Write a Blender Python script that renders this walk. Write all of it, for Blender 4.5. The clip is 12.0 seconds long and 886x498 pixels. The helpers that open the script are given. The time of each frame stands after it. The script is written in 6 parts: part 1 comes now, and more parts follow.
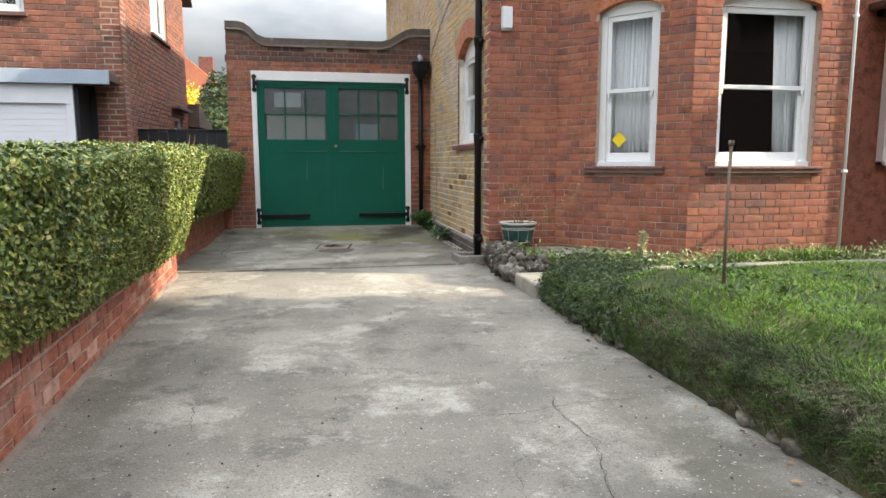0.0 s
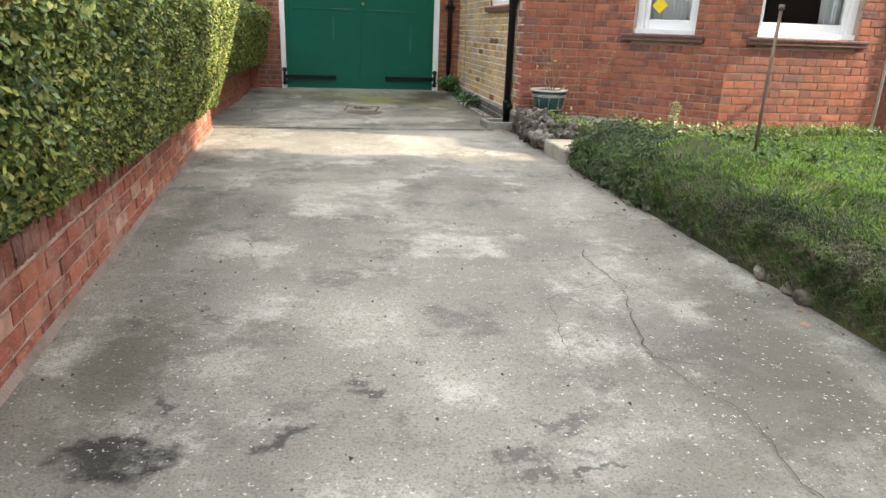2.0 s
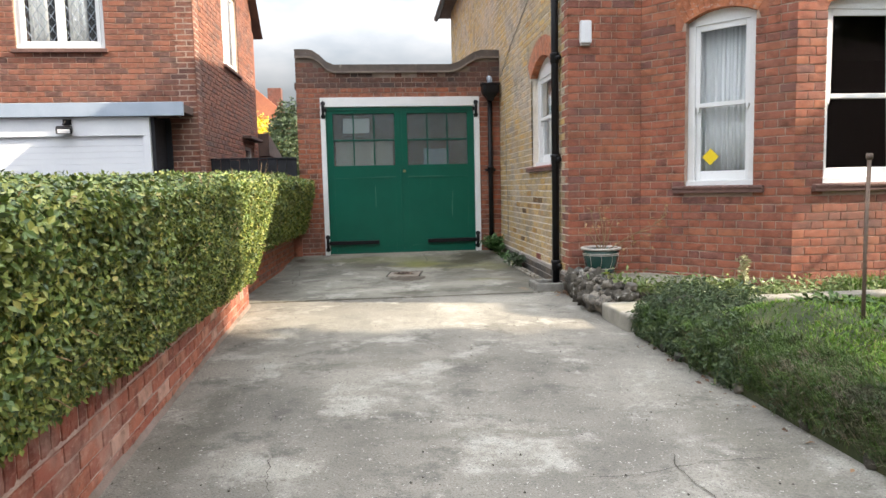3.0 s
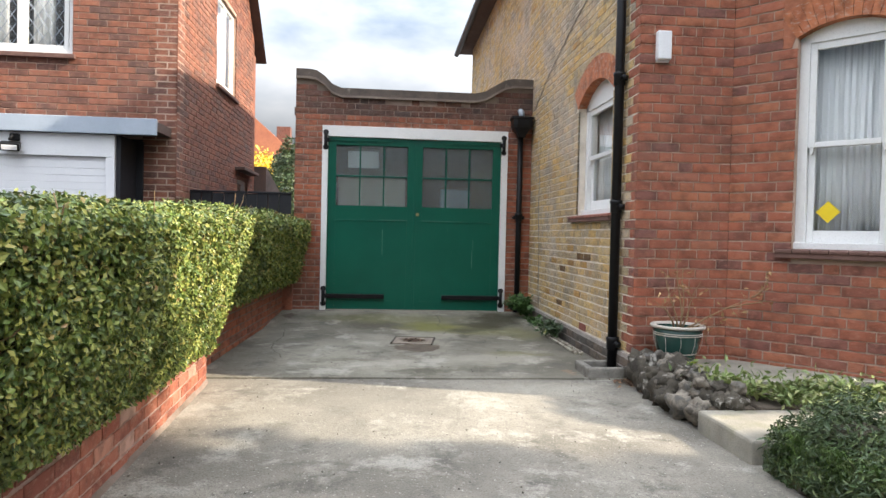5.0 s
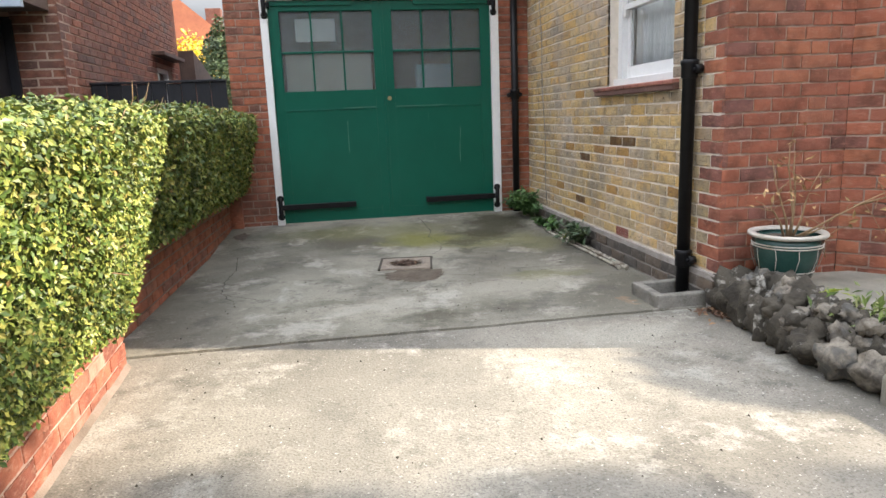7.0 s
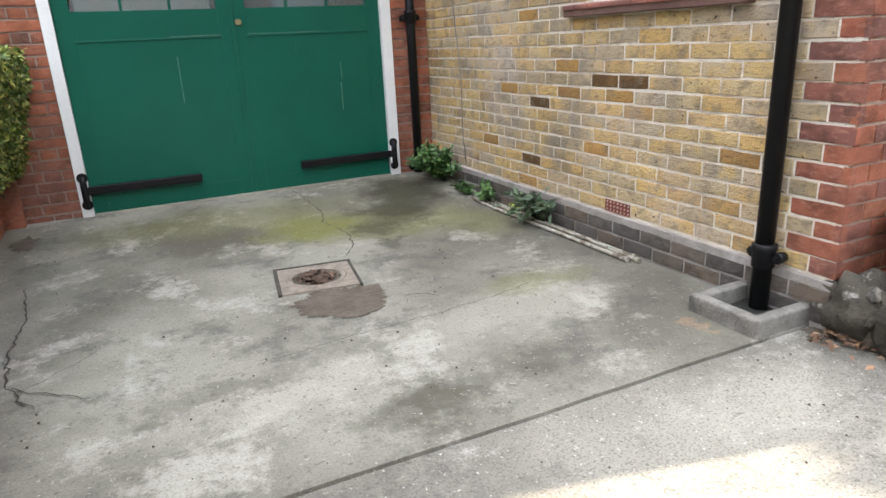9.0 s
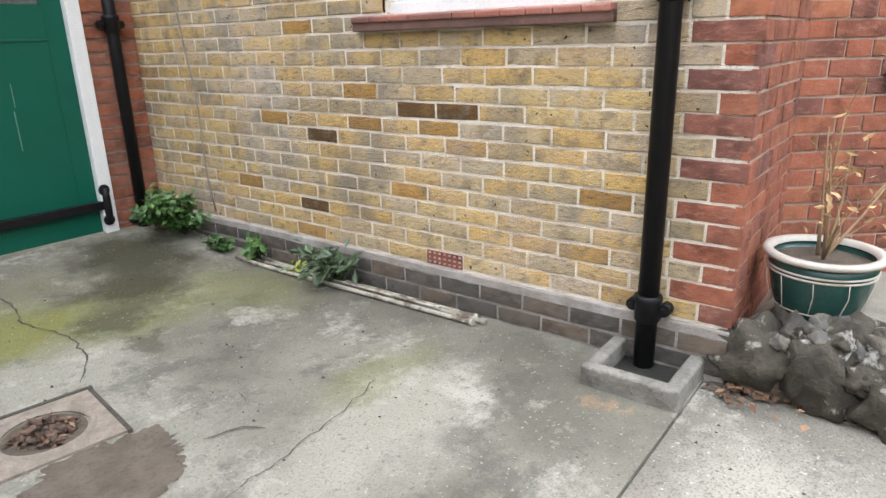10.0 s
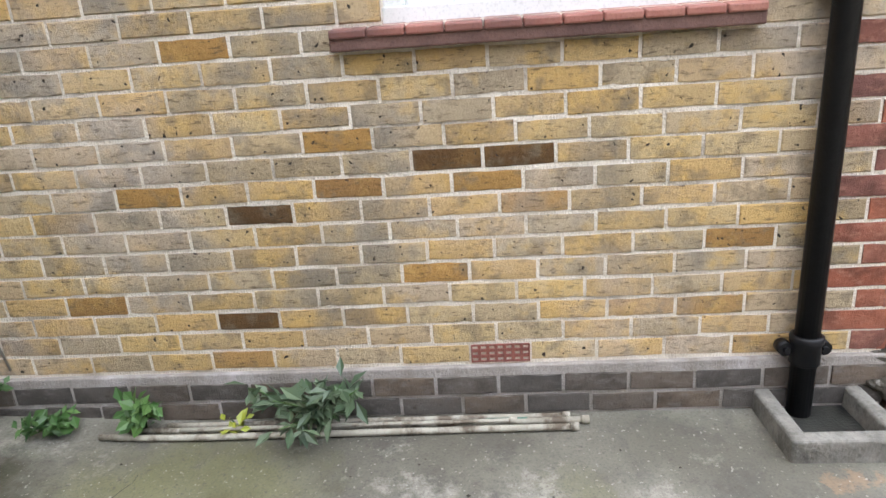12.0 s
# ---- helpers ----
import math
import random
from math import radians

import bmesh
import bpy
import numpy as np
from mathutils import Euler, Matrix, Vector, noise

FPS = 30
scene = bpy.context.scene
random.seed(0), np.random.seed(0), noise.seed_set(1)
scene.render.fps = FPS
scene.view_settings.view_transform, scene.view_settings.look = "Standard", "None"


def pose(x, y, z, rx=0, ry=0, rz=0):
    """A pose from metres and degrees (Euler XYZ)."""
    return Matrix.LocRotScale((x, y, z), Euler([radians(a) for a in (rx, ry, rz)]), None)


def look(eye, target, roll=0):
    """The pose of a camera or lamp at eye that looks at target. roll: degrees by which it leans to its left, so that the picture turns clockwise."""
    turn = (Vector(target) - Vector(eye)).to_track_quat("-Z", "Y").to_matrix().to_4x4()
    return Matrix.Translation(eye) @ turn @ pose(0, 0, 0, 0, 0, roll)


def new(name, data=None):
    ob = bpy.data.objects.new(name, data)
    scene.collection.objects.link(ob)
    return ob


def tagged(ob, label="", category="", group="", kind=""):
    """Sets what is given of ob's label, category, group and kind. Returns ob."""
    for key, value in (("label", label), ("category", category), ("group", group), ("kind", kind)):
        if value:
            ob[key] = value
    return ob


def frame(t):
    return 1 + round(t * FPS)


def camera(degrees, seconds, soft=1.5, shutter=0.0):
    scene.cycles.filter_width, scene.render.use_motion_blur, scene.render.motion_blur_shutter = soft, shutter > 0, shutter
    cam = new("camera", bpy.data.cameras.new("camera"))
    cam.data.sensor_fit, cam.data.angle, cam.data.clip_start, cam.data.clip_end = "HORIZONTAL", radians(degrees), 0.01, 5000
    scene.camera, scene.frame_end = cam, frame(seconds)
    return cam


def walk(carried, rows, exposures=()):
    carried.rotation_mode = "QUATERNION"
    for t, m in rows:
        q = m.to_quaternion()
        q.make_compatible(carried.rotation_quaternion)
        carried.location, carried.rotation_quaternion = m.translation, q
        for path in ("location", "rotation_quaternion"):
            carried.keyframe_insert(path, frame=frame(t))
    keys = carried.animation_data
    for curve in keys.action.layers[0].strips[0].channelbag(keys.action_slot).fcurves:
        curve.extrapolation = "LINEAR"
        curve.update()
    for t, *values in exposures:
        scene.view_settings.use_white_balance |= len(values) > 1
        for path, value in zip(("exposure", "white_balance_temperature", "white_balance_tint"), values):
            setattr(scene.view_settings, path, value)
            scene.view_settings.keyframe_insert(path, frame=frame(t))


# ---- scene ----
cam = camera(68.5, 12.0)
PATH = [
    (0, (0.02, -0.076, 1.003), (0.397, 1.871, 0.741), -0.1),
    (0.5, (-0.073, -0.169, 0.965), (0.156, 1.763, 0.502), -1.2),
    (1, (-0.13, -0.259, 0.935), (0.119, 1.603, 0.25), -1.5),
    (1.5, (-0.153, -0.296, 0.926), (0.116, 1.554, 0.214), 0.4),
    (2, (-0.139, -0.235, 0.932), (0.185, 1.633, 0.295), 2.0),
    (2.5, (-0.094, -0.013, 0.959), (0.146, 1.93, 0.55), 0.9),
    (3, (-0.067, 0.266, 1.009), (0.124, 2.248, 0.82), -1.3),
    (3.2, (-0.058, 0.408, 1.019), (0.188, 2.388, 0.884), 0.1),
    (4.8, (-0.119, 1.656, 1.031), (0.098, 3.643, 0.958), 1.1),
    (5, (-0.091, 1.827, 1.013), (0.09, 3.819, 0.969), 1.3),
    (5.5, (-0.053, 2.206, 1.048), (0.02, 4.2, 0.921), -0.9),
    (6, (-0.067, 2.594, 1.069), (0.225, 4.564, 0.877), -0.7),
    (6.5, (-0.121, 2.996, 1.058), (0.191, 4.949, 0.76), -1.3),
    (6.7, (-0.178, 3.144, 1.058), (0.115, 5.08, 0.654), -2.2),
    (8.3, (-0.553, 4.525, 1.081), (-0.135, 6.454, 0.756), 0.1),
    (8.5, (-0.578, 4.707, 1.089), (-0.04, 6.567, 0.586), -1.7),
    (9, (-0.531, 5.21, 1.083), (0.28, 6.932, 0.47), -2.8),
    (9.5, (-0.487, 5.705, 1.069), (0.639, 7.25, 0.479), -2.4),
    (10, (-0.449, 6.215, 1.114), (1.068, 7.368, 0.508), -1.4),
    (10.5, (-0.366, 6.703, 1.153), (1.29, 7.637, 0.532), -0.3),
    (11, (-0.309, 7.218, 1.235), (1.399, 8.063, 0.627), 1.0),
    (11.5, (-0.193, 7.631, 1.19), (1.482, 8.6, 0.686), -2.8),
    (12, (-0.172, 7.958, 1.195), (1.723, 8.104, 0.571), -3.9),
]
EXPOSURES = [(0.0, 1.68, 7250, 10), (0.5, 1.75, 7350, 10), (1.5, 1.85, 7500, 10), (2.2, 1.86, 7450, 10), (3.2, 1.78, 7250, 11), (5.0, 1.7, 7150, 11), (5.5, 1.65, 7150, 11), (6.5, 1.76, 7200, 12), (8.5, 2.14, 7100, 12), (10.0, 2.4, 7200, 11), (12.0, 2.38, 7050, 12)]
walk(cam, [(t, look(eye, target, roll)) for t, eye, target, roll in PATH], EXPOSURES)

# ---------- world, sun ----------
SUN_DIR = Vector((0.966 * 0.848, -0.245 * 0.848, 0.53)).normalized()
world = bpy.data.worlds.new("sky")
scene.world = world
world.use_nodes = True
wn, wl = world.node_tree.nodes, world.node_tree.links
wn.clear()
w_out = wn.new("ShaderNodeOutputWorld")
w_bg = wn.new("ShaderNodeBackground")
w_sky = wn.new("ShaderNodeTexSky")
w_sky.sky_type, w_sky.sun_disc = "NISHITA", False
w_sky.sun_elevation = math.asin(SUN_DIR.z)
w_sky.sun_rotation = math.atan2(SUN_DIR.x, SUN_DIR.y)
w_co = wn.new("ShaderNodeTexCoord")
w_map = wn.new("ShaderNodeMapping")
w_map.inputs["Scale"].default_value = (1.6, 1.6, 4.0)
w_noise = wn.new("ShaderNodeTexNoise")
w_noise.inputs["Scale"].default_value, w_noise.inputs["Detail"].default_value = 1.7, 7.0
w_ramp = wn.new("ShaderNodeValToRGB")
w_ramp.color_ramp.elements[0].position, w_ramp.color_ramp.elements[1].position = 0.36, 0.62
w_mix = wn.new("ShaderNodeMixRGB")
w_mix.inputs["Color2"].default_value = (7.2, 7.8, 8.8, 1)
wl.new(w_co.outputs["Generated"], w_map.inputs["Vector"])
wl.new(w_map.outputs["Vector"], w_noise.inputs["Vector"])
wl.new(w_noise.outputs["Fac"], w_ramp.inputs["Fac"])
wl.new(w_ramp.outputs["Color"], w_mix.inputs["Fac"])
wl.new(w_sky.outputs["Color"], w_mix.inputs["Color1"])
w_sep = wn.new("ShaderNodeSeparateXYZ")
wl.new(w_co.outputs["Generated"], w_sep.inputs[0])
w_grad = wn.new("ShaderNodeMapRange")
for key, value in (("From Min", 0.14), ("From Max", 0.85), ("To Min", 0.14), ("To Max", 1.5)):
    w_grad.inputs[key].default_value = value
wl.new(w_sep.outputs["Z"], w_grad.inputs["Value"])
w_mul = wn.new("ShaderNodeMixRGB")
w_mul.blend_type = "MULTIPLY"
w_mul.inputs["Fac"].default_value = 1.0
wl.new(w_mix.outputs["Color"], w_mul.inputs["Color1"])
wl.new(w_grad.outputs["Result"], w_mul.inputs["Color2"])
wl.new(w_mul.outputs["Color"], w_bg.inputs["Color"])
w_bg.inputs["Strength"].default_value = 0.15
wl.new(w_bg.outputs["Background"], w_out.inputs["Surface"])

sun_data = bpy.data.lights.new("sun", "SUN")
sun_data.energy, sun_data.angle, sun_data.color = 3.05, radians(0.6), (1.0, 0.93, 0.82)
sun = new("sun", sun_data)
sun.matrix_world = look((30 * SUN_DIR.x, 30 * SUN_DIR.y, 30 * SUN_DIR.z), (0, 0, 0))


# ---------- materials ----------
def shader(name):
    m = bpy.data.materials.new(name)
    m.use_nodes = True
    t = m.node_tree
    return m, t.nodes, t.links, t.nodes["Principled BSDF"]


def ramp_node(n, stops):
    r = n.new("ShaderNodeValToRGB")
    e = r.color_ramp.elements
    while len(e) < len(stops):
        e.new(0.5)
    for k, (p, c) in enumerate(stops):
        e[k].position, e[k].color = p, (*c, 1)
    return r


def noise_node(n, l, scale, detail=4.0, rough=0.55, stretch=None, world_space=True):
    t = n.new("ShaderNodeTexNoise")
    t.inputs["Scale"].default_value, t.inputs["Detail"].default_value, t.inputs["Roughness"].default_value = scale, detail, rough
    co = n.new("ShaderNodeNewGeometry").outputs["Position"] if world_space else n.new("ShaderNodeTexCoord").outputs["Object"]
    if stretch:
        mp = n.new("ShaderNodeMapping")
        mp.inputs["Scale"].default_value = stretch
        l.new(co, mp.inputs["Vector"])
        co = mp.outputs["Vector"]
    l.new(co, t.inputs["Vector"])
    return t


def mixed(n, l, a, b, fac, mode="MIX"):
    """A colour mix; a and b are sockets or colours, fac a socket or number."""
    m = n.new("ShaderNodeMixRGB")
    m.blend_type = mode
    for key, v in (("Fac", fac), ("Color1", a), ("Color2", b)):
        if hasattr(v, "is_linked"):
            l.new(v, m.inputs[key])
        else:
            m.inputs[key].default_value = v if key == "Fac" else (*v, 1)
    return m.outputs["Color"]


def band(n, l, value, lo, hi):
    r = n.new("ShaderNodeMapRange")
    r.inputs["From Min"].default_value, r.inputs["From Max"].default_value = lo, hi
    l.new(value, r.inputs["Value"])
    return r.outputs["Result"]


def scaled(n, l, value, k):
    """A factor held below k."""
    f = n.new("ShaderNodeMath")
    f.operation = "MULTIPLY"
    f.inputs[1].default_value = k
    l.new(value, f.inputs[0])
    return f.outputs[0]


def relief(n, l, b, height, strength, distance=0.01):
    bump = n.new("ShaderNodeBump")
    bump.inputs["Strength"].default_value, bump.inputs["Distance"].default_value = strength, distance
    l.new(height, bump.inputs["Height"])
    l.new(bump.outputs["Normal"], b.inputs["Normal"])


def surface(name, c1, c2, scale=8.0, rough=0.7, metal=0.0, bump=0.25, fine=120.0, stain=None, stain_scale=1.5, stain_lo=0.52, stain_hi=0.7, stretch=None):
    m, n, l, b = shader(name)
    big = noise_node(n, l, scale, 6.0, 0.6, stretch)
    col = mixed(n, l, c1, c2, band(n, l, big.outputs["Fac"], 0.35, 0.65))
    small = noise_node(n, l, fine, 3.0)
    col = mixed(n, l, col, tuple(x * 0.62 for x in c1), band(n, l, small.outputs["Fac"], 0.52, 0.9))
    if stain:
        st = noise_node(n, l, stain_scale, 7.0, 0.65)
        col = mixed(n, l, col, stain, band(n, l, st.outputs["Fac"], stain_lo, stain_hi))
    l.new(col, b.inputs["Base Color"])
    b.inputs["Roughness"].default_value, b.inputs["Metallic"].default_value = rough, metal
    if bump:
        relief(n, l, b, small.outputs["Fac"], bump)
    return m


def piece_random(n, l):
    """A number that differs from piece to piece, for pieces apart and for pieces in one mesh."""
    a = n.new("ShaderNodeObjectInfo").outputs["Random"]
    i = n.new("ShaderNodeNewGeometry").outputs["Random Per Island"]
    s = n.new("ShaderNodeMath")
    s.operation = "ADD"
    l.new(a, s.inputs[0])
    l.new(i, s.inputs[1])
    f = n.new("ShaderNodeMath")
    f.operation = "FRACT"
    l.new(s.outputs[0], f.inputs[0])
    return f.outputs[0]


def brick_material(name, stops, speck=(0.06, 0.045, 0.035), soot=(0.13, 0.11, 0.1), soot_lo=0.5, soot_hi=0.78, pale=(0.5, 0.46, 0.4), speck_lo=0.64):
    m, n, l, b = shader(name)
    r = ramp_node(n, stops)
    l.new(piece_random(n, l), r.inputs["Fac"])
    grain = noise_node(n, l, 22.0, 5.0, 0.65, (1, 1, 2.2))
    tone = noise_node(n, l, 11.0, 3.0, 0.5)
    col = mixed(n, l, r.outputs["Color"], (0.32, 0.30, 0.27), band(n, l, tone.outputs["Fac"], 0.42, 0.8), "MULTIPLY")
    col = mixed(n, l, col, pale, band(n, l, grain.outputs["Fac"], 0.52, 0.86))
    dark = noise_node(n, l, 34.0, 3.0, 0.5)
    col = mixed(n, l, col, speck, band(n, l, dark.outputs["Fac"], speck_lo, speck_lo + 0.12))
    st = noise_node(n, l, 1.3, 6.0, 0.6)
    fac = n.new("ShaderNodeMath")
    fac.operation = "MULTIPLY"
    fac.inputs[1].default_value = 0.6
    l.new(band(n, l, st.outputs["Fac"], soot_lo, soot_hi), fac.inputs[0])
    col = mixed(n, l, col, soot, fac.outputs[0])
    l.new(col, b.inputs["Base Color"])
    b.inputs["Roughness"].default_value = 0.88
    fine = noise_node(n, l, 95.0, 6.0, 0.7)
    relief(n, l, b, fine.outputs["Fac"], 0.55, 0.012)
    return m


def stock_brick(name, stops, wash=True, kiln=(0.66, 0.42, 0.14)):
    """Hand-made London stock: a tone for each brick, cloudy kiln colours, sooty pits, drag lines and a greyish bloom."""
    m, n, l, b = shader(name)
    r = ramp_node(n, stops)
    l.new(piece_random(n, l), r.inputs["Fac"])
    cloud = noise_node(n, l, 9.0, 5.0, 0.6)
    col = mixed(n, l, r.outputs["Color"], kiln, scaled(n, l, band(n, l, cloud.outputs["Fac"], 0.50, 0.64), 0.6))
    grey = noise_node(n, l, 13.0, 4.0, 0.6)
    col = mixed(n, l, col, (0.19, 0.15, 0.10), scaled(n, l, band(n, l, grey.outputs["Fac"], 0.52, 0.66), 0.6))
    if wash:
        bloom = noise_node(n, l, 1.15, 5.0, 0.6)
        col = mixed(n, l, col, (0.60, 0.52, 0.47), scaled(n, l, band(n, l, bloom.outputs["Fac"], 0.48, 0.60), 0.42))
        dirt = noise_node(n, l, 2.3, 6.0, 0.65)
        col = mixed(n, l, col, (0.15, 0.135, 0.105), scaled(n, l, band(n, l, dirt.outputs["Fac"], 0.52, 0.66), 0.6))
    drag = noise_node(n, l, 30.0, 5.0, 0.7, (0.6, 0.6, 2.6))
    col = mixed(n, l, col, (0.09, 0.06, 0.03), scaled(n, l, band(n, l, drag.outputs["Fac"], 0.55, 0.66), 0.7))
    pit = noise_node(n, l, 46.0, 2.0, 0.45)
    hole = band(n, l, pit.outputs["Fac"], 0.69, 0.74)
    col = mixed(n, l, col, (0.035, 0.026, 0.018), hole)
    l.new(col, b.inputs["Base Color"])
    b.inputs["Roughness"].default_value = 0.9
    fine = noise_node(n, l, 75.0, 6.0, 0.72)
    height = mixed(n, l, fine.outputs["Fac"], (0.0, 0.0, 0.0), hole)
    relief(n, l, b, height, 0.7, 0.016)
    return m


YELLOW = stock_brick("yellow_stock_brick", [(0.0, (0.47, 0.31, 0.135)), (0.12, (0.58, 0.42, 0.21)), (0.26, (0.43, 0.34, 0.23)), (0.38, (0.62, 0.45, 0.22)), (0.5, (0.62, 0.38, 0.125)), (0.6, (0.50, 0.39, 0.27)), (0.72, (0.56, 0.36, 0.14)), (0.82, (0.50, 0.39, 0.25)), (0.93, (0.36, 0.27, 0.16)), (1.0, (0.46, 0.25, 0.075))])
BURNT = stock_brick("overburnt_stock_brick", [(0.0, (0.075, 0.036, 0.010)), (0.5, (0.12, 0.058, 0.015)), (1.0, (0.095, 0.045, 0.012))], False, (0.22, 0.12, 0.035))
TAN = stock_brick("tan_stock_brick", [(0.0, (0.36, 0.19, 0.055)), (0.5, (0.40, 0.22, 0.065)), (1.0, (0.30, 0.16, 0.055))], False, (0.50, 0.30, 0.09))
PLINTH = brick_material("blue_grey_brick", [(0.0, (0.075, 0.066, 0.058)), (0.5, (0.11, 0.095, 0.082)), (1.0, (0.17, 0.125, 0.09))], soot_lo=0.42, soot=(0.07, 0.062, 0.055), pale=(0.2, 0.18, 0.165))
RED = brick_material("red_brick", [(0.0, (0.33, 0.10, 0.056)), (0.3, (0.39, 0.125, 0.068)), (0.55, (0.30, 0.10, 0.062)), (0.75, (0.43, 0.15, 0.076)), (0.93, (0.25, 0.092, 0.065)), (1.0, (0.20, 0.085, 0.068))], speck_lo=0.72, soot=(0.12, 0.075, 0.06), pale=(0.46, 0.22, 0.15))
GARAGE_BRICK = brick_material("weathered_red_brick", [(0.0, (0.32, 0.105, 0.06)), (0.3, (0.43, 0.135, 0.068)), (0.6, (0.27, 0.10, 0.066)), (0.85, (0.38, 0.14, 0.08)), (1.0, (0.20, 0.092, 0.068))], soot=(0.10, 0.07, 0.058), soot_lo=0.52, soot_hi=0.74, speck_lo=0.7, pale=(0.46, 0.24, 0.16))
SOOTY_BRICK = brick_material("sooty_parapet_brick", [(0.0, (0.13, 0.06, 0.045)), (0.35, (0.21, 0.08, 0.05)), (0.6, (0.085, 0.055, 0.048)), (0.85, (0.27, 0.10, 0.055)), (1.0, (0.10, 0.07, 0.06))], soot=(0.045, 0.038, 0.036), soot_lo=0.42, soot_hi=0.66, speck_lo=0.62, pale=(0.34, 0.27, 0.24))
NEIGHBOUR = brick_material("brown_red_brick", [(0.0, (0.25, 0.09, 0.055)), (0.4, (0.31, 0.115, 0.068)), (0.75, (0.21, 0.08, 0.055)), (1.0, (0.14, 0.065, 0.05))], speck_lo=0.72, pale=(0.4, 0.22, 0.15))
WALLBRICK = brick_material("painted_wall_brick", [(0.0, (0.33, 0.095, 0.06)), (0.4, (0.44, 0.15, 0.09)), (0.7, (0.25, 0.08, 0.055)), (0.9, (0.48, 0.20, 0.13)), (1.0, (0.58, 0.36, 0.28))], speck_lo=0.68, soot=(0.55, 0.38, 0.31), soot_lo=0.56, soot_hi=0.68, pale=(0.54, 0.31, 0.23))
CAPBRICK = brick_material("dark_cap_brick", [(0.0, (0.26, 0.075, 0.05)), (0.5, (0.33, 0.10, 0.06)), (0.85, (0.21, 0.07, 0.05)), (1.0, (0.42, 0.19, 0.14))], speck_lo=0.7, soot=(0.5, 0.36, 0.31), soot_lo=0.56, soot_hi=0.68, pale=(0.46, 0.25, 0.19))
MORTAR_WALL = surface("flaking_wall_mortar", (0.56, 0.42, 0.35), (0.34, 0.21, 0.17), 9.0, 0.95, bump=0.8, stain=(0.20, 0.12, 0.09), stain_scale=4.0)
RUBBED = brick_material("orange_rubbed_brick", [(0.0, (0.46, 0.15, 0.07)), (1.0, (0.54, 0.19, 0.085))], speck_lo=0.76, soot_lo=0.6)
MORTAR_PALE = surface("pale_mortar", (0.86, 0.78, 0.67), (0.68, 0.60, 0.49), 7.0, 0.95, bump=0.9, stain=(0.38, 0.33, 0.27), stain_scale=3.5, stain_lo=0.56, stain_hi=0.74)
MORTAR_RED = surface("buff_mortar", (0.52, 0.38, 0.30), (0.42, 0.29, 0.225), 5.0, 0.95, bump=0.5, stain=(0.22, 0.17, 0.14))
MORTAR_DARK = surface("dark_mortar", (0.26, 0.21, 0.17), (0.18, 0.14, 0.12), 5.0, 0.95, bump=0.5)
WHITE = surface("white_gloss_paint", (0.80, 0.80, 0.79), (0.76, 0.76, 0.74), 6.0, 0.35, bump=0.04, stain=(0.6, 0.6, 0.57), stain_lo=0.62, stain_hi=0.85)
PLASTIC = surface("white_plastic", (0.78, 0.79, 0.80), (0.74, 0.75, 0.77), 4.0, 0.4, bump=0.02)
BLACK_IRON = surface("black_painted_iron", (0.007, 0.007, 0.008), (0.011, 0.011, 0.012), 14.0, 0.42, bump=0.08, stain=(0.022, 0.021, 0.02), stain_scale=4.0, stain_lo=0.6, stain_hi=0.85)
BLACK_IRON.node_tree.nodes["Principled BSDF"].inputs["Specular IOR Level"].default_value = 0.22
BLACK_WOOD = surface("black_stained_timber", (0.006, 0.007, 0.011), (0.010, 0.011, 0.016), 12.0, 0.7, bump=0.3, stretch=(6, 6, 0.6))
SILL_RED = surface("red_quarry_tile", (0.36, 0.13, 0.10), (0.44, 0.19, 0.145), 12.0, 0.5, bump=0.2, stain=(0.16, 0.08, 0.07))
SILL_DARK = surface("weathered_sill_tile", (0.12, 0.062, 0.05), (0.18, 0.095, 0.075), 8.0, 0.8, bump=0.4)
SOIL = surface("dark_soil", (0.07, 0.055, 0.04), (0.12, 0.095, 0.07), 14.0, 1.0, bump=0.9, fine=60.0)
ROOF = surface("dark_roof_tile", (0.09, 0.06, 0.05), (0.14, 0.09, 0.07), 5.0, 0.85, bump=0.4)
ROOF_ORANGE = surface("orange_roof_tile", (0.52, 0.19, 0.10), (0.44, 0.15, 0.085), 2.0, 0.85, bump=0.3, fine=9.0)
LEAD = surface("blue_grey_fascia", (0.34, 0.40, 0.47), (0.40, 0.46, 0.53), 3.0, 0.5, bump=0.05)
RUST = surface("rusty_steel", (0.12, 0.085, 0.065), (0.2, 0.13, 0.09), 30.0, 0.7, 0.3, bump=0.3)
ASPHALT = surface("asphalt", (0.05, 0.05, 0.052), (0.07, 0.07, 0.07), 2.0, 0.95, bump=0.5)
# near-black colour stands in for the darkness of unlit rooms
DARK_ROOM = surface("room_darkness", (0.012, 0.012, 0.013), (0.02, 0.019, 0.018), 2.0, 0.9, bump=0.0)


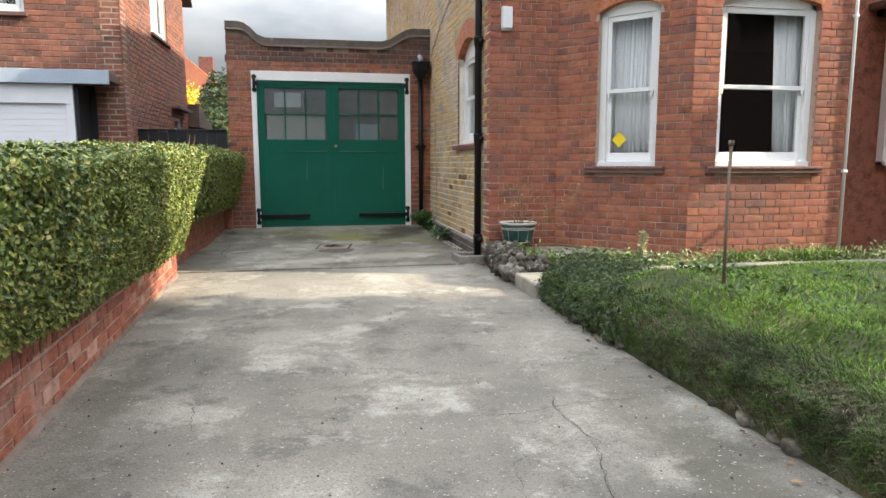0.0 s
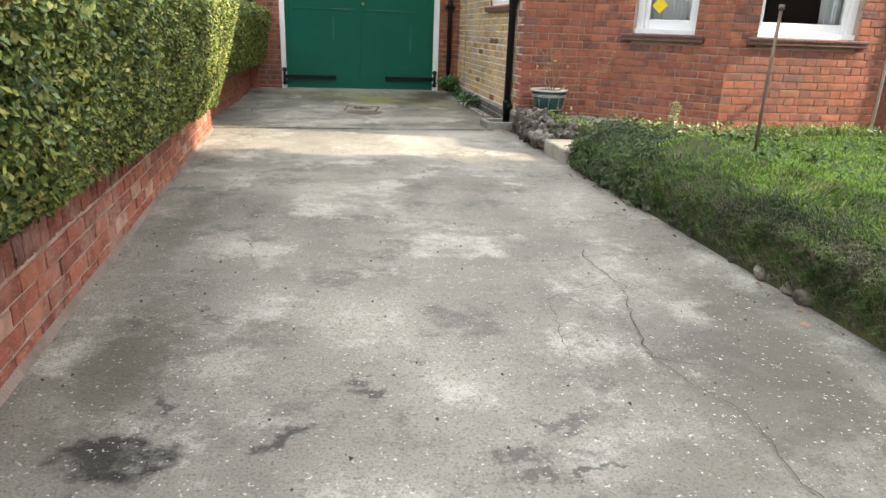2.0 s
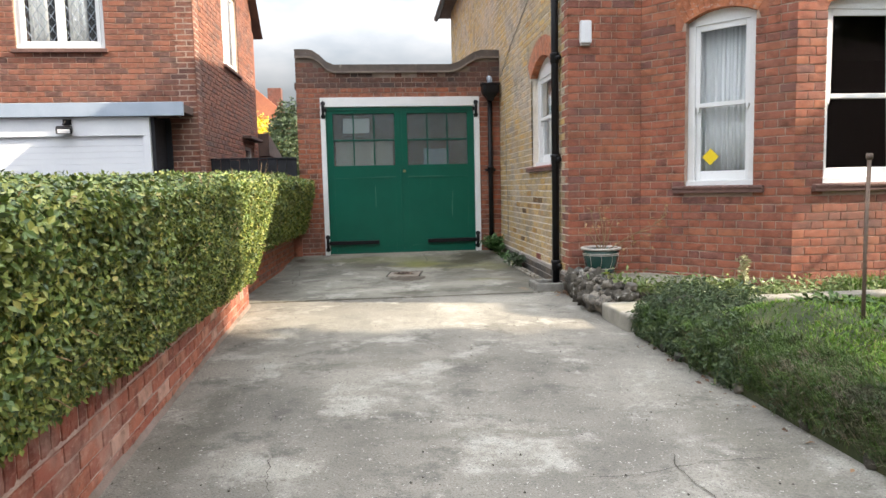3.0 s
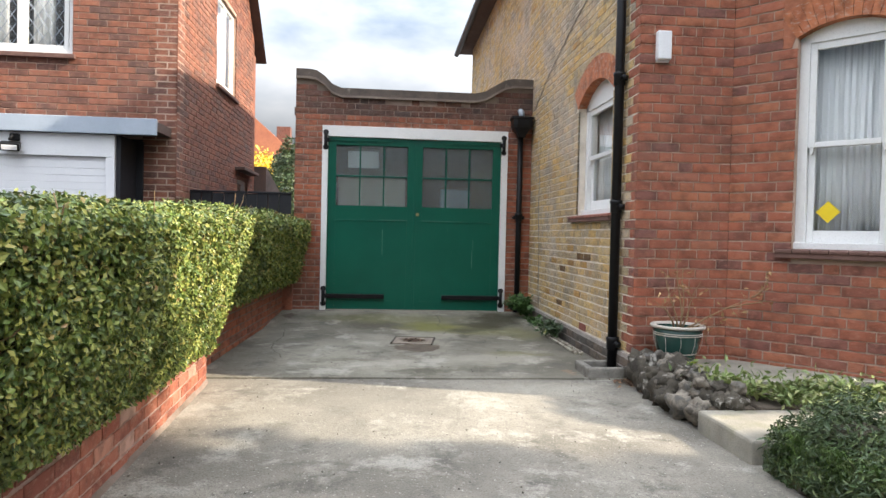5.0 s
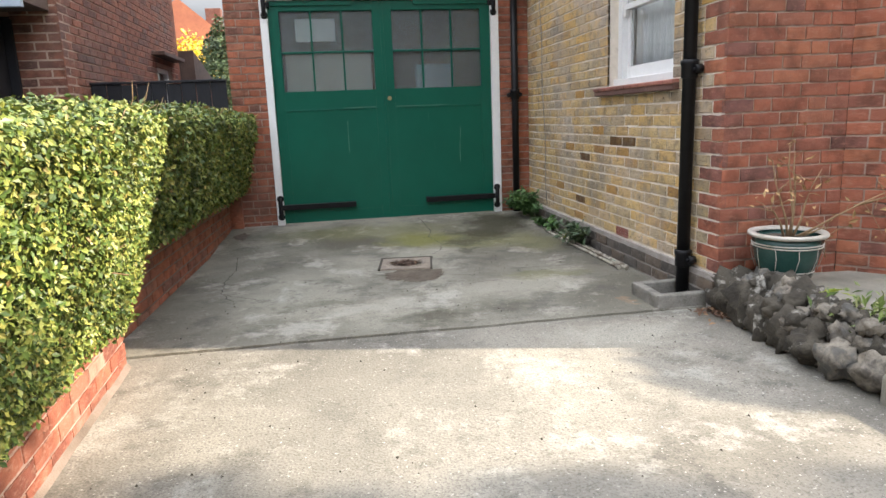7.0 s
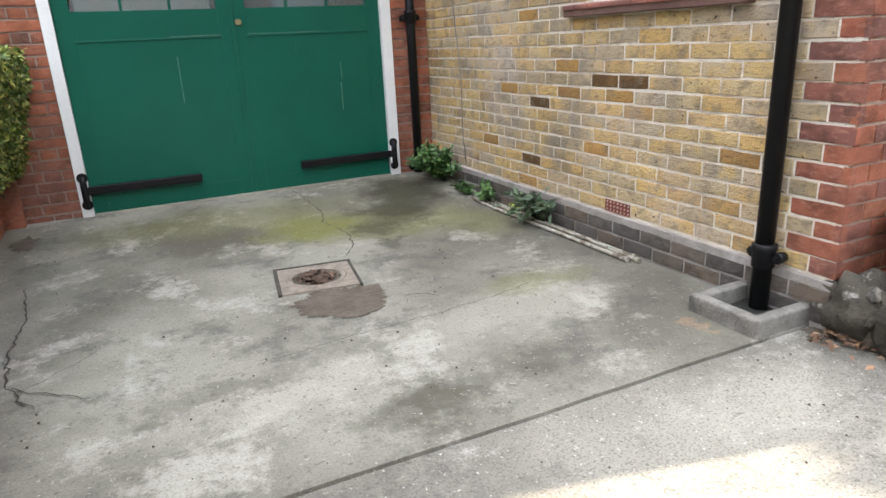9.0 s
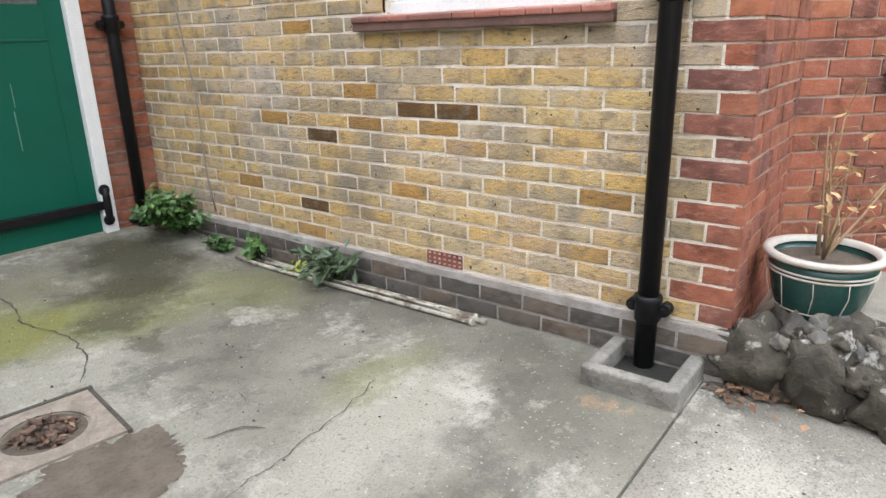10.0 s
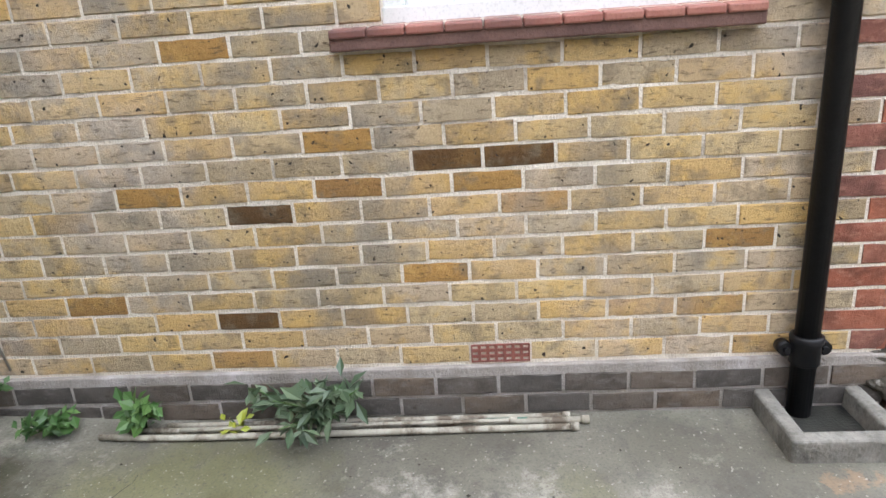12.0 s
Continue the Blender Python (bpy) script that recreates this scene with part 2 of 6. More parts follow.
def green_paint():
    m, n, l, b = shader("green_gloss_paint")
    a = noise_node(n, l, 2.0, 5.0, 0.6)
    col = mixed(n, l, (0.001, 0.084, 0.054), (0.0015, 0.098, 0.063), band(n, l, a.outputs["Fac"], 0.35, 0.65))
    run = noise_node(n, l, 7.0, 4.0, 0.6, (9, 1, 0.5))
    col = mixed(n, l, col, (0.05, 0.2, 0.13), band(n, l, run.outputs["Fac"], 0.7, 0.95))
    l.new(col, b.inputs["Base Color"])
    b.inputs["Roughness"].default_value = 0.3
    b.inputs["Specular IOR Level"].default_value = 0.3
    w = noise_node(n, l, 26.0, 3.0, 0.5, (4, 1, 0.6))
    relief(n, l, b, w.outputs["Fac"], 0.05)
    return m


GREEN = green_paint()


def glass(name, tint=(0.9, 0.95, 0.93), rough=0.02):
    m, n, l, b = shader(name)
    b.inputs["Base Color"].default_value = (*tint, 1)
    b.inputs["Roughness"].default_value, b.inputs["IOR"].default_value = rough, 1.45
    b.inputs["Transmission Weight"].default_value = 1.0 if rough < 0.1 else 0.93
    if rough > 0.1:
        w = noise_node(n, l, 60.0, 2.0)
        relief(n, l, b, w.outputs["Fac"], 0.35)
    return m


GLASS = glass("window_glass", (0.98, 1.0, 0.99))
OBSCURE = glass("obscured_glass", (0.62, 0.67, 0.66), 0.26)


def cloth(name, c):
    m, n, l, b = shader(name)
    a = noise_node(n, l, 240.0, 2.0)
    col = mixed(n, l, c, tuple(x * 0.85 for x in c), a.outputs["Fac"])
    l.new(col, b.inputs["Base Color"])
    b.inputs["Roughness"].default_value = 0.9
    return m


CURTAIN = cloth("white_voile", (0.88, 0.89, 0.90))


def patch(n, l, where, cx, cy, rx, ry, soft=0.5):
    """A factor that is one inside an oval on the ground and fades out beyond its rim."""
    sub = n.new("ShaderNodeVectorMath")
    sub.operation = "SUBTRACT"
    sub.inputs[1].default_value = (cx, cy, 0)
    l.new(where, sub.inputs[0])
    mul = n.new("ShaderNodeVectorMath")
    mul.operation = "MULTIPLY"
    mul.inputs[1].default_value = (1 / rx, 1 / ry, 0)
    l.new(sub.outputs[0], mul.inputs[0])
    dist = n.new("ShaderNodeVectorMath")
    dist.operation = "LENGTH"
    l.new(mul.outputs[0], dist.inputs[0])
    return band(n, l, dist.outputs["Value"], 1.0 + soft * 0.5, 1.0 - soft)


def concrete(name, spots, moss):
    """Old drive concrete: cement clouds, worn aggregate, pits; spots are stains and painted tones (colour, strength, x,
    y, rx, ry).
    """
    m, n, l, b = shader(name)
    a = noise_node(n, l, 0.9, 7.0, 0.6)
    base = ((0.150, 0.138, 0.114), (0.27, 0.248, 0.206)) if not moss else ((0.122, 0.113, 0.087), (0.255, 0.242, 0.196))
    col = mixed(n, l, *base, band(n, l, a.outputs["Fac"], 0.38, 0.60))
    c = noise_node(n, l, 2.8, 10.0, 0.74)
    col = mixed(n, l, col, (0.085, 0.079, 0.066), scaled(n, l, band(n, l, c.outputs["Fac"], 0.52, 0.62), 0.7))
    d = noise_node(n, l, 1.9, 10.0, 0.74)
    col = mixed(n, l, col, (0.40, 0.378, 0.325), scaled(n, l, band(n, l, d.outputs["Fac"], 0.53, 0.62), 0.75))
    warp = noise_node(n, l, 5.0, 7.0, 0.7)
    off = n.new("ShaderNodeVectorMath")
    off.operation = "SCALE"
    off.inputs["Scale"].default_value = 0.55
    half = n.new("ShaderNodeVectorMath")
    half.operation = "SUBTRACT"
    half.inputs[1].default_value = (0.5, 0.5, 0.5)
    l.new(warp.outputs["Color"], half.inputs[0])
    l.new(half.outputs[0], off.inputs[0])
    where = n.new("ShaderNodeVectorMath")
    where.operation = "ADD"
    l.new(n.new("ShaderNodeNewGeometry").outputs["Position"], where.inputs[0])
    l.new(off.outputs[0], where.inputs[1])
    for tint, strength, cx, cy, rx, ry in spots:
        col = mixed(n, l, col, tint, scaled(n, l, patch(n, l, where.outputs[0], cx, cy, rx, ry), strength))
    v = n.new("ShaderNodeTexVoronoi")
    v.inputs["Scale"].default_value = 85.0
    l.new(n.new("ShaderNodeNewGeometry").outputs["Position"], v.inputs["Vector"])
    g = noise_node(n, l, 120.0, 3.0, 0.6)
    col = mixed(n, l, col, (0.06, 0.055, 0.045), scaled(n, l, band(n, l, g.outputs["Fac"], 0.50, 0.66), 0.55 if not moss else 0.35))
    spot = noise_node(n, l, 42.0, 4.0, 0.65)
    col = mixed(n, l, col, (0.085, 0.076, 0.062), scaled(n, l, band(n, l, spot.outputs["Fac"], 0.60, 0.67), 0.6))
    light = noise_node(n, l, 70.0, 2.0, 0.5)
    col = mixed(n, l, col, (0.52, 0.49, 0.43), scaled(n, l, band(n, l, light.outputs["Fac"], 0.66, 0.74), 0.8 if not moss else 0.4))
    l.new(col, b.inputs["Base Color"])
    b.inputs["Roughness"].default_value = 0.92
    h = mixed(n, l, v.outputs["Distance"], g.outputs["Fac"], 0.5)
    relief(n, l, b, h, 0.45 if not moss else 0.35, 0.010)
    return m


OIL, PALE_CEMENT_AND_SUN, MOSS, WET, UMBER = (0.022, 0.02, 0.017), (0.38, 0.355, 0.295), (0.15, 0.15, 0.028), (0.035, 0.033, 0.014), (0.07, 0.064, 0.042)
CONCRETE = concrete("worn_drive_concrete", [
    (OIL, 1.0, -0.70, 1.22, 0.13, 0.07), (OIL, 0.75, -0.635, 1.45, 0.022, 0.11), (OIL, 0.8, -0.30, 1.25, 0.07, 0.035), (OIL, 0.75, -0.05, 1.50, 0.10, 0.03), (OIL, 0.8, -0.76, 1.02, 0.06, 0.07),
    (OIL, 0.55, 0.50, 1.25, 0.14, 0.03), (OIL, 0.75, 0.48, 1.06, 0.12, 0.02), (OIL, 0.6, 0.31, 1.08, 0.035, 0.06), (OIL, 0.5, -0.82, 1.96, 0.05, 0.09), (OIL, 0.45, -0.54, 2.08, 0.10, 0.025),
    (UMBER, 0.6, -0.80, 1.75, 0.16, 0.55), (UMBER, 0.45, -0.95, 3.3, 0.14, 0.8), (UMBER, 0.5, 1.45, 2.2, 0.2, 1.5), (UMBER, 0.5, 1.15, 1.1, 0.55, 0.6), (UMBER, 0.35, 0.35, 3.05, 0.5, 0.06), (UMBER, 0.3, -0.1, 4.3, 0.8, 0.10),
    # the wide pale oval at y 5.9 paints extra brightness into the sunlit band
    (PALE_CEMENT_AND_SUN, 0.6, -0.5, 2.82, 0.2, 0.07), (PALE_CEMENT_AND_SUN, 0.5, 1.23, 1.97, 0.13, 0.1), (PALE_CEMENT_AND_SUN, 0.5, -0.5, 1.66, 0.16, 0.07), (PALE_CEMENT_AND_SUN, 0.25, 0.1, 5.9, 1.1, 0.65), (PALE_CEMENT_AND_SUN, 0.7, 1.16, 6.45, 0.4, 0.2)], False)
CONCRETE_WET = concrete("mossy_drive_concrete", [
    (PALE_CEMENT_AND_SUN, 0.6, -0.09, 7.28, 0.35, 0.2), (PALE_CEMENT_AND_SUN, 0.5, 0.9, 7.5, 0.5, 0.25), (UMBER, 0.8, 0.24, 6.97, 0.22, 0.13), (UMBER, 0.5, 0.5, 7.05, 0.35, 0.12), (UMBER, 0.6, -0.67, 7.34, 0.10, 0.08), (UMBER, 0.55, -0.35, 7.42, 0.25, 0.08),
    (UMBER, 0.7, -0.1, 9.35, 0.4, 0.24), (UMBER, 0.65, -0.6, 9.8, 0.45, 0.2), (MOSS, 0.85, 0.46, 9.3, 0.36, 0.3), (MOSS, 0.55, 0.95, 9.15, 0.45, 0.35), (MOSS, 0.4, 1.45, 8.9, 0.25, 0.4), (MOSS, 0.35, 0.0, 9.75, 0.9, 0.3), (WET, 0.95, 1.33, 9.85, 0.36, 0.5), (WET, 0.9, 1.1, 9.4, 0.3, 0.28), (WET, 0.7, 0.85, 9.1, 0.2, 0.14), (WET, 0.6, 0.75, 8.75, 0.08, 0.2),
    (MOSS, 0.35, 1.15, 7.75, 0.3, 0.12), ((0.40, 0.22, 0.11), 0.3, 1.41, 6.99, 0.05, 0.035)], True)
KERB = surface("weathered_concrete", (0.22, 0.205, 0.17), (0.33, 0.305, 0.25), 5.0, 0.95, bump=0.6, stain=(0.2, 0.19, 0.13), stain_scale=4.0)
CRACK = surface("crack_dirt_hole_shade", (0.045, 0.04, 0.033), (0.075, 0.065, 0.05), 20.0, 1.0, bump=0.5)


def leaf_material(name, stops, rough=0.45):
    m, n, l, b = shader(name)
    r = ramp_node(n, stops)
    l.new(n.new("ShaderNodeNewGeometry").outputs["Random Per Island"], r.inputs["Fac"])
    big = noise_node(n, l, 3.0, 4.0)
    col = mixed(n, l, r.outputs["Color"], tuple(x * 0.55 for x in stops[0][1]), band(n, l, big.outputs["Fac"], 0.5, 0.75))
    l.new(col, b.inputs["Base Color"])
    b.inputs["Roughness"].default_value = rough
    b.inputs["Transmission Weight"].default_value = 0.0
    b.inputs["Subsurface Weight"].default_value = 0.0
    return m


PRIVET = leaf_material("privet_leaf", [(0.0, (0.04, 0.08, 0.018)), (0.35, (0.10, 0.16, 0.03)), (0.62, (0.19, 0.24, 0.048)), (0.92, (0.33, 0.335, 0.078)), (0.985, (0.34, 0.30, 0.08)), (1.0, (0.30, 0.18, 0.07))])
DARKLEAF = leaf_material("dark_leaf", [(0.0, (0.034, 0.066, 0.022)), (0.6, (0.065, 0.105, 0.036)), (1.0, (0.125, 0.16, 0.05))])
GRASS = leaf_material("grass_blade", [(0.0, (0.075, 0.17, 0.014)), (0.5, (0.13, 0.26, 0.02)), (0.85, (0.22, 0.33, 0.04)), (1.0, (0.38, 0.33, 0.13))], 0.6)
DRYGRASS = leaf_material("dry_grass_blade", [(0.0, (0.055, 0.085, 0.028)), (0.4, (0.09, 0.10, 0.04)), (0.8, (0.16, 0.145, 0.075)), (1.0, (0.24, 0.19, 0.11))], 0.7)
NETTLE = leaf_material("fresh_leaf", [(0.0, (0.04, 0.11, 0.028)), (1.0, (0.095, 0.19, 0.05))])
GREYLEAF = leaf_material("grey_green_leaf", [(0.0, (0.055, 0.095, 0.05)), (1.0, (0.13, 0.18, 0.10))])
YELLOWLEAF = leaf_material("yellow_leaf", [(0.0, (0.75, 0.50, 0.02)), (0.7, (0.85, 0.62, 0.05)), (1.0, (0.4, 0.35, 0.05))])
TWIG = surface("dry_twig", (0.26, 0.17, 0.09), (0.34, 0.22, 0.12), 30.0, 0.9, bump=0.2)
BARK = surface("bark", (0.10, 0.075, 0.055), (0.16, 0.12, 0.09), 14.0, 0.95, bump=0.6)
STRAW = leaf_material("dead_straw", [(0.0, (0.10, 0.085, 0.05)), (0.5, (0.18, 0.155, 0.10)), (1.0, (0.30, 0.26, 0.19))], 0.8)
BANKLEAF = leaf_material("bank_blade", [(0.0, (0.035, 0.075, 0.014)), (0.6, (0.075, 0.14, 0.026)), (1.0, (0.14, 0.22, 0.04))], 0.6)
BEDLEAF = leaf_material("bed_leaf", [(0.0, (0.10, 0.16, 0.04)), (0.6, (0.19, 0.25, 0.07)), (1.0, (0.36, 0.36, 0.16))])
DEADLEAF = leaf_material("brown_leaf", [(0.0, (0.085, 0.045, 0.025)), (0.6, (0.16, 0.085, 0.048)), (1.0, (0.34, 0.20, 0.11))], 0.8)


# ---------- mesh helpers ----------
def mesh_of(name, bm, material):
    me = bpy.data.meshes.new(name)
    bm.normal_update()
    bm.to_mesh(me)
    bm.free()
    me.materials.append(material)
    return me


def part(name, bm, material, parent=None, label=""):
    ob = new(name, mesh_of(name, bm, material))
    ob.parent = parent
    return tagged(ob, label)


def raw(name, verts, faces, material, parent=None, label="", smooth=False):
    me = bpy.data.meshes.new(name)
    me.from_pydata(verts, [], faces)
    me.materials.append(material)
    if smooth:
        me.shade_smooth()
    ob = new(name, me)
    ob.parent = parent
    return tagged(ob, label)


def thing(name, label, category, at=(0, 0, 0), group="", kind="", turn=0.0):
    ob = new(name)
    ob.empty_display_size = 0.1
    ob.matrix_world = pose(*at, 0, 0, turn)
    return tagged(ob, label, category, group, kind)


def box(bm, lo, hi, bevel=0.0, m=None):
    """A box from corner to corner, its edges rounded off, laid by m."""
    lo, hi = Vector(lo), Vector(hi)
    c, s = (lo + hi) / 2, hi - lo
    r = bmesh.ops.create_cube(bm, size=1.0, matrix=(m or Matrix()) @ Matrix.Translation(c) @ Matrix.Diagonal((*s, 1)))
    if bevel:
        edges = list({e for v in r["verts"] for e in v.link_edges})
        bmesh.ops.bevel(bm, geom=edges, offset=bevel, segments=2, profile=0.5, affect="EDGES")
    return bm


def boxed(lo, hi, bevel=0.0, m=None):
    return box(bmesh.new(), lo, hi, bevel, m)


def tube(bm, path, radius, sides=12, cap=True, m=None):
    """A tube along points; radius one number or one per point."""
    pts = [Vector(p) for p in path]
    rad = radius if isinstance(radius, (list, tuple)) else [radius] * len(pts)
    rings = []
    for k, p in enumerate(pts):
        d = (pts[min(k + 1, len(pts) - 1)] - pts[max(k - 1, 0)]).normalized()
        up = Vector((0, 0, 1)) if abs(d.z) < 0.9 else Vector((1, 0, 0))
        a = d.cross(up).normalized()
        b = d.cross(a).normalized()
        ring = [bm.verts.new((m or Matrix()) @ (p + (a * math.cos(q) + b * math.sin(q)) * rad[k])) for q in (2 * math.pi * i / sides for i in range(sides))]
        rings.append(ring)
    for r0, r1 in zip(rings, rings[1:]):
        for i in range(sides):
            f = bm.faces.new((r0[i], r0[(i + 1) % sides], r1[(i + 1) % sides], r1[i]))
            f.smooth = True
    if cap:
        bm.faces.new(rings[0][::-1])
        bm.faces.new(rings[-1])
    return bm


def lathe(bm, profile, sides=32, at=(0, 0, 0)):
    """A turned body from (radius, height) points, standing at a place."""
    o = Vector(at)
    rings = [[bm.verts.new(o + Vector((r * math.cos(2 * math.pi * i / sides), r * math.sin(2 * math.pi * i / sides), z))) for i in range(sides)] for r, z in profile]
    for r0, r1 in zip(rings, rings[1:]):
        for i in range(sides):
            f = bm.faces.new((r0[i], r0[(i + 1) % sides], r1[(i + 1) % sides], r1[i]))
            f.smooth = True
    return bm


def prism(bm, outline, d0, d1, m):
    """A plate with an outline in (u, z) between two depths, laid by m (x = u, y = depth, z up)."""
    a = [bm.verts.new(m @ Vector((u, d0, z))) for u, z in outline]
    b = [bm.verts.new(m @ Vector((u, d1, z))) for u, z in outline]
    k = len(outline)
    bm.faces.new(a)
    bm.faces.new(b[::-1])
    for i in range(k):
        bm.faces.new((a[(i + 1) % k], a[i], b[i], b[(i + 1) % k]))
    bmesh.ops.recalc_face_normals(bm, faces=bm.faces)
    return bm


def wall_frame(p0, p1):
    """Local axes of a wall seen from outside: x runs from p0 to p1, y goes into the wall, z up."""
    d = Vector((p1[0] - p0[0], p1[1] - p0[1], 0)).normalized()
    inward = Vector((-d.y, d.x, 0))
    m = Matrix((d, inward, Vector((0, 0, 1)))).transposed().to_4x4()
    m.translation = (p0[0], p0[1], 0)
    return m, math.hypot(p1[0] - p0[0], p1[1] - p0[1])


def backing(name, m, length, z0, z1, thick, holes, material, label, inset=0.006):
    """The body of a wall, with real holes, set back behind the faces of its bricks."""
    us = sorted({0.0, length, *(h[0] for h in holes), *(h[1] for h in holes)})
    zs = sorted({z0, z1, *(h[2] for h in holes), *(h[3] for h in holes)})
    bm = bmesh.new()
    solid = lambda i, j: 0 <= i < len(us) - 1 and 0 <= j < len(zs) - 1 and not any(h[0] - 1e-6 <= us[i] and us[i + 1] <= h[1] + 1e-6 and h[2] - 1e-6 <= zs[j] and zs[j + 1] <= h[3] + 1e-6 for h in holes)
    def quad(*pts):
        bm.faces.new([bm.verts.new(m @ Vector(p)) for p in pts])
    for i in range(len(us) - 1):
        for j in range(len(zs) - 1):
            if not solid(i, j):
                continue
            a, b, c, d = us[i], us[i + 1], zs[j], zs[j + 1]
            f, k = inset, thick
            quad((a, f, c), (b, f, c), (b, f, d), (a, f, d))
            quad((b, k, c), (a, k, c), (a, k, d), (b, k, d))
            if not solid(i - 1, j):
                quad((a, k, c), (a, f, c), (a, f, d), (a, k, d))
            if not solid(i + 1, j):
                quad((b, f, c), (b, k, c), (b, k, d), (b, f, d))
            if not solid(i, j - 1):
                quad((a, k, c), (b, k, c), (b, f, c), (a, f, c))
            if not solid(i, j + 1):
                quad((a, f, d), (b, f, d), (b, k, d), (a, k, d))
    bmesh.ops.remove_doubles(bm, verts=bm.verts, dist=1e-5)
    ob = part(name, bm, material)
    return tagged(ob, label, "wall", kind="structure")


COURSE, BRICK_L, JOINT = 0.0756, 0.219, 0.0098


def lay(length, z0, z1, holes, rng, course=COURSE, brick=BRICK_L, joint=JOINT, flemish=False, u_from=0.0, shift=0.0, uneven=0.0012):
    """Places of bricks in a wall: (u0, u1, z0, z1), cut at the holes."""
    out = []
    rows = max(1, round((z1 - z0) / course))
    h = (z1 - z0) / rows
    for r in range(rows):
        za, zb = z0 + r * h + joint / 2, z0 + (r + 1) * h - joint / 2
        spans = [(u_from, length)]
        for a, b, c, d in holes:
            if min(zb, d) - max(za, c) > 0.012:
                spans = [s for x, y in spans for s in ((x, min(y, a)), (max(x, b), y)) if s[1] - s[0] > 0.015]
        for x, y in spans:
            half = brick / 2
            u = u_from - ((0.75 * brick if r % 2 else brick) if flemish else (half if r % 2 else 0)) + shift + rng.gauss(0, 0.014 if shift else 0)
            k = r % 2
            cuts = []
            while u < y:
                step = brick * (0.5 if flemish and k % 2 else 1.0) + rng.uniform(-0.004, 0.004)
                k += 1
                if u + step > x:
                    cuts.append([max(u, x), min(u + step, y)])
                u += step
            if len(cuts) > 1 and cuts[0][1] - cuts[0][0] < 0.06:
                cuts[1][0] = cuts[0][0]
                cuts.pop(0)
            if len(cuts) > 1 and cuts[-1][1] - cuts[-1][0] < 0.06:
                cuts[-2][1] = cuts[-1][1]
                cuts.pop()
            for a, b in cuts:
                out.append((a + joint / 2 if a > x else a, b - joint / 2 if b < y else b, za + rng.uniform(-uneven, uneven), zb + rng.uniform(-uneven, uneven)))
    return out


def joined_bricks(name, m, places, material, parent, rng, deep=0.02, proud=0.0025, label="", bevel=0.004):
    """Bricks as real bodies in one mesh, each with a chamfered face and its own small unevenness."""
    verts, faces = [], []
    for a, b, c, d in places:
        f = -rng.uniform(0, proud)
        k = len(verts)
        e = bevel
        pts = [(a, deep, c), (b, deep, c), (b, deep, d), (a, deep, d), (a, f + e, c), (b, f + e, c), (b, f + e, d), (a, f + e, d), (a + e, f, c + e), (b - e, f, c + e), (b - e, f, d - e), (a + e, f, d - e)]
        verts += [tuple(m @ Vector(p)) for p in pts]
        for g in (0, 4):
            faces += [(k + g + i, k + g + (i + 1) % 4, k + g + 4 + (i + 1) % 4, k + g + 4 + i) for i in range(4)]
        faces.append((k + 8, k + 9, k + 10, k + 11))
    ob = raw(name, verts, faces, material, parent, label)
    return tagged(ob, kind="stuff")


PIECE = {}


def unit_pieces(material):
    """Twelve worn bricks of unit size with uneven arrises, shared by all pieces of a material."""
    if material.name not in PIECE:
        made = []
        for k in range(12):
            r = random.Random(k + 7)
            nu_, nz = 7, 3
            verts, faces, front = [], [], {}
            for j in range(nz + 1):
                for i in range(nu_ + 1):
                    rim = i in (0, nu_) or j in (0, nz)
                    du = (0.006 + 0.034 * r.random() ** 2) * (1 if i == 0 else -1 if i == nu_ else 0)
                    dz = (0.025 + 0.15 * r.random() ** 2) * (1 if j == 0 else -1 if j == nz else 0)
                    front[i, j] = len(verts)
                    verts.append((i / nu_ - 0.5 + du, -0.5 + (0.03 + 0.05 * r.random() if rim else 0.05 * r.random()), j / nz - 0.5 + dz))
            for j in range(nz):
                for i in range(nu_):
                    faces.append((front[i, j], front[i + 1, j], front[i + 1, j + 1], front[i, j + 1]))
            loop = [(i, 0) for i in range(nu_)] + [(nu_, j) for j in range(nz)] + [(i, nz) for i in range(nu_, 0, -1)] + [(0, j) for j in range(nz, 0, -1)]
            base = len(verts)
            for i, j in loop:
                jag = 1 - 0.016 * r.random()
                verts.append(((i / nu_ - 0.5) * jag, -0.40, (j / nz - 0.5) * (1 - 0.14 * r.random() ** 2)))
            for q in range(len(loop)):
                p = (q + 1) % len(loop)
                faces.append((front[loop[p]], front[loop[q]], base + q, base + p))
            low = len(verts)
            verts += [(-0.5, 0.5, -0.5), (0.5, 0.5, -0.5), (0.5, 0.5, 0.5), (-0.5, 0.5, 0.5)]
            c = [base, base + nu_, base + nu_ + nz, base + 2 * nu_ + nz]
            for q in range(4):
                p = (q + 1) % 4
                faces.append((c[p], c[q], low + q, low + p))
            me = bpy.data.meshes.new("brick")
            me.from_pydata(verts, [], faces)
            me.materials.append(material)
            made.append(me)
        PIECE[material.name] = made
    return PIECE[material.name]


def loose_bricks(m, places, material, parent, rng, name="brick", deep=0.04, proud=0.004):
    for a, b, c, d in places:
        ob = new(name, rng.choice(unit_pieces(material)))
        ob.parent = parent
        f = -rng.uniform(0, proud)
        ob.matrix_local = m @ Matrix.Translation(((a + b) / 2, f + deep / 2, (c + d) / 2)) @ Matrix.Rotation(rng.gauss(0, 0.009), 4, "Y") @ Matrix.Diagonal((b - a, deep, d - c, 1))


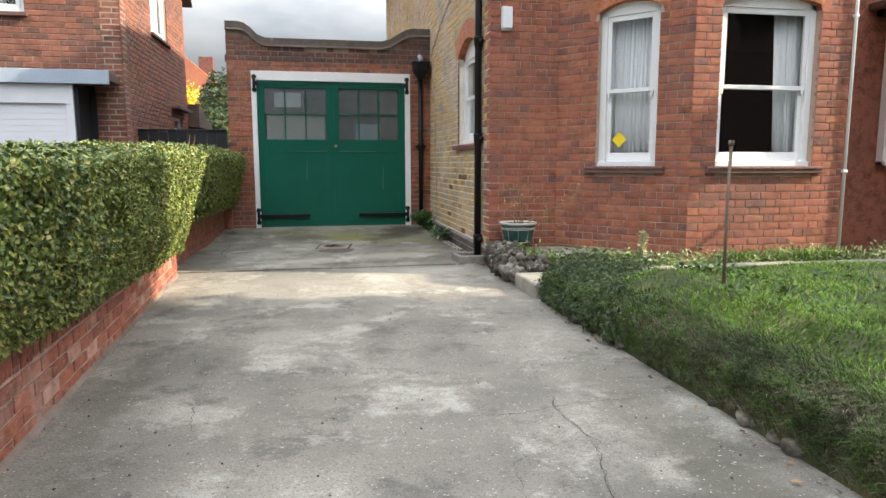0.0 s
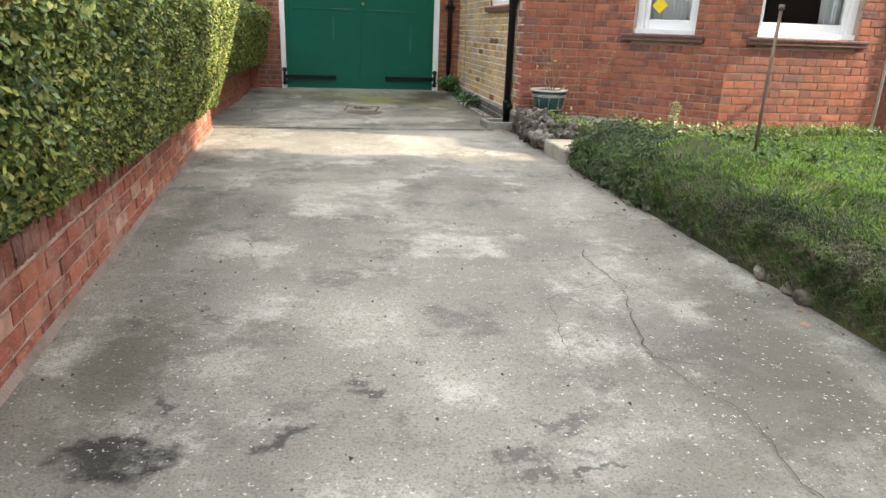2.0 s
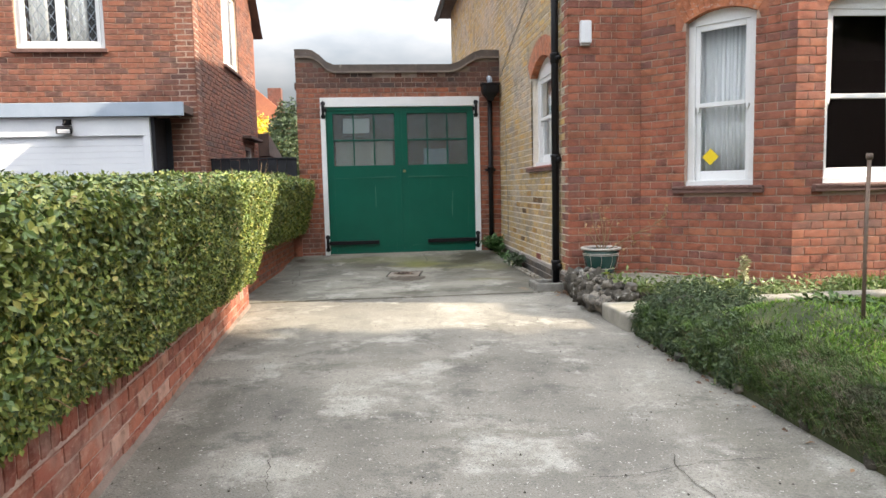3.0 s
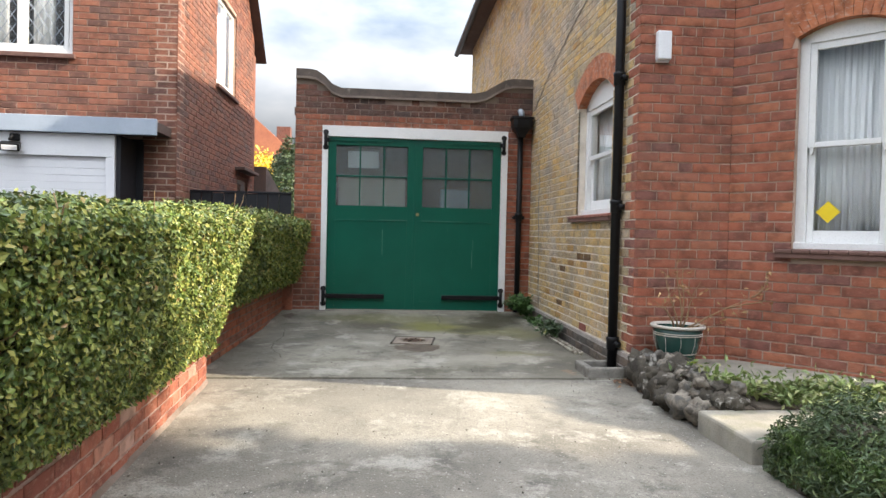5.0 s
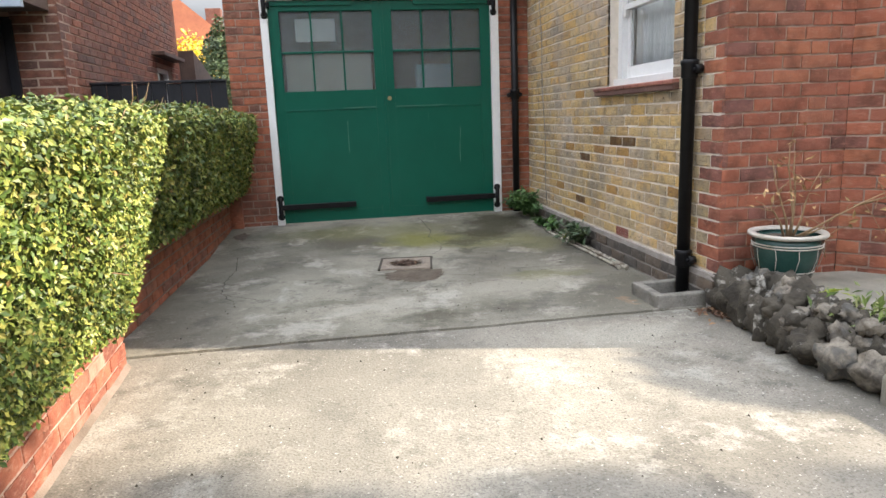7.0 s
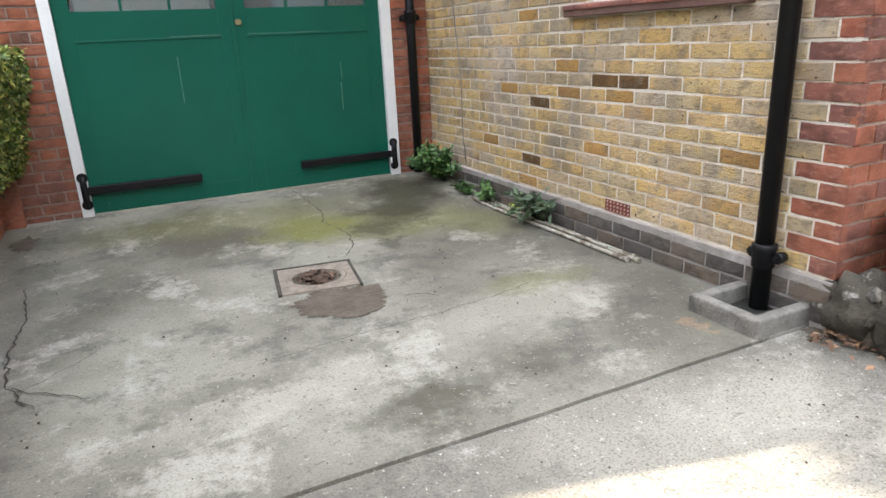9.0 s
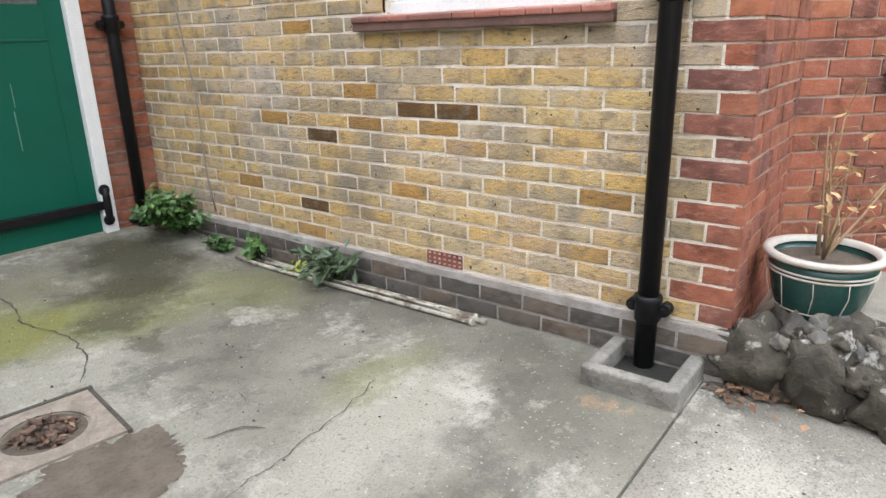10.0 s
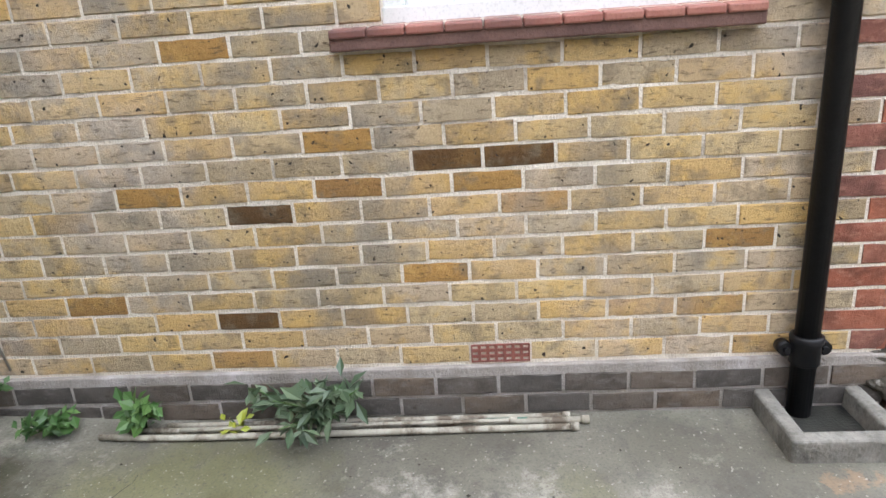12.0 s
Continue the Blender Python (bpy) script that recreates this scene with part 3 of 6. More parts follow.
def leaves(name, spots, size, material, parent, rng, label="", narrow=0.5, fold=0.25, droop=0.6):
    """Many small folded leaves: spots are (place, outward normal)."""
    verts, faces = [], []
    for p, nrm in spots:
        s = size * rng.uniform(0.6, 1.3)
        nrm = (Vector(nrm) + Vector((rng.gauss(0, droop), rng.gauss(0, droop), rng.gauss(0, droop)))).normalized()
        t = nrm.cross(Vector((rng.gauss(0, 1), rng.gauss(0, 1), rng.gauss(0, 1)))).normalized()
        w = nrm.cross(t) * s * narrow * 0.5
        p = Vector(p)
        k = len(verts)
        lift = nrm * s * fold * 0.4
        verts += [tuple(p), tuple(p + t * s * 0.5 + w + lift), tuple(p + t * s), tuple(p + t * s * 0.5 - w + lift)]
        faces += [(k, k + 1, k + 2), (k, k + 2, k + 3)]
    ob = raw(name, verts, faces, material, parent, label)
    return tagged(ob, kind="stuff")


def blades(name, roots, length, width, material, parent, rng, lean=0.5, label=""):
    """Grass blades, bent once: roots are places, or (place, preferred lean)."""
    verts, faces = [], []
    for r in roots:
        p, way = (Vector(r[0]), Vector(r[1])) if isinstance(r[0], (tuple, Vector)) else (Vector(r), Vector((0, 0, 0)))
        s, a = length * rng.uniform(0.45, 1.25), rng.uniform(0, 2 * math.pi)
        out = Vector((math.cos(a), math.sin(a), 0)) * lean * rng.uniform(0.2, 1) + way
        side = Vector((-math.sin(a), math.cos(a), 0)) * width * 0.5
        mid = p + (Vector((0, 0, 1)) + out * 0.5).normalized() * s * 0.55
        tip = mid + (Vector((0, 0, 0.55)) + out * 1.3).normalized() * s * 0.5
        k = len(verts)
        verts += [tuple(p + side), tuple(p - side), tuple(mid - side * 0.8), tuple(mid + side * 0.8), tuple(tip)]
        faces += [(k, k + 1, k + 2, k + 3), (k + 3, k + 2, k + 4)]
    ob = raw(name, verts, faces, material, parent, label)
    return tagged(ob, kind="stuff")


# ---------- ground ----------
def drive_z(y):
    return -0.09 + 0.012 * max(0.0, min(1.0, (y - 6.76) / 2.3)) + 0.078 * max(0.0, min(1.0, (y - 9.1) / 1.2))


def slab(name, x0, x1, y0, y1, step, lift, material, label):
    nx, ny = max(2, round((x1 - x0) / step)), max(2, round((y1 - y0) / step))
    verts, faces = [], []
    for j in range(ny + 1):
        for i in range(nx + 1):
            x, y = x0 + (x1 - x0) * i / nx, y0 + (y1 - y0) * j / ny
            z = drive_z(y) + lift + 0.004 * noise.noise((x * 1.3, y * 1.3, 3.0)) + 0.0025 * noise.noise((x * 6, y * 6, 7.0))
            verts.append((x, y, z))
    for j in range(ny):
        for i in range(nx):
            k = j * (nx + 1) + i
            faces.append((k, k + 1, k + nx + 2, k + nx + 1))
    edge = [*range(nx + 1), *((j + 1) * (nx + 1) + nx for j in range(ny)), *(ny * (nx + 1) + i for i in range(nx - 1, -1, -1)), *(j * (nx + 1) for j in range(ny - 1, 0, -1))]
    base = len(verts)
    verts += [(verts[k][0], verts[k][1], verts[k][2] - 0.12) for k in edge]
    for a in range(len(edge)):
        b = (a + 1) % len(edge)
        faces.append((edge[b], edge[a], base + a, base + b))
    ob = raw(name, verts, faces, material, smooth=False)
    return tagged(ob, label, "pavement", kind="structure")


bm = bmesh.new()
bmesh.ops.create_grid(bm, x_segments=4, y_segments=4, size=1500, matrix=Matrix.Translation((0, 0, -0.14)))
tagged(part("ground", bm, ASPHALT), "dark tarmac ground around the gardens", "ground", kind="structure")
slab("pavement_drive", -1.62, 1.95, -6.0, 6.744, 0.12, 0.0, CONCRETE, "worn grey concrete driveway with cracks and stains")
slab("pavement_apron", -1.62, 1.95, 6.748, 10.42, 0.09, 0.012, CONCRETE_WET, "damp concrete slab with green moss before the garage")

# ---------- garage ----------
GY = 10.33
rng = random.Random(5)
gm, glen = wall_frame((-1.25, GY), (1.83, GY))
DOOR_HOLE = (0.345, 2.76, -0.05, 2.385)
OUTLINE = [(0.0, 2.98), (0.18, 2.98), (0.26, 2.965), (0.36, 2.90), (0.46, 2.80), (0.57, 2.755), (2.32, 2.755), (2.45, 2.79), (2.58, 2.87), (2.70, 2.94), (2.80, 2.965), (3.08, 2.965)]


def coping_base(u):
    for (a, p), (b, q) in zip(OUTLINE, OUTLINE[1:]):
        if a <= u <= b:
            return p + (q - p) * (u - a) / (b - a)
    return 2.96


g_wall = backing("wall_garage", gm, glen, -0.12, 2.76, 0.22, [DOOR_HOLE], surface("garage_mortar", (0.40, 0.31, 0.26), (0.26, 0.19, 0.155), 5.0, 0.95, bump=0.6, stain=(0.14, 0.10, 0.085), stain_scale=2.0), "weathered red brick garage front with shaped parapet")
bm = bmesh.new()
prism(bm, [(0, 2.76), *[(u, z) for u, z in OUTLINE[:5]], (0.56, 2.76)], 0.009, 0.22, gm)
prism(bm, [(2.34, 2.76), *[(u, z) for u, z in OUTLINE[7:]], (3.08, 2.76)], 0.009, 0.22, gm)
part("parapet_shoulder", bm, MORTAR_DARK, g_wall)
bm = bmesh.new()
top = [(u, z + 0.115) for u, z in OUTLINE]
prism(bm, [*OUTLINE, *top[::-1]], -0.02, 0.25, gm)
part("coping", bm, surface("dark_coping", (0.085, 0.07, 0.062), (0.14, 0.11, 0.09), 7.0, 0.9, bump=0.6, stain=(0.3, 0.26, 0.22), stain_scale=5.0, stain_lo=0.6), g_wall, "dark weathered coping")
bm = bmesh.new()
prism(bm, [*[(u, z - 0.012) for u, z in OUTLINE], *[(u, z + 0.016) for u, z in OUTLINE[::-1]]], -0.045, 0.03, gm)
part("coping_lip", bm, MORTAR_DARK, g_wall)
G_PLACES = [q for q in lay(glen, -0.1, 2.98, [DOOR_HOLE], rng, flemish=True) if q[3] < coping_base((q[0] + q[1]) / 2) - 0.005]

# roof and side walls of the garage
for nm, p0, p1 in (("wall_garage_left", (-1.25, 15.4), (-1.25, GY + 0.23)), ("wall_garage_back", (1.8, 15.6), (-1.25, 15.6))):
    fm, fl = wall_frame(p0, p1)
    backing(nm, fm, fl, -0.12, 2.6, 0.2, [], NEIGHBOUR, "plain brick garage wall out of the way")
tagged(part("roof_garage", boxed((-1.3, GY + 0.25, 2.55), (1.82, 15.7, 2.65)), ROOF), "flat felt garage roof", "roof", kind="structure")

# garage doors with their frame
frame_ob = thing("door_frame", "white painted timber frame around garage doors", "door frame", (0, 0, 0), kind="structure")
def gbox(u0, u1, z0, z1, d0, d1, bevel=0.004):
    return boxed((u0, d0, z0), (u1, d1, z1), bevel, Matrix.Translation((0, GY, 0)))
part("jamb", gbox(-0.905, -0.832, 0.0, 2.385, -0.03, 0.09), WHITE, frame_ob)
part("jamb", gbox(1.425, 1.508, 0.0, 2.385, -0.03, 0.09), WHITE, frame_ob)
part("head", gbox(-0.832, 1.425, 2.245, 2.385, -0.028, 0.09), WHITE, frame_ob)


def garage_leaf(x0, x1, hinge, panes):
    """One ledged garage leaf with a six-pane light at the top and a boarded panel below."""
    leaf = thing("garage_door", "glossy dark green timber garage door leaf, closed", "garage door", (0, 0, 0), "pair of garage doors")
    px0, px1 = panes
    y0, y1 = 0.012, 0.058
    part("stile", gbox(x0, px0, 0.018, 2.238, y0, y1, 0.0012), GREEN, leaf)
    part("stile", gbox(px1, x1, 0.018, 2.238, y0, y1, 0.0012), GREEN, leaf)
    part("top_rail", gbox(px0, px1, 2.145, 2.238, y0, y1), GREEN, leaf)
    part("lock_rail", gbox(px0, px1, 1.175, 1.366, y0, y1, 0.0012), GREEN, leaf)
    part("bottom_rail", gbox(px0, px1, 0.018, 0.13, y0 + 0.0015, y1, 0.001), GREEN, leaf)
    part("panel", gbox(px0, px1, 0.13, 1.175, y0 + 0.002, y1 - 0.01, 0.001), GREEN, leaf)
    part("drip_mould", gbox(px0 - 0.01, px1 + 0.01, 1.170, 1.182, y0 - 0.004, y0 + 0.004, 0.002), GREEN, leaf)
    w = (px1 - px0) / 3
    light = part("glazing_bar", gbox(px0, px1, 1.737, 1.757, y0 + 0.004, y1 - 0.008), GREEN, leaf)
    for k in (1, 2):
        part("glazing_bar", gbox(px0 + k * w - 0.010, px0 + k * w + 0.010, 1.366, 2.145, y0 + 0.006, y1 - 0.01), GREEN, leaf)
    for k in range(3):
        for za, zb in ((1.366, 1.737), (1.757, 2.145)):
            pane = part("pane", gbox(px0 + k * w + (0.012 if k else 0.002), px0 + (k + 1) * w - (0.012 if k < 2 else 0.002), za + 0.002, zb - 0.002, 0.034, 0.038, 0), OBSCURE, leaf)
            pane.visible_shadow = False
    # strap hinges
    sgn = 1 if hinge < 0 else -1
    hx = x0 - 0.03 if hinge < 0 else x1 + 0.03
    for z, reach in ((0.19, 0.78), (2.2, 0.05)):
        strap = part("strap_hinge", gbox(min(hx, hx + sgn * reach), max(hx, hx + sgn * reach), z - 0.027, z + 0.027, -0.036, 0.010, 0.004), BLACK_IRON, leaf, "black iron strap hinge")
        bm = bmesh.new()
        tube(bm, [(hx, GY - 0.046, z - 0.11), (hx, GY - 0.046, z - 0.05), (hx, GY - 0.046, z + 0.05), (hx, GY - 0.046, z + 0.11)], [0.016, 0.022, 0.022, 0.016], 10)
        for s in (-0.095, 0.095):
            tube(bm, [(hx, GY - 0.032, z + s), (hx, GY - 0.045, z + s)], [0.036, 0.03], 14)
        part("pintle", bm, BLACK_IRON, strap)
    return leaf


leaf_l = garage_leaf(-0.830, 0.290, -1, (-0.727, 0.197))
leaf_r = garage_leaf(0.294, 1.423, 1, (0.394, 1.316))
bm = bmesh.new()
tube(bm, [(0.335, GY + 0.012, 1.27), (0.335, GY - 0.002, 1.27)], 0.022, 16)
part("lock", bm, surface("brass", (0.35, 0.3, 0.16), (0.3, 0.25, 0.13), 20, 0.4, 0.8), leaf_r, "small brass lock cover")
part("meeting_bead", gbox(0.278, 0.31, 0.02, 2.238, 0.006, 0.014, 0.003), GREEN, leaf_r)
SCRATCH = surface("scraped_pale_paint", (0.14, 0.28, 0.21), (0.05, 0.17, 0.115), 30.0, 0.6, bump=0.1)
for leaf, x0, x1, z0, z1 in ((leaf_l, -0.117, -0.113, 0.73, 1.05), (leaf_r, 1.063, 1.068, 0.58, 0.80), (leaf_r, 1.074, 1.077, 0.82, 0.95), (leaf_l, -0.14, 0.19, 1.186, 1.190), (leaf_r, 0.40, 0.94, 1.185, 1.188)):
    part("paint_scratch", gbox(x0, x1, z0, z1, 0.0085, 0.0145, 0), SCRATCH, leaf)
part("top_weather_board", gbox(-0.80, 0.0, 2.195, 2.24, -0.006, 0.014, 0.003), GREEN, leaf_l)
part("top_weather_board", gbox(0.62, 1.40, 2.195, 2.24, -0.006, 0.014, 0.003), GREEN, leaf_r)
tagged(part("threshold", boxed((-0.9, GY - 0.012, -0.06), (1.5, GY + 0.1, 0.019), 0.006), KERB), "worn concrete threshold under garage doors", "threshold", kind="structure")

# inside the garage: pale cloths and boxes behind the obscured panes
for nm, lo, hi, c in (("dust_sheet", (-0.70, GY + 0.12, -0.1), (0.17, GY + 0.16, 1.74), (0.62, 0.56, 0.5)), ("paper_notice", (-0.58, GY + 0.09, 1.86), (-0.18, GY + 0.093, 2.08), (0.85, 0.85, 0.85)), ("dust_sheet", (0.66, GY + 0.25, -0.1), (1.05, GY + 0.3, 1.62), (0.45, 0.5, 0.58))):
    bm = boxed(lo, hi, 0.0)
    cat = "notice" if nm == "paper_notice" else "sheet"
    ob = part(nm, bm, cloth(nm + "_fabric", c), None)
    tagged(ob, "white paper notice inside obscured garage glass" if cat == "notice" else "pale dust sheet hanging inside the garage glass", cat)

# ---------- house: side wall of yellow stock bricks ----------
WX, WY0, WY1 = 1.83, 6.68, 16.6
sm, slen = wall_frame((WX, WY1), (WX, WY0))


def su(y):
    return WY1 - y


SIDE_HOLE = (su(8.25), su(7.25), 1.235, 2.62)
s_wall = backing("wall_side", sm, slen - 0.012, -0.12, 5.3, 0.3, [SIDE_HOLE], MORTAR_PALE, "yellow stock brick house wall with pale mortar", 0.004)
rng = random.Random(11)
ARCH_ZONE = (su(8.42), su(7.08), 2.284, 2.73)
SIDE_PLACES = lay(slen, 0.1195, 5.267, [(SIDE_HOLE[0], SIDE_HOLE[1], 1.18, 2.62), ARCH_ZONE, (su(8.4), su(7.17), 1.165, 1.235), (su(8.046), su(7.834), 0.116, 0.196)], rng, course=0.0746, brick=0.2205, joint=0.0095, shift=0.174 - 0.2205, uneven=0.0028)

# ---------- house: red front with a canted bay ----------
BY = 5.62
P_A, P_B, P_C, P_D, P_E = (WX, WY0), (2.58, WY0), (3.52, BY), (5.20, BY), (6.1, WY0)
W2 = (0.27, 1.33, 0.965, 2.66)   # along the front
front_m, front_l = wall_frame(P_A, P_B)
cant_m, cant_l = wall_frame(P_B, P_C)
bay_m, bay_l = wall_frame(P_C, P_D)
cant2_m, cant2_l = wall_frame(P_D, P_E)
far_m, far_l = wall_frame(P_E, (9.0, WY0))
HOUSE_TOP = 5.3
inner_m, inner_l = wall_frame((WX + 0.011, WY0), P_B)
wall_front = backing("wall_front", inner_m, inner_l, -0.12, HOUSE_TOP, 0.3, [], MORTAR_RED, "red brick house front with buff mortar")
W1 = (0.45, 1.08, 0.965, 2.60)
wall_cant = backing("wall_bay_side", cant_m, cant_l, -0.12, HOUSE_TOP, 0.25, [W1], MORTAR_RED, "red brick side of the canted bay")
wall_bay = backing("wall_bay_front", bay_m, bay_l, -0.12, HOUSE_TOP, 0.25, [W2], MORTAR_RED, "sunlit red brick front of the canted bay")
wall_cant2 = backing("wall_bay_far", cant2_m, cant2_l, -0.12, HOUSE_TOP, 0.25, [], RED, "red brick far side of the canted bay")
wall_far = backing("wall_far", far_m, far_l, -0.12, HOUSE_TOP, 0.3, [], RED, "shaded red brick wall of the adjoining house")
rng = random.Random(21)
RED_SETS = [
    (wall_front, front_m, lay(front_l, 0.0449, 5.267, [], rng, course=0.0746, brick=0.222, joint=0.008, flemish=True)),
    (wall_cant, cant_m, lay(cant_l, 0.0449, 5.267, [(W1[0], W1[1], 0.90, 2.60), (W1[0] - 0.1, W1[1] + 0.1, 2.434, 2.878)], rng, course=0.0746, brick=0.222, joint=0.008, flemish=True)),
    (wall_bay, bay_m, lay(bay_l, 0.0449, 5.267, [(W2[0], W2[1], 0.90, 2.60), (W2[0] - 0.1, W2[1] + 0.1, 2.434, 2.878)], rng, course=0.0746, brick=0.222, joint=0.008, flemish=True)),
]


def arch(name, m, u0, u1, spring, rise, depth, parent, material, back=0.10):
    """A segmental arch of wedge bricks over an opening, with its spandrels filled."""
    half, mid = (u1 - u0) / 2, (u0 + u1) / 2
    radius = (half * half + rise * rise) / (2 * rise)
    cz = spring + rise - radius
    spread = math.asin(half / radius)
    count = max(9, round(2 * spread * (radius + depth / 2) / 0.062) | 1)
    for k in range(count):
        a, b = -spread + 2 * spread * k / count + 0.0022, -spread + 2 * spread * (k + 1) / count - 0.0022
        pts = [(mid + r * math.sin(q), cz + r * math.cos(q)) for r, q in ((radius, a), (radius, b), (radius + depth, b), (radius + depth, a))]
        part("voussoir", prism(bmesh.new(), pts, -0.003, back, m), material, parent)
    return radius, cz, spread


def arch_z(u, u0, u1, spring, rise):
    half, mid = (u1 - u0) / 2, (u0 + u1) / 2
    radius = (half * half + rise * rise) / (2 * rise)
    return spring + rise - radius + math.sqrt(max(0.0, radius * radius - (u - mid) ** 2))


def spandrel(m, u0, u1, spring, rise, depth, top, wide, parent, material, drop):
    """The brickwork between an arch and the square zone around it."""
    pts = []
    N = 14
    for k in range(N + 1):
        u = u0 - wide + (u1 - u0 + 2 * wide) * k / N
        uu = min(max(u, u0 - 0.06), u1 + 0.06)
        pts.append((u, arch_z(min(max(uu, u0), u1), u0, u1, spring, rise) + (depth * 0.55 if u0 <= u <= u1 else -drop)))
    part("spandrel", prism(bmesh.new(), [*pts, (u1 + wide, top), (u0 - wide, top)], 0.001, 0.1, m), material, parent)


def sash_window(name, m, u0, u1, z0, spring, rise, parent_wall, deep, label, meet, curtain="full"):
    """A white sliding sash with an arched head: box frame, two sashes with horns, glass, curtains."""
    win = tagged(new(name), label, "window", kind="structure")
    fw = 0.065
    def b(a0, a1, c0, c1, d0, d1, bev=0.004):
        return boxed((a0, d0, c0), (a1, d1, c1), bev, m)
    fr = part("window_frame", b(u0, u0 + fw, z0, spring + 0.02, deep, deep + 0.10), WHITE, win)
    part("window_frame", b(u1 - fw, u1, z0, spring + 0.02, deep, deep + 0.10), WHITE, win)
    head = [(u0, spring - 0.03)] + [(u1, spring - 0.03)] + [(u1 - (u1 - u0) * k / 12, arch_z(u1 - (u1 - u0) * k / 12, u0, u1, spring, rise) + 0.012) for k in range(13)]
    part("window_head", prism(bmesh.new(), head, deep, deep + 0.10, m), WHITE, win)
    part("window_sill", b(u0 - 0.0, u1 + 0.0, z0, z0 + 0.05, deep - 0.035, deep + 0.10), WHITE, win)
    a, c = u0 + fw, u1 - fw
    lower = part("sash", b(a, a + 0.045, z0 + 0.05, meet + 0.02, deep + 0.045, deep + 0.08), WHITE, win)
    part("sash_stile", b(c - 0.045, c, z0 + 0.05, meet + 0.02, deep + 0.045, deep + 0.08), WHITE, lower)
    part("bottom_rail", b(a + 0.045, c - 0.045, z0 + 0.05, z0 + 0.14, deep + 0.045, deep + 0.08), WHITE, lower)
    part("meeting_rail", b(a + 0.045, c - 0.045, meet - 0.02, meet + 0.02, deep + 0.045, deep + 0.08), WHITE, lower)
    upper = part("sash", b(a, a + 0.045, meet - 0.02, spring - 0.03, deep + 0.012, deep + 0.044), WHITE, win)
    part("sash_stile", b(c - 0.045, c, meet - 0.02, spring - 0.03, deep + 0.012, deep + 0.044), WHITE, upper)
    part("top_rail", b(a + 0.045, c - 0.045, spring - 0.085, spring - 0.03, deep + 0.012, deep + 0.044), WHITE, upper)
    part("meeting_rail", b(a + 0.045, c - 0.045, meet - 0.022, meet + 0.018, deep + 0.010, deep + 0.044), WHITE, upper)
    for s in (a + 0.01, c - 0.04):
        part("sash_horn", prism(bmesh.new(), [(s, meet - 0.02), (s + 0.03, meet - 0.02), (s + 0.024, meet - 0.06), (s + 0.012, meet - 0.075), (s + 0.004, meet - 0.05)], deep + 0.012, deep + 0.042, m), WHITE, upper)
    for za, zb, d in ((z0 + 0.14, meet - 0.02, 0.06), (meet + 0.018, spring - 0.085, 0.026)):
        pane = part("pane", b(a + 0.045, c - 0.045, za, zb, deep + d, deep + d + 0.004, 0), GLASS, win)
        pane.visible_shadow = False
    spans = {"full": [(u0 + 0.03, u1 - 0.03)], "right": [(u1 - 0.36, u1 - 0.05)], "none": []}[curtain]
    for k, (s0, s1) in enumerate(spans):
        verts, faces = [], []
        N = 90
        for i in range(N + 1):
            u = s0 + (s1 - s0) * i / N
            for j, z in enumerate((z0 + 0.06, (z0 + spring) / 2, spring + 0.02)):
                gather = 1.0 - 0.25 * (1 - j / 2) if curtain == "right" else 1.0
                d = deep + 0.135 + 0.016 * math.sin(i * 0.75 + 0.6 * math.sin(i * 0.31)) + 0.008 * math.sin(i * 1.9 + j)
                uu = s1 - (s1 - u) * gather
                verts.append(tuple(m @ Vector((uu, d, z))))
        for i in range(N):
            for j in range(2):
                q = i * 3 + j
                faces.append((q, q + 3, q + 4, q + 1))
        cur = raw("curtain", verts, faces, CURTAIN, None, smooth=True)
        mod = cur.modifiers.new("cloth", "SOLIDIFY")
        mod.thickness = 0.002
        tagged(cur, "white voile curtain hanging behind a sash window", "curtain")
    return win


sash_window("window_1", cant_m, W1[0], W1[1], 0.965, 2.50, 0.09, wall_cant, 0.075, "white painted sash window with net curtain", 1.73)
sash_window("window_2", bay_m, W2[0], W2[1], 0.965, 2.50, 0.09, wall_bay, 0.075, "white painted sash window, dark room behind", 1.73, "right")
sash_window("window_3", sm, SIDE_HOLE[0], SIDE_HOLE[1], 1.235, 2.30, 0.18, s_wall, 0.085, "white painted sash window in yellow brick", 1.80)
for m, (a, b), spr, rise, par in ((cant_m, W1[:2], 2.50, 0.09, wall_cant), (bay_m, W2[:2], 2.50, 0.09, wall_bay), (sm, SIDE_HOLE[:2], 2.30, 0.18, s_wall)):
    arch("arch", m, a - 0.01, b + 0.01, spr, rise, 0.215, par, RUBBED)
    spandrel(m, a, b, spr, rise, 0.215, 2.876 if par is not s_wall else 2.728, 0.17 if par is s_wall else 0.1, par, RED if par is not s_wall else YELLOW, 0.02 if par is s_wall else 0.064)

strip = thing("corner_pipe", "thin white painted pipe down the bay corner", "pipe", (P_D[0] + 0.012, P_D[1] - 0.022, 0.0))
part("pipe", tube(bmesh.new(), [(0, 0, 0.02), (0, 0, 5.2)], 0.016, 10), WHITE, strip)
for z in (0.9, 2.4, 3.9):
    part("clip", boxed((-0.022, -0.02, z), (0.022, 0.024, z + 0.03), 0.004), WHITE, strip)

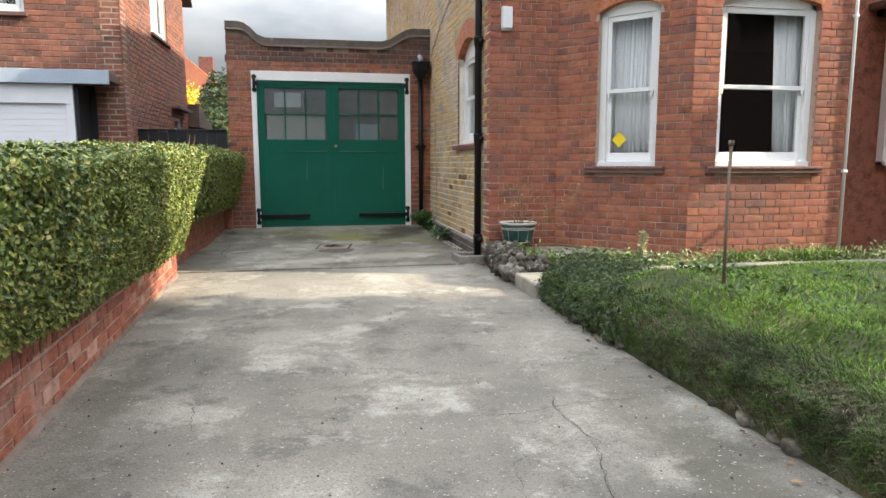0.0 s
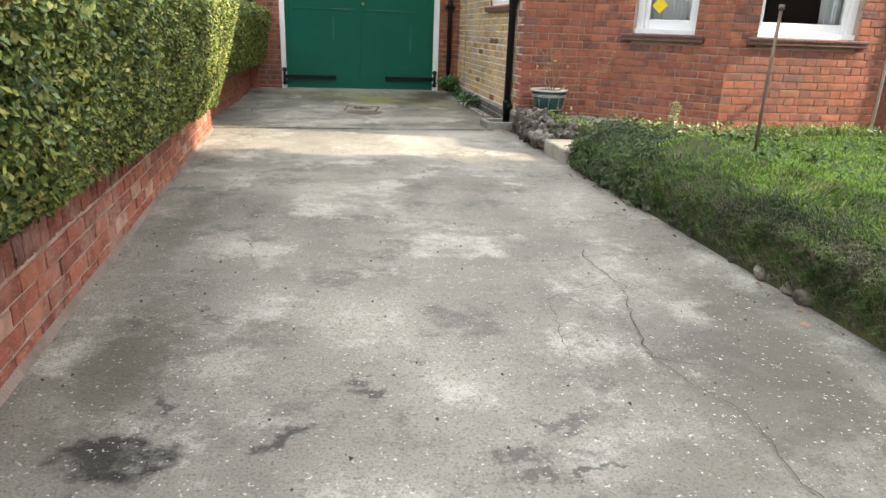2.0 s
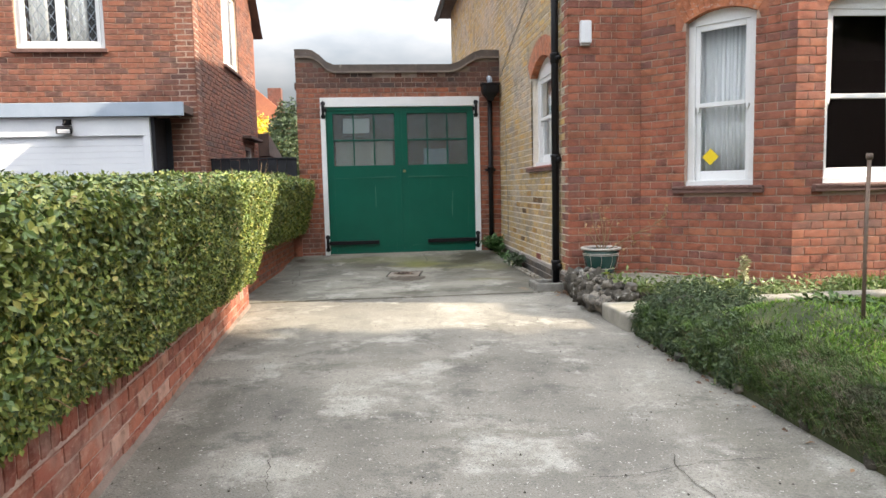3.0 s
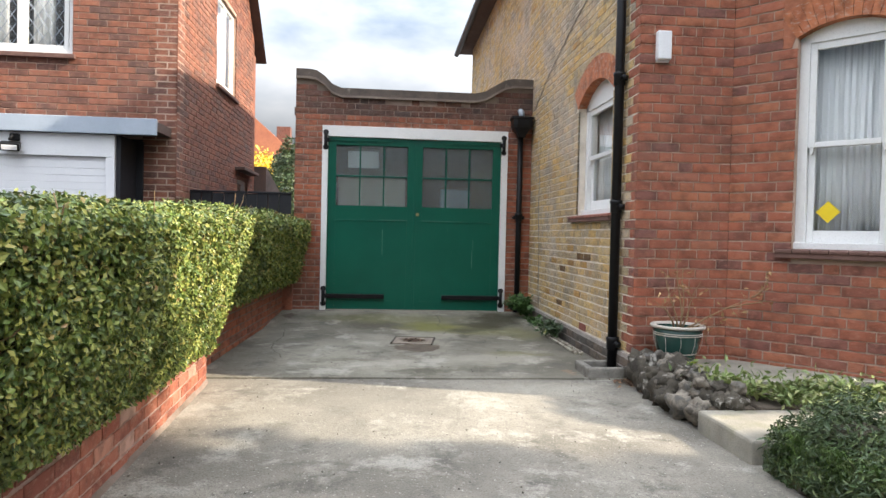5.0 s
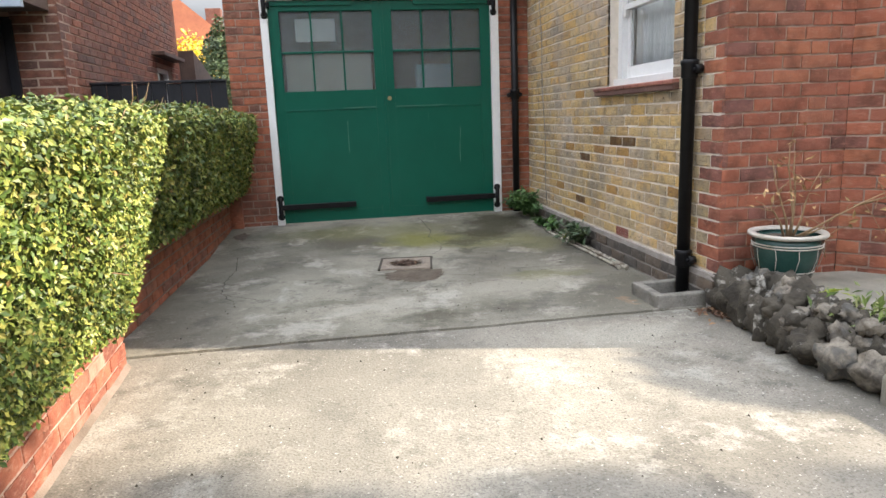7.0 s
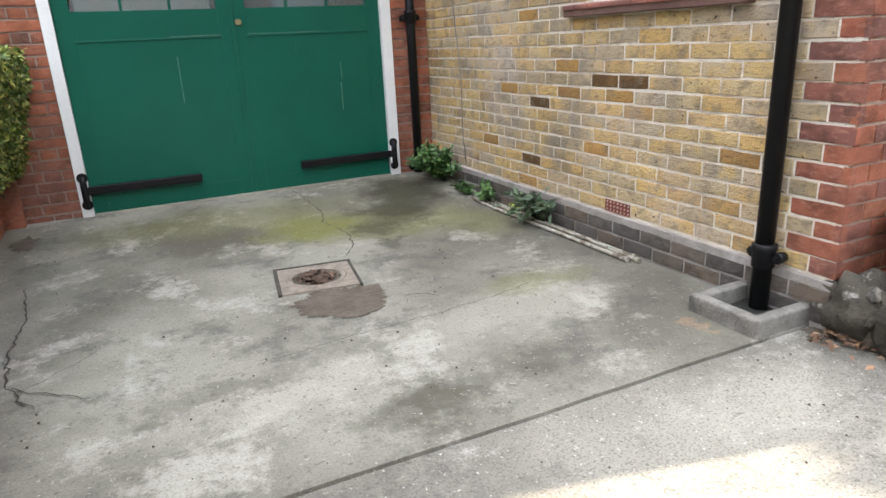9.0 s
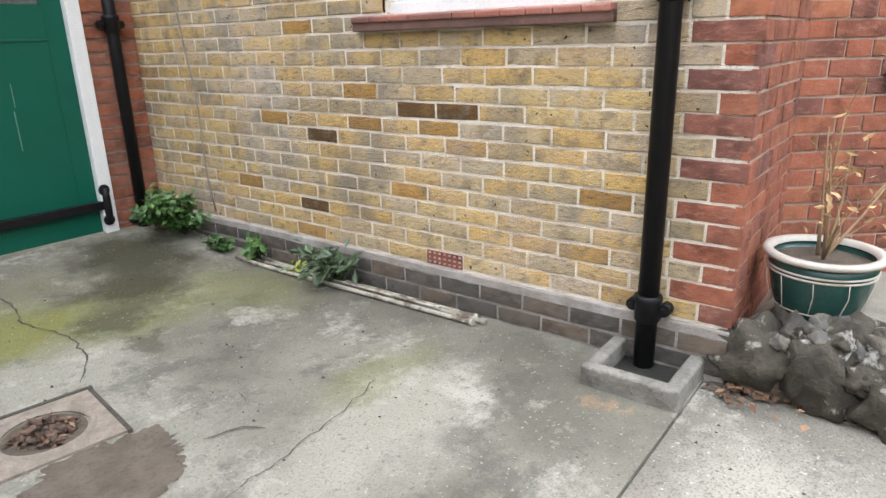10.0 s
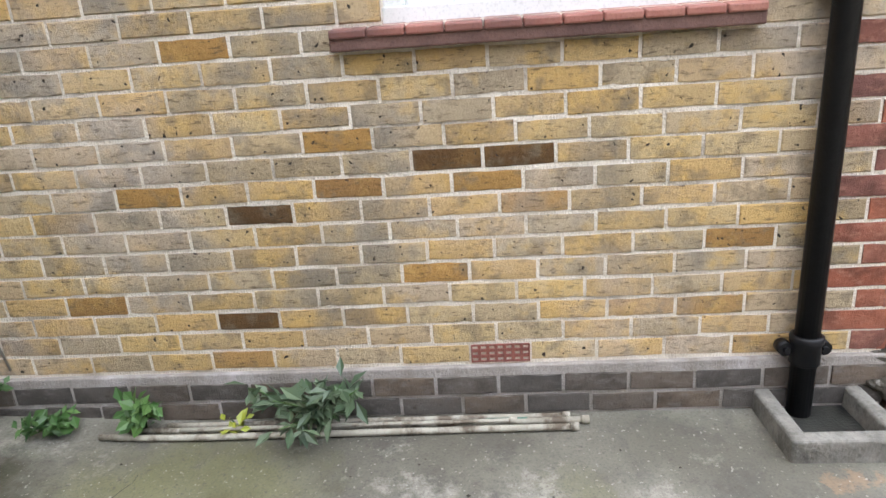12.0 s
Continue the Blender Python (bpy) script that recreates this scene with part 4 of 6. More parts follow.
# brick sills
def tiled_sill(m, u0, u1, z, reach, parent, thick=0.055, tiles=True):
    under = part("sill", boxed((u0, -reach + 0.012, z - thick - 0.012), (u1, 0.09, z - 0.022), 0.006, m), SILL_DARK, parent)
    n = max(3, round((u1 - u0) / 0.117))
    w = (u1 - u0) / n
    tilt = m @ Matrix.Translation((0, 0, z)) @ Matrix.Rotation(radians(6), 4, "X")
    for k in range(n):
        part("sill_tile", boxed((u0 + k * w + 0.002, -reach, -0.026), (u0 + (k + 1) * w - 0.002, 0.088, 0.0), 0.006, tilt), SILL_RED if tiles else SILL_DARK, parent)


tiled_sill(sm, su(8.40), su(7.165), 1.233, 0.055, s_wall)
tiled_sill(cant_m, W1[0] - 0.1, W1[1] + 0.1, 0.965, 0.055, wall_cant, tiles=False)
tiled_sill(bay_m, W2[0] - 0.1, W2[1] + 0.1, 0.965, 0.055, wall_bay, tiles=False)

# rooms behind the windows with near-black faces for their darkness, ceilings and roof
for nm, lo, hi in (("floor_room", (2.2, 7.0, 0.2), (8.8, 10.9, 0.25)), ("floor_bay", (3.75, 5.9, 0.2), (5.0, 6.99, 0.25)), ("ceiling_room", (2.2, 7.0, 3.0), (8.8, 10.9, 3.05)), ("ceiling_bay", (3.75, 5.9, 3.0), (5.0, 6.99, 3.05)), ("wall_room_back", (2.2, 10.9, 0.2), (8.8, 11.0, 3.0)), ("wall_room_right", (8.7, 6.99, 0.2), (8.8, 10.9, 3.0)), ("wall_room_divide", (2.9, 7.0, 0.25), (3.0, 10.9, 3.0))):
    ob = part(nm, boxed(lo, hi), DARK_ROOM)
    tagged(ob, "near-black room shell, its darkness painted into the colour", "ceiling" if "ceiling" in nm else "wall" if "wall" in nm else "floor", kind="structure")
# near-black lining keeps the bay interior dark through the glass
tagged(part("wall_room_bay", boxed((0.02, 0.254, 0.2), (cant2_l + 0.2, 0.27, 3.0), 0, cant2_m), DARK_ROOM), "near-black lining inside the bay, its darkness painted in", "wall", kind="structure")
bm = bmesh.new()
v = [bm.verts.new(p) for p in ((1.5, 6.3, 5.22), (9.3, 6.3, 5.22), (9.3, 17.0, 5.22), (1.5, 17.0, 5.22), (5.4, 10.0, 8.2), (5.4, 13.4, 8.2))]
for f in ((0, 1, 4), (1, 2, 5, 4), (2, 3, 5), (3, 0, 4, 5), (3, 2, 1, 0)):
    bm.faces.new([v[k] for k in f])
tagged(part("roof_house", bm, ROOF), "hipped dark tiled house roof", "roof", kind="structure")
bm = bmesh.new()
v = [bm.verts.new((x, y, z)) for z, q in ((5.25, 0.25), (5.33, 0.25)) for x, y in ((P_B[0] - q, WY0), (P_C[0] - q * 0.6, BY - q), (P_D[0] + q * 0.6, BY - q), (P_E[0] + q, WY0))]
for f in ((3, 2, 1, 0), (4, 5, 6, 7), (0, 1, 5, 4), (1, 2, 6, 5), (2, 3, 7, 6), (3, 0, 4, 7)):
    bm.faces.new([v[k] for k in f])
tagged(part("roof_bay", bm, ROOF), "flat lead roof over the bay", "roof", kind="structure")
gut = thing("gutter", "black iron gutter under the house eaves", "gutter")
bm = bmesh.new()
tube(bm, [(1.50, 6.4, 5.2), (1.50, 16.95, 5.2)], 0.06, 10)
part("trough", bm, BLACK_IRON, gut)

# ---------- low boundary walls ----------
def near_x(y):
    return -1.0 - 0.052 * y


nm_, nlen = wall_frame((near_x(-4.0), -4.0), (near_x(6.62), 6.62))
lw_near = backing("wall_low_near", nm_, nlen, -0.12, 0.19, 0.22, [], MORTAR_WALL, "low red brick garden wall under the hedge")
rng = random.Random(31)
LOW_NEAR = lay(nlen, -0.10, 0.19, [], rng, course=0.0725, uneven=0.003)
fil = bmesh.new()
prism(fil, [(0.0, 0.0), (-0.022, 0.0), (-0.014, 0.012), (0.0, 0.032)], 0.0, nlen, nm_ @ Matrix(((0, 1, 0, 0), (1, 0, 0, 0), (0, 0, 1, -0.095), (0, 0, 0, 1))))
part("cement_fillet", fil, surface("pink_cement_fillet", (0.29, 0.22, 0.185), (0.19, 0.15, 0.12), 5.0, 0.95, bump=0.8, stain=(0.13, 0.10, 0.08), stain_scale=3.0, stain_lo=0.5), lw_near, "pale cement fillet at the wall foot")
LOW_CAP = []
u = 0.0
while u < nlen - 0.07:
    LOW_CAP.append((u, u + 0.064, 0.197, 0.30))
    u += 0.0735
part("cap_bed", boxed((0, 0.008, 0.19), (nlen, 0.22, 0.292), 0, nm_), MORTAR_WALL, lw_near)
fm_, flen = wall_frame((-1.50, 6.62), (-1.36, GY - 0.003))
lw_far = backing("wall_low_far", fm_, flen, -0.12, 0.40, 0.2, [], MORTAR_DARK, "dark red low brick wall in the shade")
part("end_pier", boxed((-1.45, GY - 0.09, -0.12), (-1.245, GY - 0.003, 0.95), 0.004), GARAGE_BRICK, lw_far)
LOW_FAR = lay(flen, -0.10, 0.40, [], rng, course=0.0725)


# ---------- neighbour's house across the hedge ----------
NX, NY, NE = -2.50, 9.62, 13.95
rng = random.Random(41)
n_house = thing("neighbour_house", "brown-red brick house with white windows beyond the hedge", "house")
nfm, nfl = wall_frame((-9.0, NY), (NX, NY))
nsm, nsl = wall_frame((NX, NY), (NX, NE))


def nu(x):
    return x + 9.0


NW = (nu(-4.80), nu(-3.66), 2.96, 4.3)
NS1, NS2 = (11.35 - NY, 12.55 - NY, 3.08, 4.4), (12.75 - NY, 13.55 - NY, 1.0, 1.86)


def house_wall(m, length, z0, z1, holes, label):
    ob = backing("wall", m, length, z0, z1, 0.25, holes, MORTAR_RED, "")
    ob.parent = n_house
    for k in ("kind", "category", "label"):
        if k in ob:
            del ob[k]
    b = joined_bricks("brickwork", m, lay(length, z0 + 0.01, z1, holes, rng, course=0.0745, u_from=max(0.0, length - 4.6)), NEIGHBOUR, ob, rng)
    return ob


house_wall(nfm, nfl, -0.2, 5.0, [NW, (0.0, nu(-2.88), -0.3, 2.06)], "")
house_wall(nsm, nsl, -0.2, 5.2, [NS1, NS2], "")
part("wall_back", boxed((-9.0, NE + 0.003, -0.2), (NX - 0.01, NE + 0.2, 4.2)), NEIGHBOUR, n_house)
part("ceiling", boxed((-9.0, NY + 0.3, 2.3), (NX - 0.3, NE, 2.36)), DARK_ROOM, n_house)
bm = bmesh.new()
v = [bm.verts.new(p) for p in ((-9.4, NY - 0.3, 5.0), (NX + 0.16, NY - 0.3, 5.0), (NX + 0.16, 11.4, 7.0), (-9.4, 11.4, 7.0), (NX + 0.16, NE + 0.35, 4.12), (-9.4, NE + 0.35, 4.12))]
for f in ((0, 1, 2, 3), (3, 2, 4, 5)):
    bm.faces.new([v[k] for k in f])
bmesh.ops.solidify(bm, geom=bm.faces[:], thickness=0.12)
part("roof", bm, ROOF, n_house)


def casement(m, hole, deep, lights, lattice):
    """A white casement window: outer frame, opening lights, glass, lead lattice."""
    u0, u1, z0, z1 = hole
    b = lambda a0, a1, c0, c1, d0, d1, bev=0.004: boxed((a0, d0, c0), (a1, d1, c1), bev, m)
    win = part("window", b(u0, u1, z0, z0 + 0.06, deep - 0.03, deep + 0.07), WHITE, n_house)
    part("frame", b(u0, u0 + 0.06, z0 + 0.06, z1, deep, deep + 0.07), WHITE, win)
    part("frame", b(u1 - 0.06, u1, z0 + 0.06, z1, deep, deep + 0.07), WHITE, win)
    part("frame", b(u0 + 0.06, u1 - 0.06, z1 - 0.06, z1, deep, deep + 0.07), WHITE, win)
    part("sill", b(u0 - 0.04, u1 + 0.04, z0 - 0.05, z0, -0.05, deep + 0.05), SILL_DARK, win)
    w = (u1 - u0 - 0.12) / lights
    for k in range(lights):
        a = u0 + 0.06 + k * w
        for s in ((a, a + 0.05), (a + w - 0.05, a + w)):
            part("stile", b(s[0], s[1], z0 + 0.06, z1 - 0.06, deep - 0.012, deep + 0.05), WHITE, win)
        part("rail", b(a + 0.05, a + w - 0.05, z0 + 0.06, z0 + 0.11, deep - 0.012, deep + 0.05), WHITE, win)
        pane = part("pane", b(a + 0.05, a + w - 0.05, z0 + 0.11, z1 - 0.06, deep + 0.012, deep + 0.016, 0), GLASS, win)
        pane.visible_shadow = False
        if lattice:
            bm = bmesh.new()
            x0, x1, c0, c1 = a + 0.05, a + w - 0.05, z0 + 0.11, z1 - 0.06
            pitch, slope = 0.115, 1.45
            for sgn in (1, -1):
                k2 = -20
                while k2 < 40:
                    p = []
                    base = x0 + k2 * pitch
                    for q in range(41):
                        z = c0 + (c1 - c0) * q / 40
                        x = base + sgn * (z - c0) / slope
                        if x0 <= x <= x1:
                            p.append((x, deep + 0.008, z))
                    if len(p) > 1:
                        tube(bm, [p[0], p[-1]], 0.004, 4, True, m)
                    k2 += 1
            part("lead_lattice", bm, LEAD, win)
        verts, faces = [], []
        for i in range(31):
            u = a + 0.06 + (w - 0.12) * i / 30
            d = deep + 0.13 + 0.02 * math.sin(i * 1.1)
            verts += [tuple(m @ Vector((u, d, z0 + 0.05))), tuple(m @ Vector((u, d, z1)))]
        faces = [(2 * i, 2 * i + 2, 2 * i + 3, 2 * i + 1) for i in range(18)]
        cur = raw("curtain", verts, faces, CURTAIN, n_house, smooth=True)
        cur.modifiers.new("cloth", "SOLIDIFY").thickness = 0.002
    # near-black sheet stands in for the unlit room behind the casement
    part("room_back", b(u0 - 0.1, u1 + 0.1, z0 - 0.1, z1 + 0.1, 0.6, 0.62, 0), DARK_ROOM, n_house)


casement(nfm, NW, 0.05, 2, True)
casement(nsm, NS1, 0.05, 2, False)
casement(nsm, NS2, 0.05, 1, False)
part("canopy", boxed((NX - 0.01, 12.55, 1.98), (NX + 0.16, 13.75, 2.03), 0.008), ROOF, n_house, "small dark tiled window canopy")

# the neighbour's garage front under a fascia
GF = NY - 0.55
part("fascia", boxed((-9.0, GF - 0.05, 2.0), (-2.53, GF, 2.175), 0.006), LEAD, n_house, "blue-grey fascia board")
part("flat_roof", boxed((-9.0, GF, 2.06), (-2.56, NY - 0.004, 2.165), 0.004), ROOF, n_house)
part("garage_frame", boxed((-9.0, GF + 0.02, 1.76), (-2.98, GF + 0.1, 1.998), 0.004), PLASTIC, n_house)
part("garage_frame", boxed((-3.07, GF + 0.022, -0.2), (-2.98, GF + 0.1, 1.76), 0.004), PLASTIC, n_house)
part("side_panel", boxed((-2.978, GF + 0.06, -0.2), (-2.93, NY - 0.004, 1.997), 0.004), BLACK_WOOD, n_house, "black boarded side panel")
part("side_panel", boxed((-2.93, NY - 0.05, -0.2), (-2.86, NY - 0.006, 1.997), 0.004), BLACK_WOOD, n_house)
roller = part("roller_door", boxed((-8.9, GF + 0.066, -0.2), (-3.075, GF + 0.095, 1.758)), PLASTIC, n_house, "white roller garage door")
for k in range(25):
    part("slat", boxed((-8.9, GF + 0.055, -0.2 + k * 0.0765), (-3.077, GF + 0.076, -0.2 + k * 0.0765 + 0.0745), 0.003), PLASTIC, roller)

lamp = thing("security_light", "dark metal floodlight fixed above the garage door", "lamp", (-4.02, GF + 0.02, 1.90))
bm = bmesh.new()
box(bm, (-0.09, -0.15, -0.075), (0.09, -0.03, 0.005), 0.012, pose(0, 0, 0, 20, 0, 18))
part("housing", bm, BLACK_IRON, lamp)
part("lens", boxed((-0.07, -0.157, -0.06), (0.07, -0.149, -0.01), 0.002, pose(0, 0, 0, 20, 0, 18)), PLASTIC, lamp)
bm = bmesh.new()
tube(bm, [(0.02, -0.01, 0.03), (0.03, -0.05, 0.05), (0.02, -0.08, 0.0)], 0.014, 8)
box(bm, (-0.01, -0.03, 0.0), (0.09, 0.0, 0.075), 0.008)
part("bracket", bm, BLACK_IRON, lamp)

# rear lean-to
lean = thing("lean_to", "small rear lean-to with dark sloping roof", "outbuilding")
part("wall", boxed((NX - 0.3, 14.25, -0.1), (NX + 0.12, 15.9, 1.72)), NEIGHBOUR, lean)
bm = bmesh.new()
prism(bm, [(14.2, 1.74), (16.0, 1.74), (16.0, 1.80), (14.2, 2.2), (14.2, 2.13)], NX - 0.4, NX + 0.2, Matrix(((0, 1, 0, 0), (1, 0, 0, 0), (0, 0, 1, 0), (0, 0, 0, 1))))
part("roof", bm, ROOF, lean)

# black boarded fence between the two properties
fence = thing("fence", "black stained close-boarded timber fence", "fence")
for k in range(8):
    x = NX + 0.01 + k * 0.135
    part("board", boxed((x, 10.14 + (k % 2) * 0.008, -0.12), (x + 0.129, 10.165 + (k % 2) * 0.008, 1.475 + 0.006 * math.sin(k * 2.1)), 0.004), BLACK_WOOD, fence)
part("board", boxed((NX + 1.09, 10.148, 0.45), (-1.262, 10.173, 1.477), 0.004), BLACK_WOOD, fence)
part("capping", boxed((NX + 0.005, 10.13, 1.478), (-1.262, 10.20, 1.50), 0.004), BLACK_WOOD, fence)

# ---------- distance ----------
def gable_house(x, y, w, d, eave, ridge, turn, label):
    h = thing("far_house", label, "house", (x, y, -0.14), "far houses", turn=turn)
    part("wall", boxed((-w / 2, -d / 2, 0), (w / 2, d / 2, eave)), NEIGHBOUR, h)
    m = Matrix(((1, 0, 0, 0), (0, 1, 0, 0), (0, 0, 1, 0), (0, 0, 0, 1)))
    roof = part("roof", prism(bmesh.new(), [(-w / 2 - 0.3, eave - 0.1), (w / 2 + 0.3, eave - 0.1), (0, ridge)], -d / 2 - 0.3, d / 2 + 0.3, m), ROOF_ORANGE, h, "orange clay tile roof")
    for cx, cy in ((-w * 0.22, -d * 0.2), (w * 0.1, d * 0.3)):
        ch = part("chimney", boxed((cx - 0.45, cy - 0.35, eave), (cx + 0.45, cy + 0.35, ridge + 0.5), 0.02), NEIGHBOUR, roof)
    for k in (-1, 1):
        part("window", boxed((k * w * 0.25 - 0.5, -d / 2 - 0.03, 3.2), (k * w * 0.25 + 0.5, -d / 2 + 0.02, 4.4), 0.02), PLASTIC, h)
    return h


gable_house(-7.6, 44.0, 7.0, 8.0, 4.4, 7.6, 0, "distant house with orange tiled roof and chimneys")
gable_house(-17.5, 50.0, 8.0, 8.0, 5.4, 9.2, 20, "distant brick house with orange tiled roof")


def clumps(center, radii, count, rng, thick=0.35):
    """Places and outward ways scattered through the shell of a lumpy crown."""
    spots = []
    c, r = Vector(center), Vector(radii)
    while len(spots) < count:
        d = Vector((rng.gauss(0, 1), rng.gauss(0, 1), rng.gauss(0, 1))).normalized()
        lump = 1.0 + 0.28 * noise.noise(d * 2.3 + c) + 0.14 * noise.noise(d * 5.0 + c)
        q = lump * (1 - thick * rng.random() ** 1.5)
        spots.append((c + Vector((d.x * r.x, d.y * r.y, d.z * r.z)) * q, d))
    return spots


def tree(name, x, y, trunk_h, center_z, radii, count, size, material, label, rng, group=""):
    t = thing(name, label, "tree", (x, y, -0.14), group)
    bm = bmesh.new()
    tube(bm, [(0, 0, 0), (0.05, 0.02, trunk_h * 0.5), (0.0, 0.06, trunk_h), (0.05, 0.0, center_z)], [0.22, 0.16, 0.13, 0.05], 10)
    for k in range(9):
        a = k * 2.4
        z = trunk_h * (0.8 + 0.06 * k)
        tube(bm, [(0, 0, z), (math.cos(a) * radii[0] * 0.4, math.sin(a) * radii[1] * 0.4, z + radii[2] * 0.3), (math.cos(a) * radii[0] * 0.75, math.sin(a) * radii[1] * 0.75, z + radii[2] * 0.6)], [0.07, 0.045, 0.015], 6)
    part("trunk", bm, BARK, t)
    leaves("crown", clumps((0, 0, center_z), radii, count, rng), size, material, t, rng, narrow=0.75)
    return t


rng = random.Random(51)
tree("yellow_tree", -5.0, 26.0, 0.8, 2.5, (1.5, 1.3, 1.5), 5000, 0.13, YELLOWLEAF, "bright yellow flowering shrub beyond the fence", rng)
tree("conifer", -3.2, 24.0, 0.8, 2.5, (0.85, 0.85, 1.7), 15000, 0.085, DARKLEAF, "dense dark green conifer beyond the garage", rng)
# out of view, added only for its shade on the near drive
tree("shade_tree", 13.0, -2.2, 3.0, 7.3, (4.4, 4.2, 2.8), 15000, 0.45, DARKLEAF, "unseen leafy tree added to shade the near drive", rng)

# small crown added out of view to shade the drive's right edge
tree("shade_tree_small", 7.1, 4.5, 2.6, 3.58, (0.42, 0.46, 0.26), 1300, 0.12, DARKLEAF, "unseen small tree added to shade the drive edge", rng)

# unseen wall added to close the street side, dark so the windows reflect dark
tagged(part("wall_dark_reflection", boxed((-40, -18.4, -0.14), (45, -18, 8.0)), ROOF), "unseen dark wall added to darken window reflections", "wall", kind="structure")

# ---------- adjoining house ----------
am, al = wall_frame((8.35, 5.62), (11.5, 5.62))
backing("wall_adjoining_bay", am, al, -0.12, 5.3, 0.25, [], RED, "red brick bay of the adjoining house")
am2, al2 = wall_frame((7.45, WY0 - 0.003), (8.35, 5.62))
backing("wall_adjoining_side", am2, al2, -0.12, 5.3, 0.25, [(0.25, 0.95, 0.965, 2.6)], RED, "shaded red brick side of the adjoining bay")
sash_window("window_4", far_m, 6.62 - P_E[0], 7.40 - P_E[0], 0.965, 2.50, 0.09, wall_far, -0.10, "white painted sash window of the adjoining house", 1.73)
hood = thing("adjoining_gutter", "black gutter above the adjoining window", "gutter")
bm = bmesh.new()
tube(bm, [(6.45, WY0 - 0.08, 2.72), (7.5, WY0 - 0.12, 2.72)], 0.06, 10)
part("trough", bm, BLACK_IRON, hood)

# roof on posts added to keep the sun off the adjoining wall
shade_slab = thing("shade_slab_roof", "added dark slab roof shading the adjoining wall", "roof", (0, 0, 0))
part("deck", boxed((6.35, 5.35, 2.74), (8.25, WY0 - 0.004, 2.82), 0.01), ROOF, shade_slab)
part("fascia", boxed((6.33, 5.31, 2.66), (8.27, 5.348, 2.83), 0.004), BLACK_WOOD, shade_slab)
for x in (6.40, 8.12):
    part("post", boxed((x, 5.36, -0.13), (x + 0.09, 5.45, 2.738), 0.006), BLACK_WOOD, shade_slab)

# ---------- hedges ----------
def hedge(name, y0, y1, face, back, zb, zt, count_face, count_top, size, label, rng, material, bulge):
    """A clipped hedge: a core coloured as inner shade inside a thick skin of small leaves."""
    h = thing(name, label, "hedge")
    def skin(y, s):
        """Outline of the section: s from 0 at the foot of the face over the top to 1 at the back."""
        z0, z1 = zb(y), zt(y)
        lump = 0.045 * noise.noise((y * 1.1, s * 3.0, 2.0)) + 0.03 * noise.noise((y * 3.3, s * 7.0, 5.0))
        if s < 0.5:
            q = s / 0.5
            x = face(y) + bulge * math.sin(q * 1.45) + lump
            z = z0 + (z1 - z0) * q - (0.035 * max(0, q - 0.85) / 0.15)
            n = Vector((1, 0, 0.15 + max(0, q - 0.8) * 3))
        else:
            q = (s - 0.5) / 0.5
            x = face(y) + bulge + (back - bulge) * q - 0.02
            z = z1 + lump - 0.03 * (1 - min(1, q * 6))
            n = Vector((0.2 * (1 - q), 0, 1))
        return Vector((x, y, z)), n.normalized()
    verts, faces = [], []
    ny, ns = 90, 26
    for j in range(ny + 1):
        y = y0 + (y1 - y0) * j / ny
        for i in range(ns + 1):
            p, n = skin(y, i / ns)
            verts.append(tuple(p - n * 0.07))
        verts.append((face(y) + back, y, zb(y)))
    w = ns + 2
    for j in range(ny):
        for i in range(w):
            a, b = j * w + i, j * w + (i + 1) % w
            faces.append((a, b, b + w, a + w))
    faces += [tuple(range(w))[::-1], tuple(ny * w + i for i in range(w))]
    # dark core colour stands in for the shade deep between the leaves
    raw("core", verts, faces, surface(name + "_shade", (0.022, 0.026, 0.012), (0.05, 0.04, 0.022), 25.0, 1.0, bump=0.9, fine=70.0), h, "dark core body, inner shade painted in")
    spots = []
    for k in range(count_face + count_top):
        on_face = k < count_face
        y = y0 + (y1 - y0) * rng.random()
        s = rng.random() * 0.5 if on_face else 0.5 + 0.5 * rng.random()
        p, n = skin(y, s)
        thin = noise.noise((y * 2.1, s * 9.0, 9.0))
        fleck = noise.noise((y * 11.0, s * 34.0, 4.0))
        if (thin > 0.40 and rng.random() < 0.6) or (fleck > 0.28 and rng.random() < 0.5):
            continue
        spots.append((p - n * (0.075 * rng.random() ** 1.2 - 0.02) + n * 0.03 * max(0.0, noise.noise((y * 14.0, s * 42.0, 7.0))), n))
    for k in range(count_face // 5):
        p, n = skin(y1, rng.random())
        q = rng.random()
        spots.append((Vector((p.x + (face(y1) + back * 0.5 - p.x) * q * 0.7, y1 + 0.02, zb(y1) + (p.z - zb(y1)) * (1 - 0.5 * q))), Vector((0.2, 1, 0.2))))
    leaves("foliage", spots, size, material, h, rng, narrow=0.62, droop=0.6)
    bm = bmesh.new()
    for k in range(160):
        y, s = y0 + (y1 - y0) * rng.random(), rng.random() * 0.5
        p, n = skin(y, s)
        q = p + Vector((rng.gauss(0, 0.03), rng.gauss(0, 0.07), rng.gauss(0.05, 0.06)))
        tube(bm, [p - n * 0.06, (p + q) / 2 - n * 0.01, q - n * 0.005], 0.0022, 4, False)
    tagged(part("twigs", bm, TWIG, h), kind="stuff")
    return h


rng = random.Random(61)
hedge("privet_hedge", -1.0, 6.55, lambda y: near_x(y) + 0.06, -0.92, lambda y: 0.43 - 0.040 * y, lambda y: 0.985 + 0.024 * y, 150000, 52000, 0.0235, "clipped green privet hedge growing over a low brick wall", rng, PRIVET, 0.24)
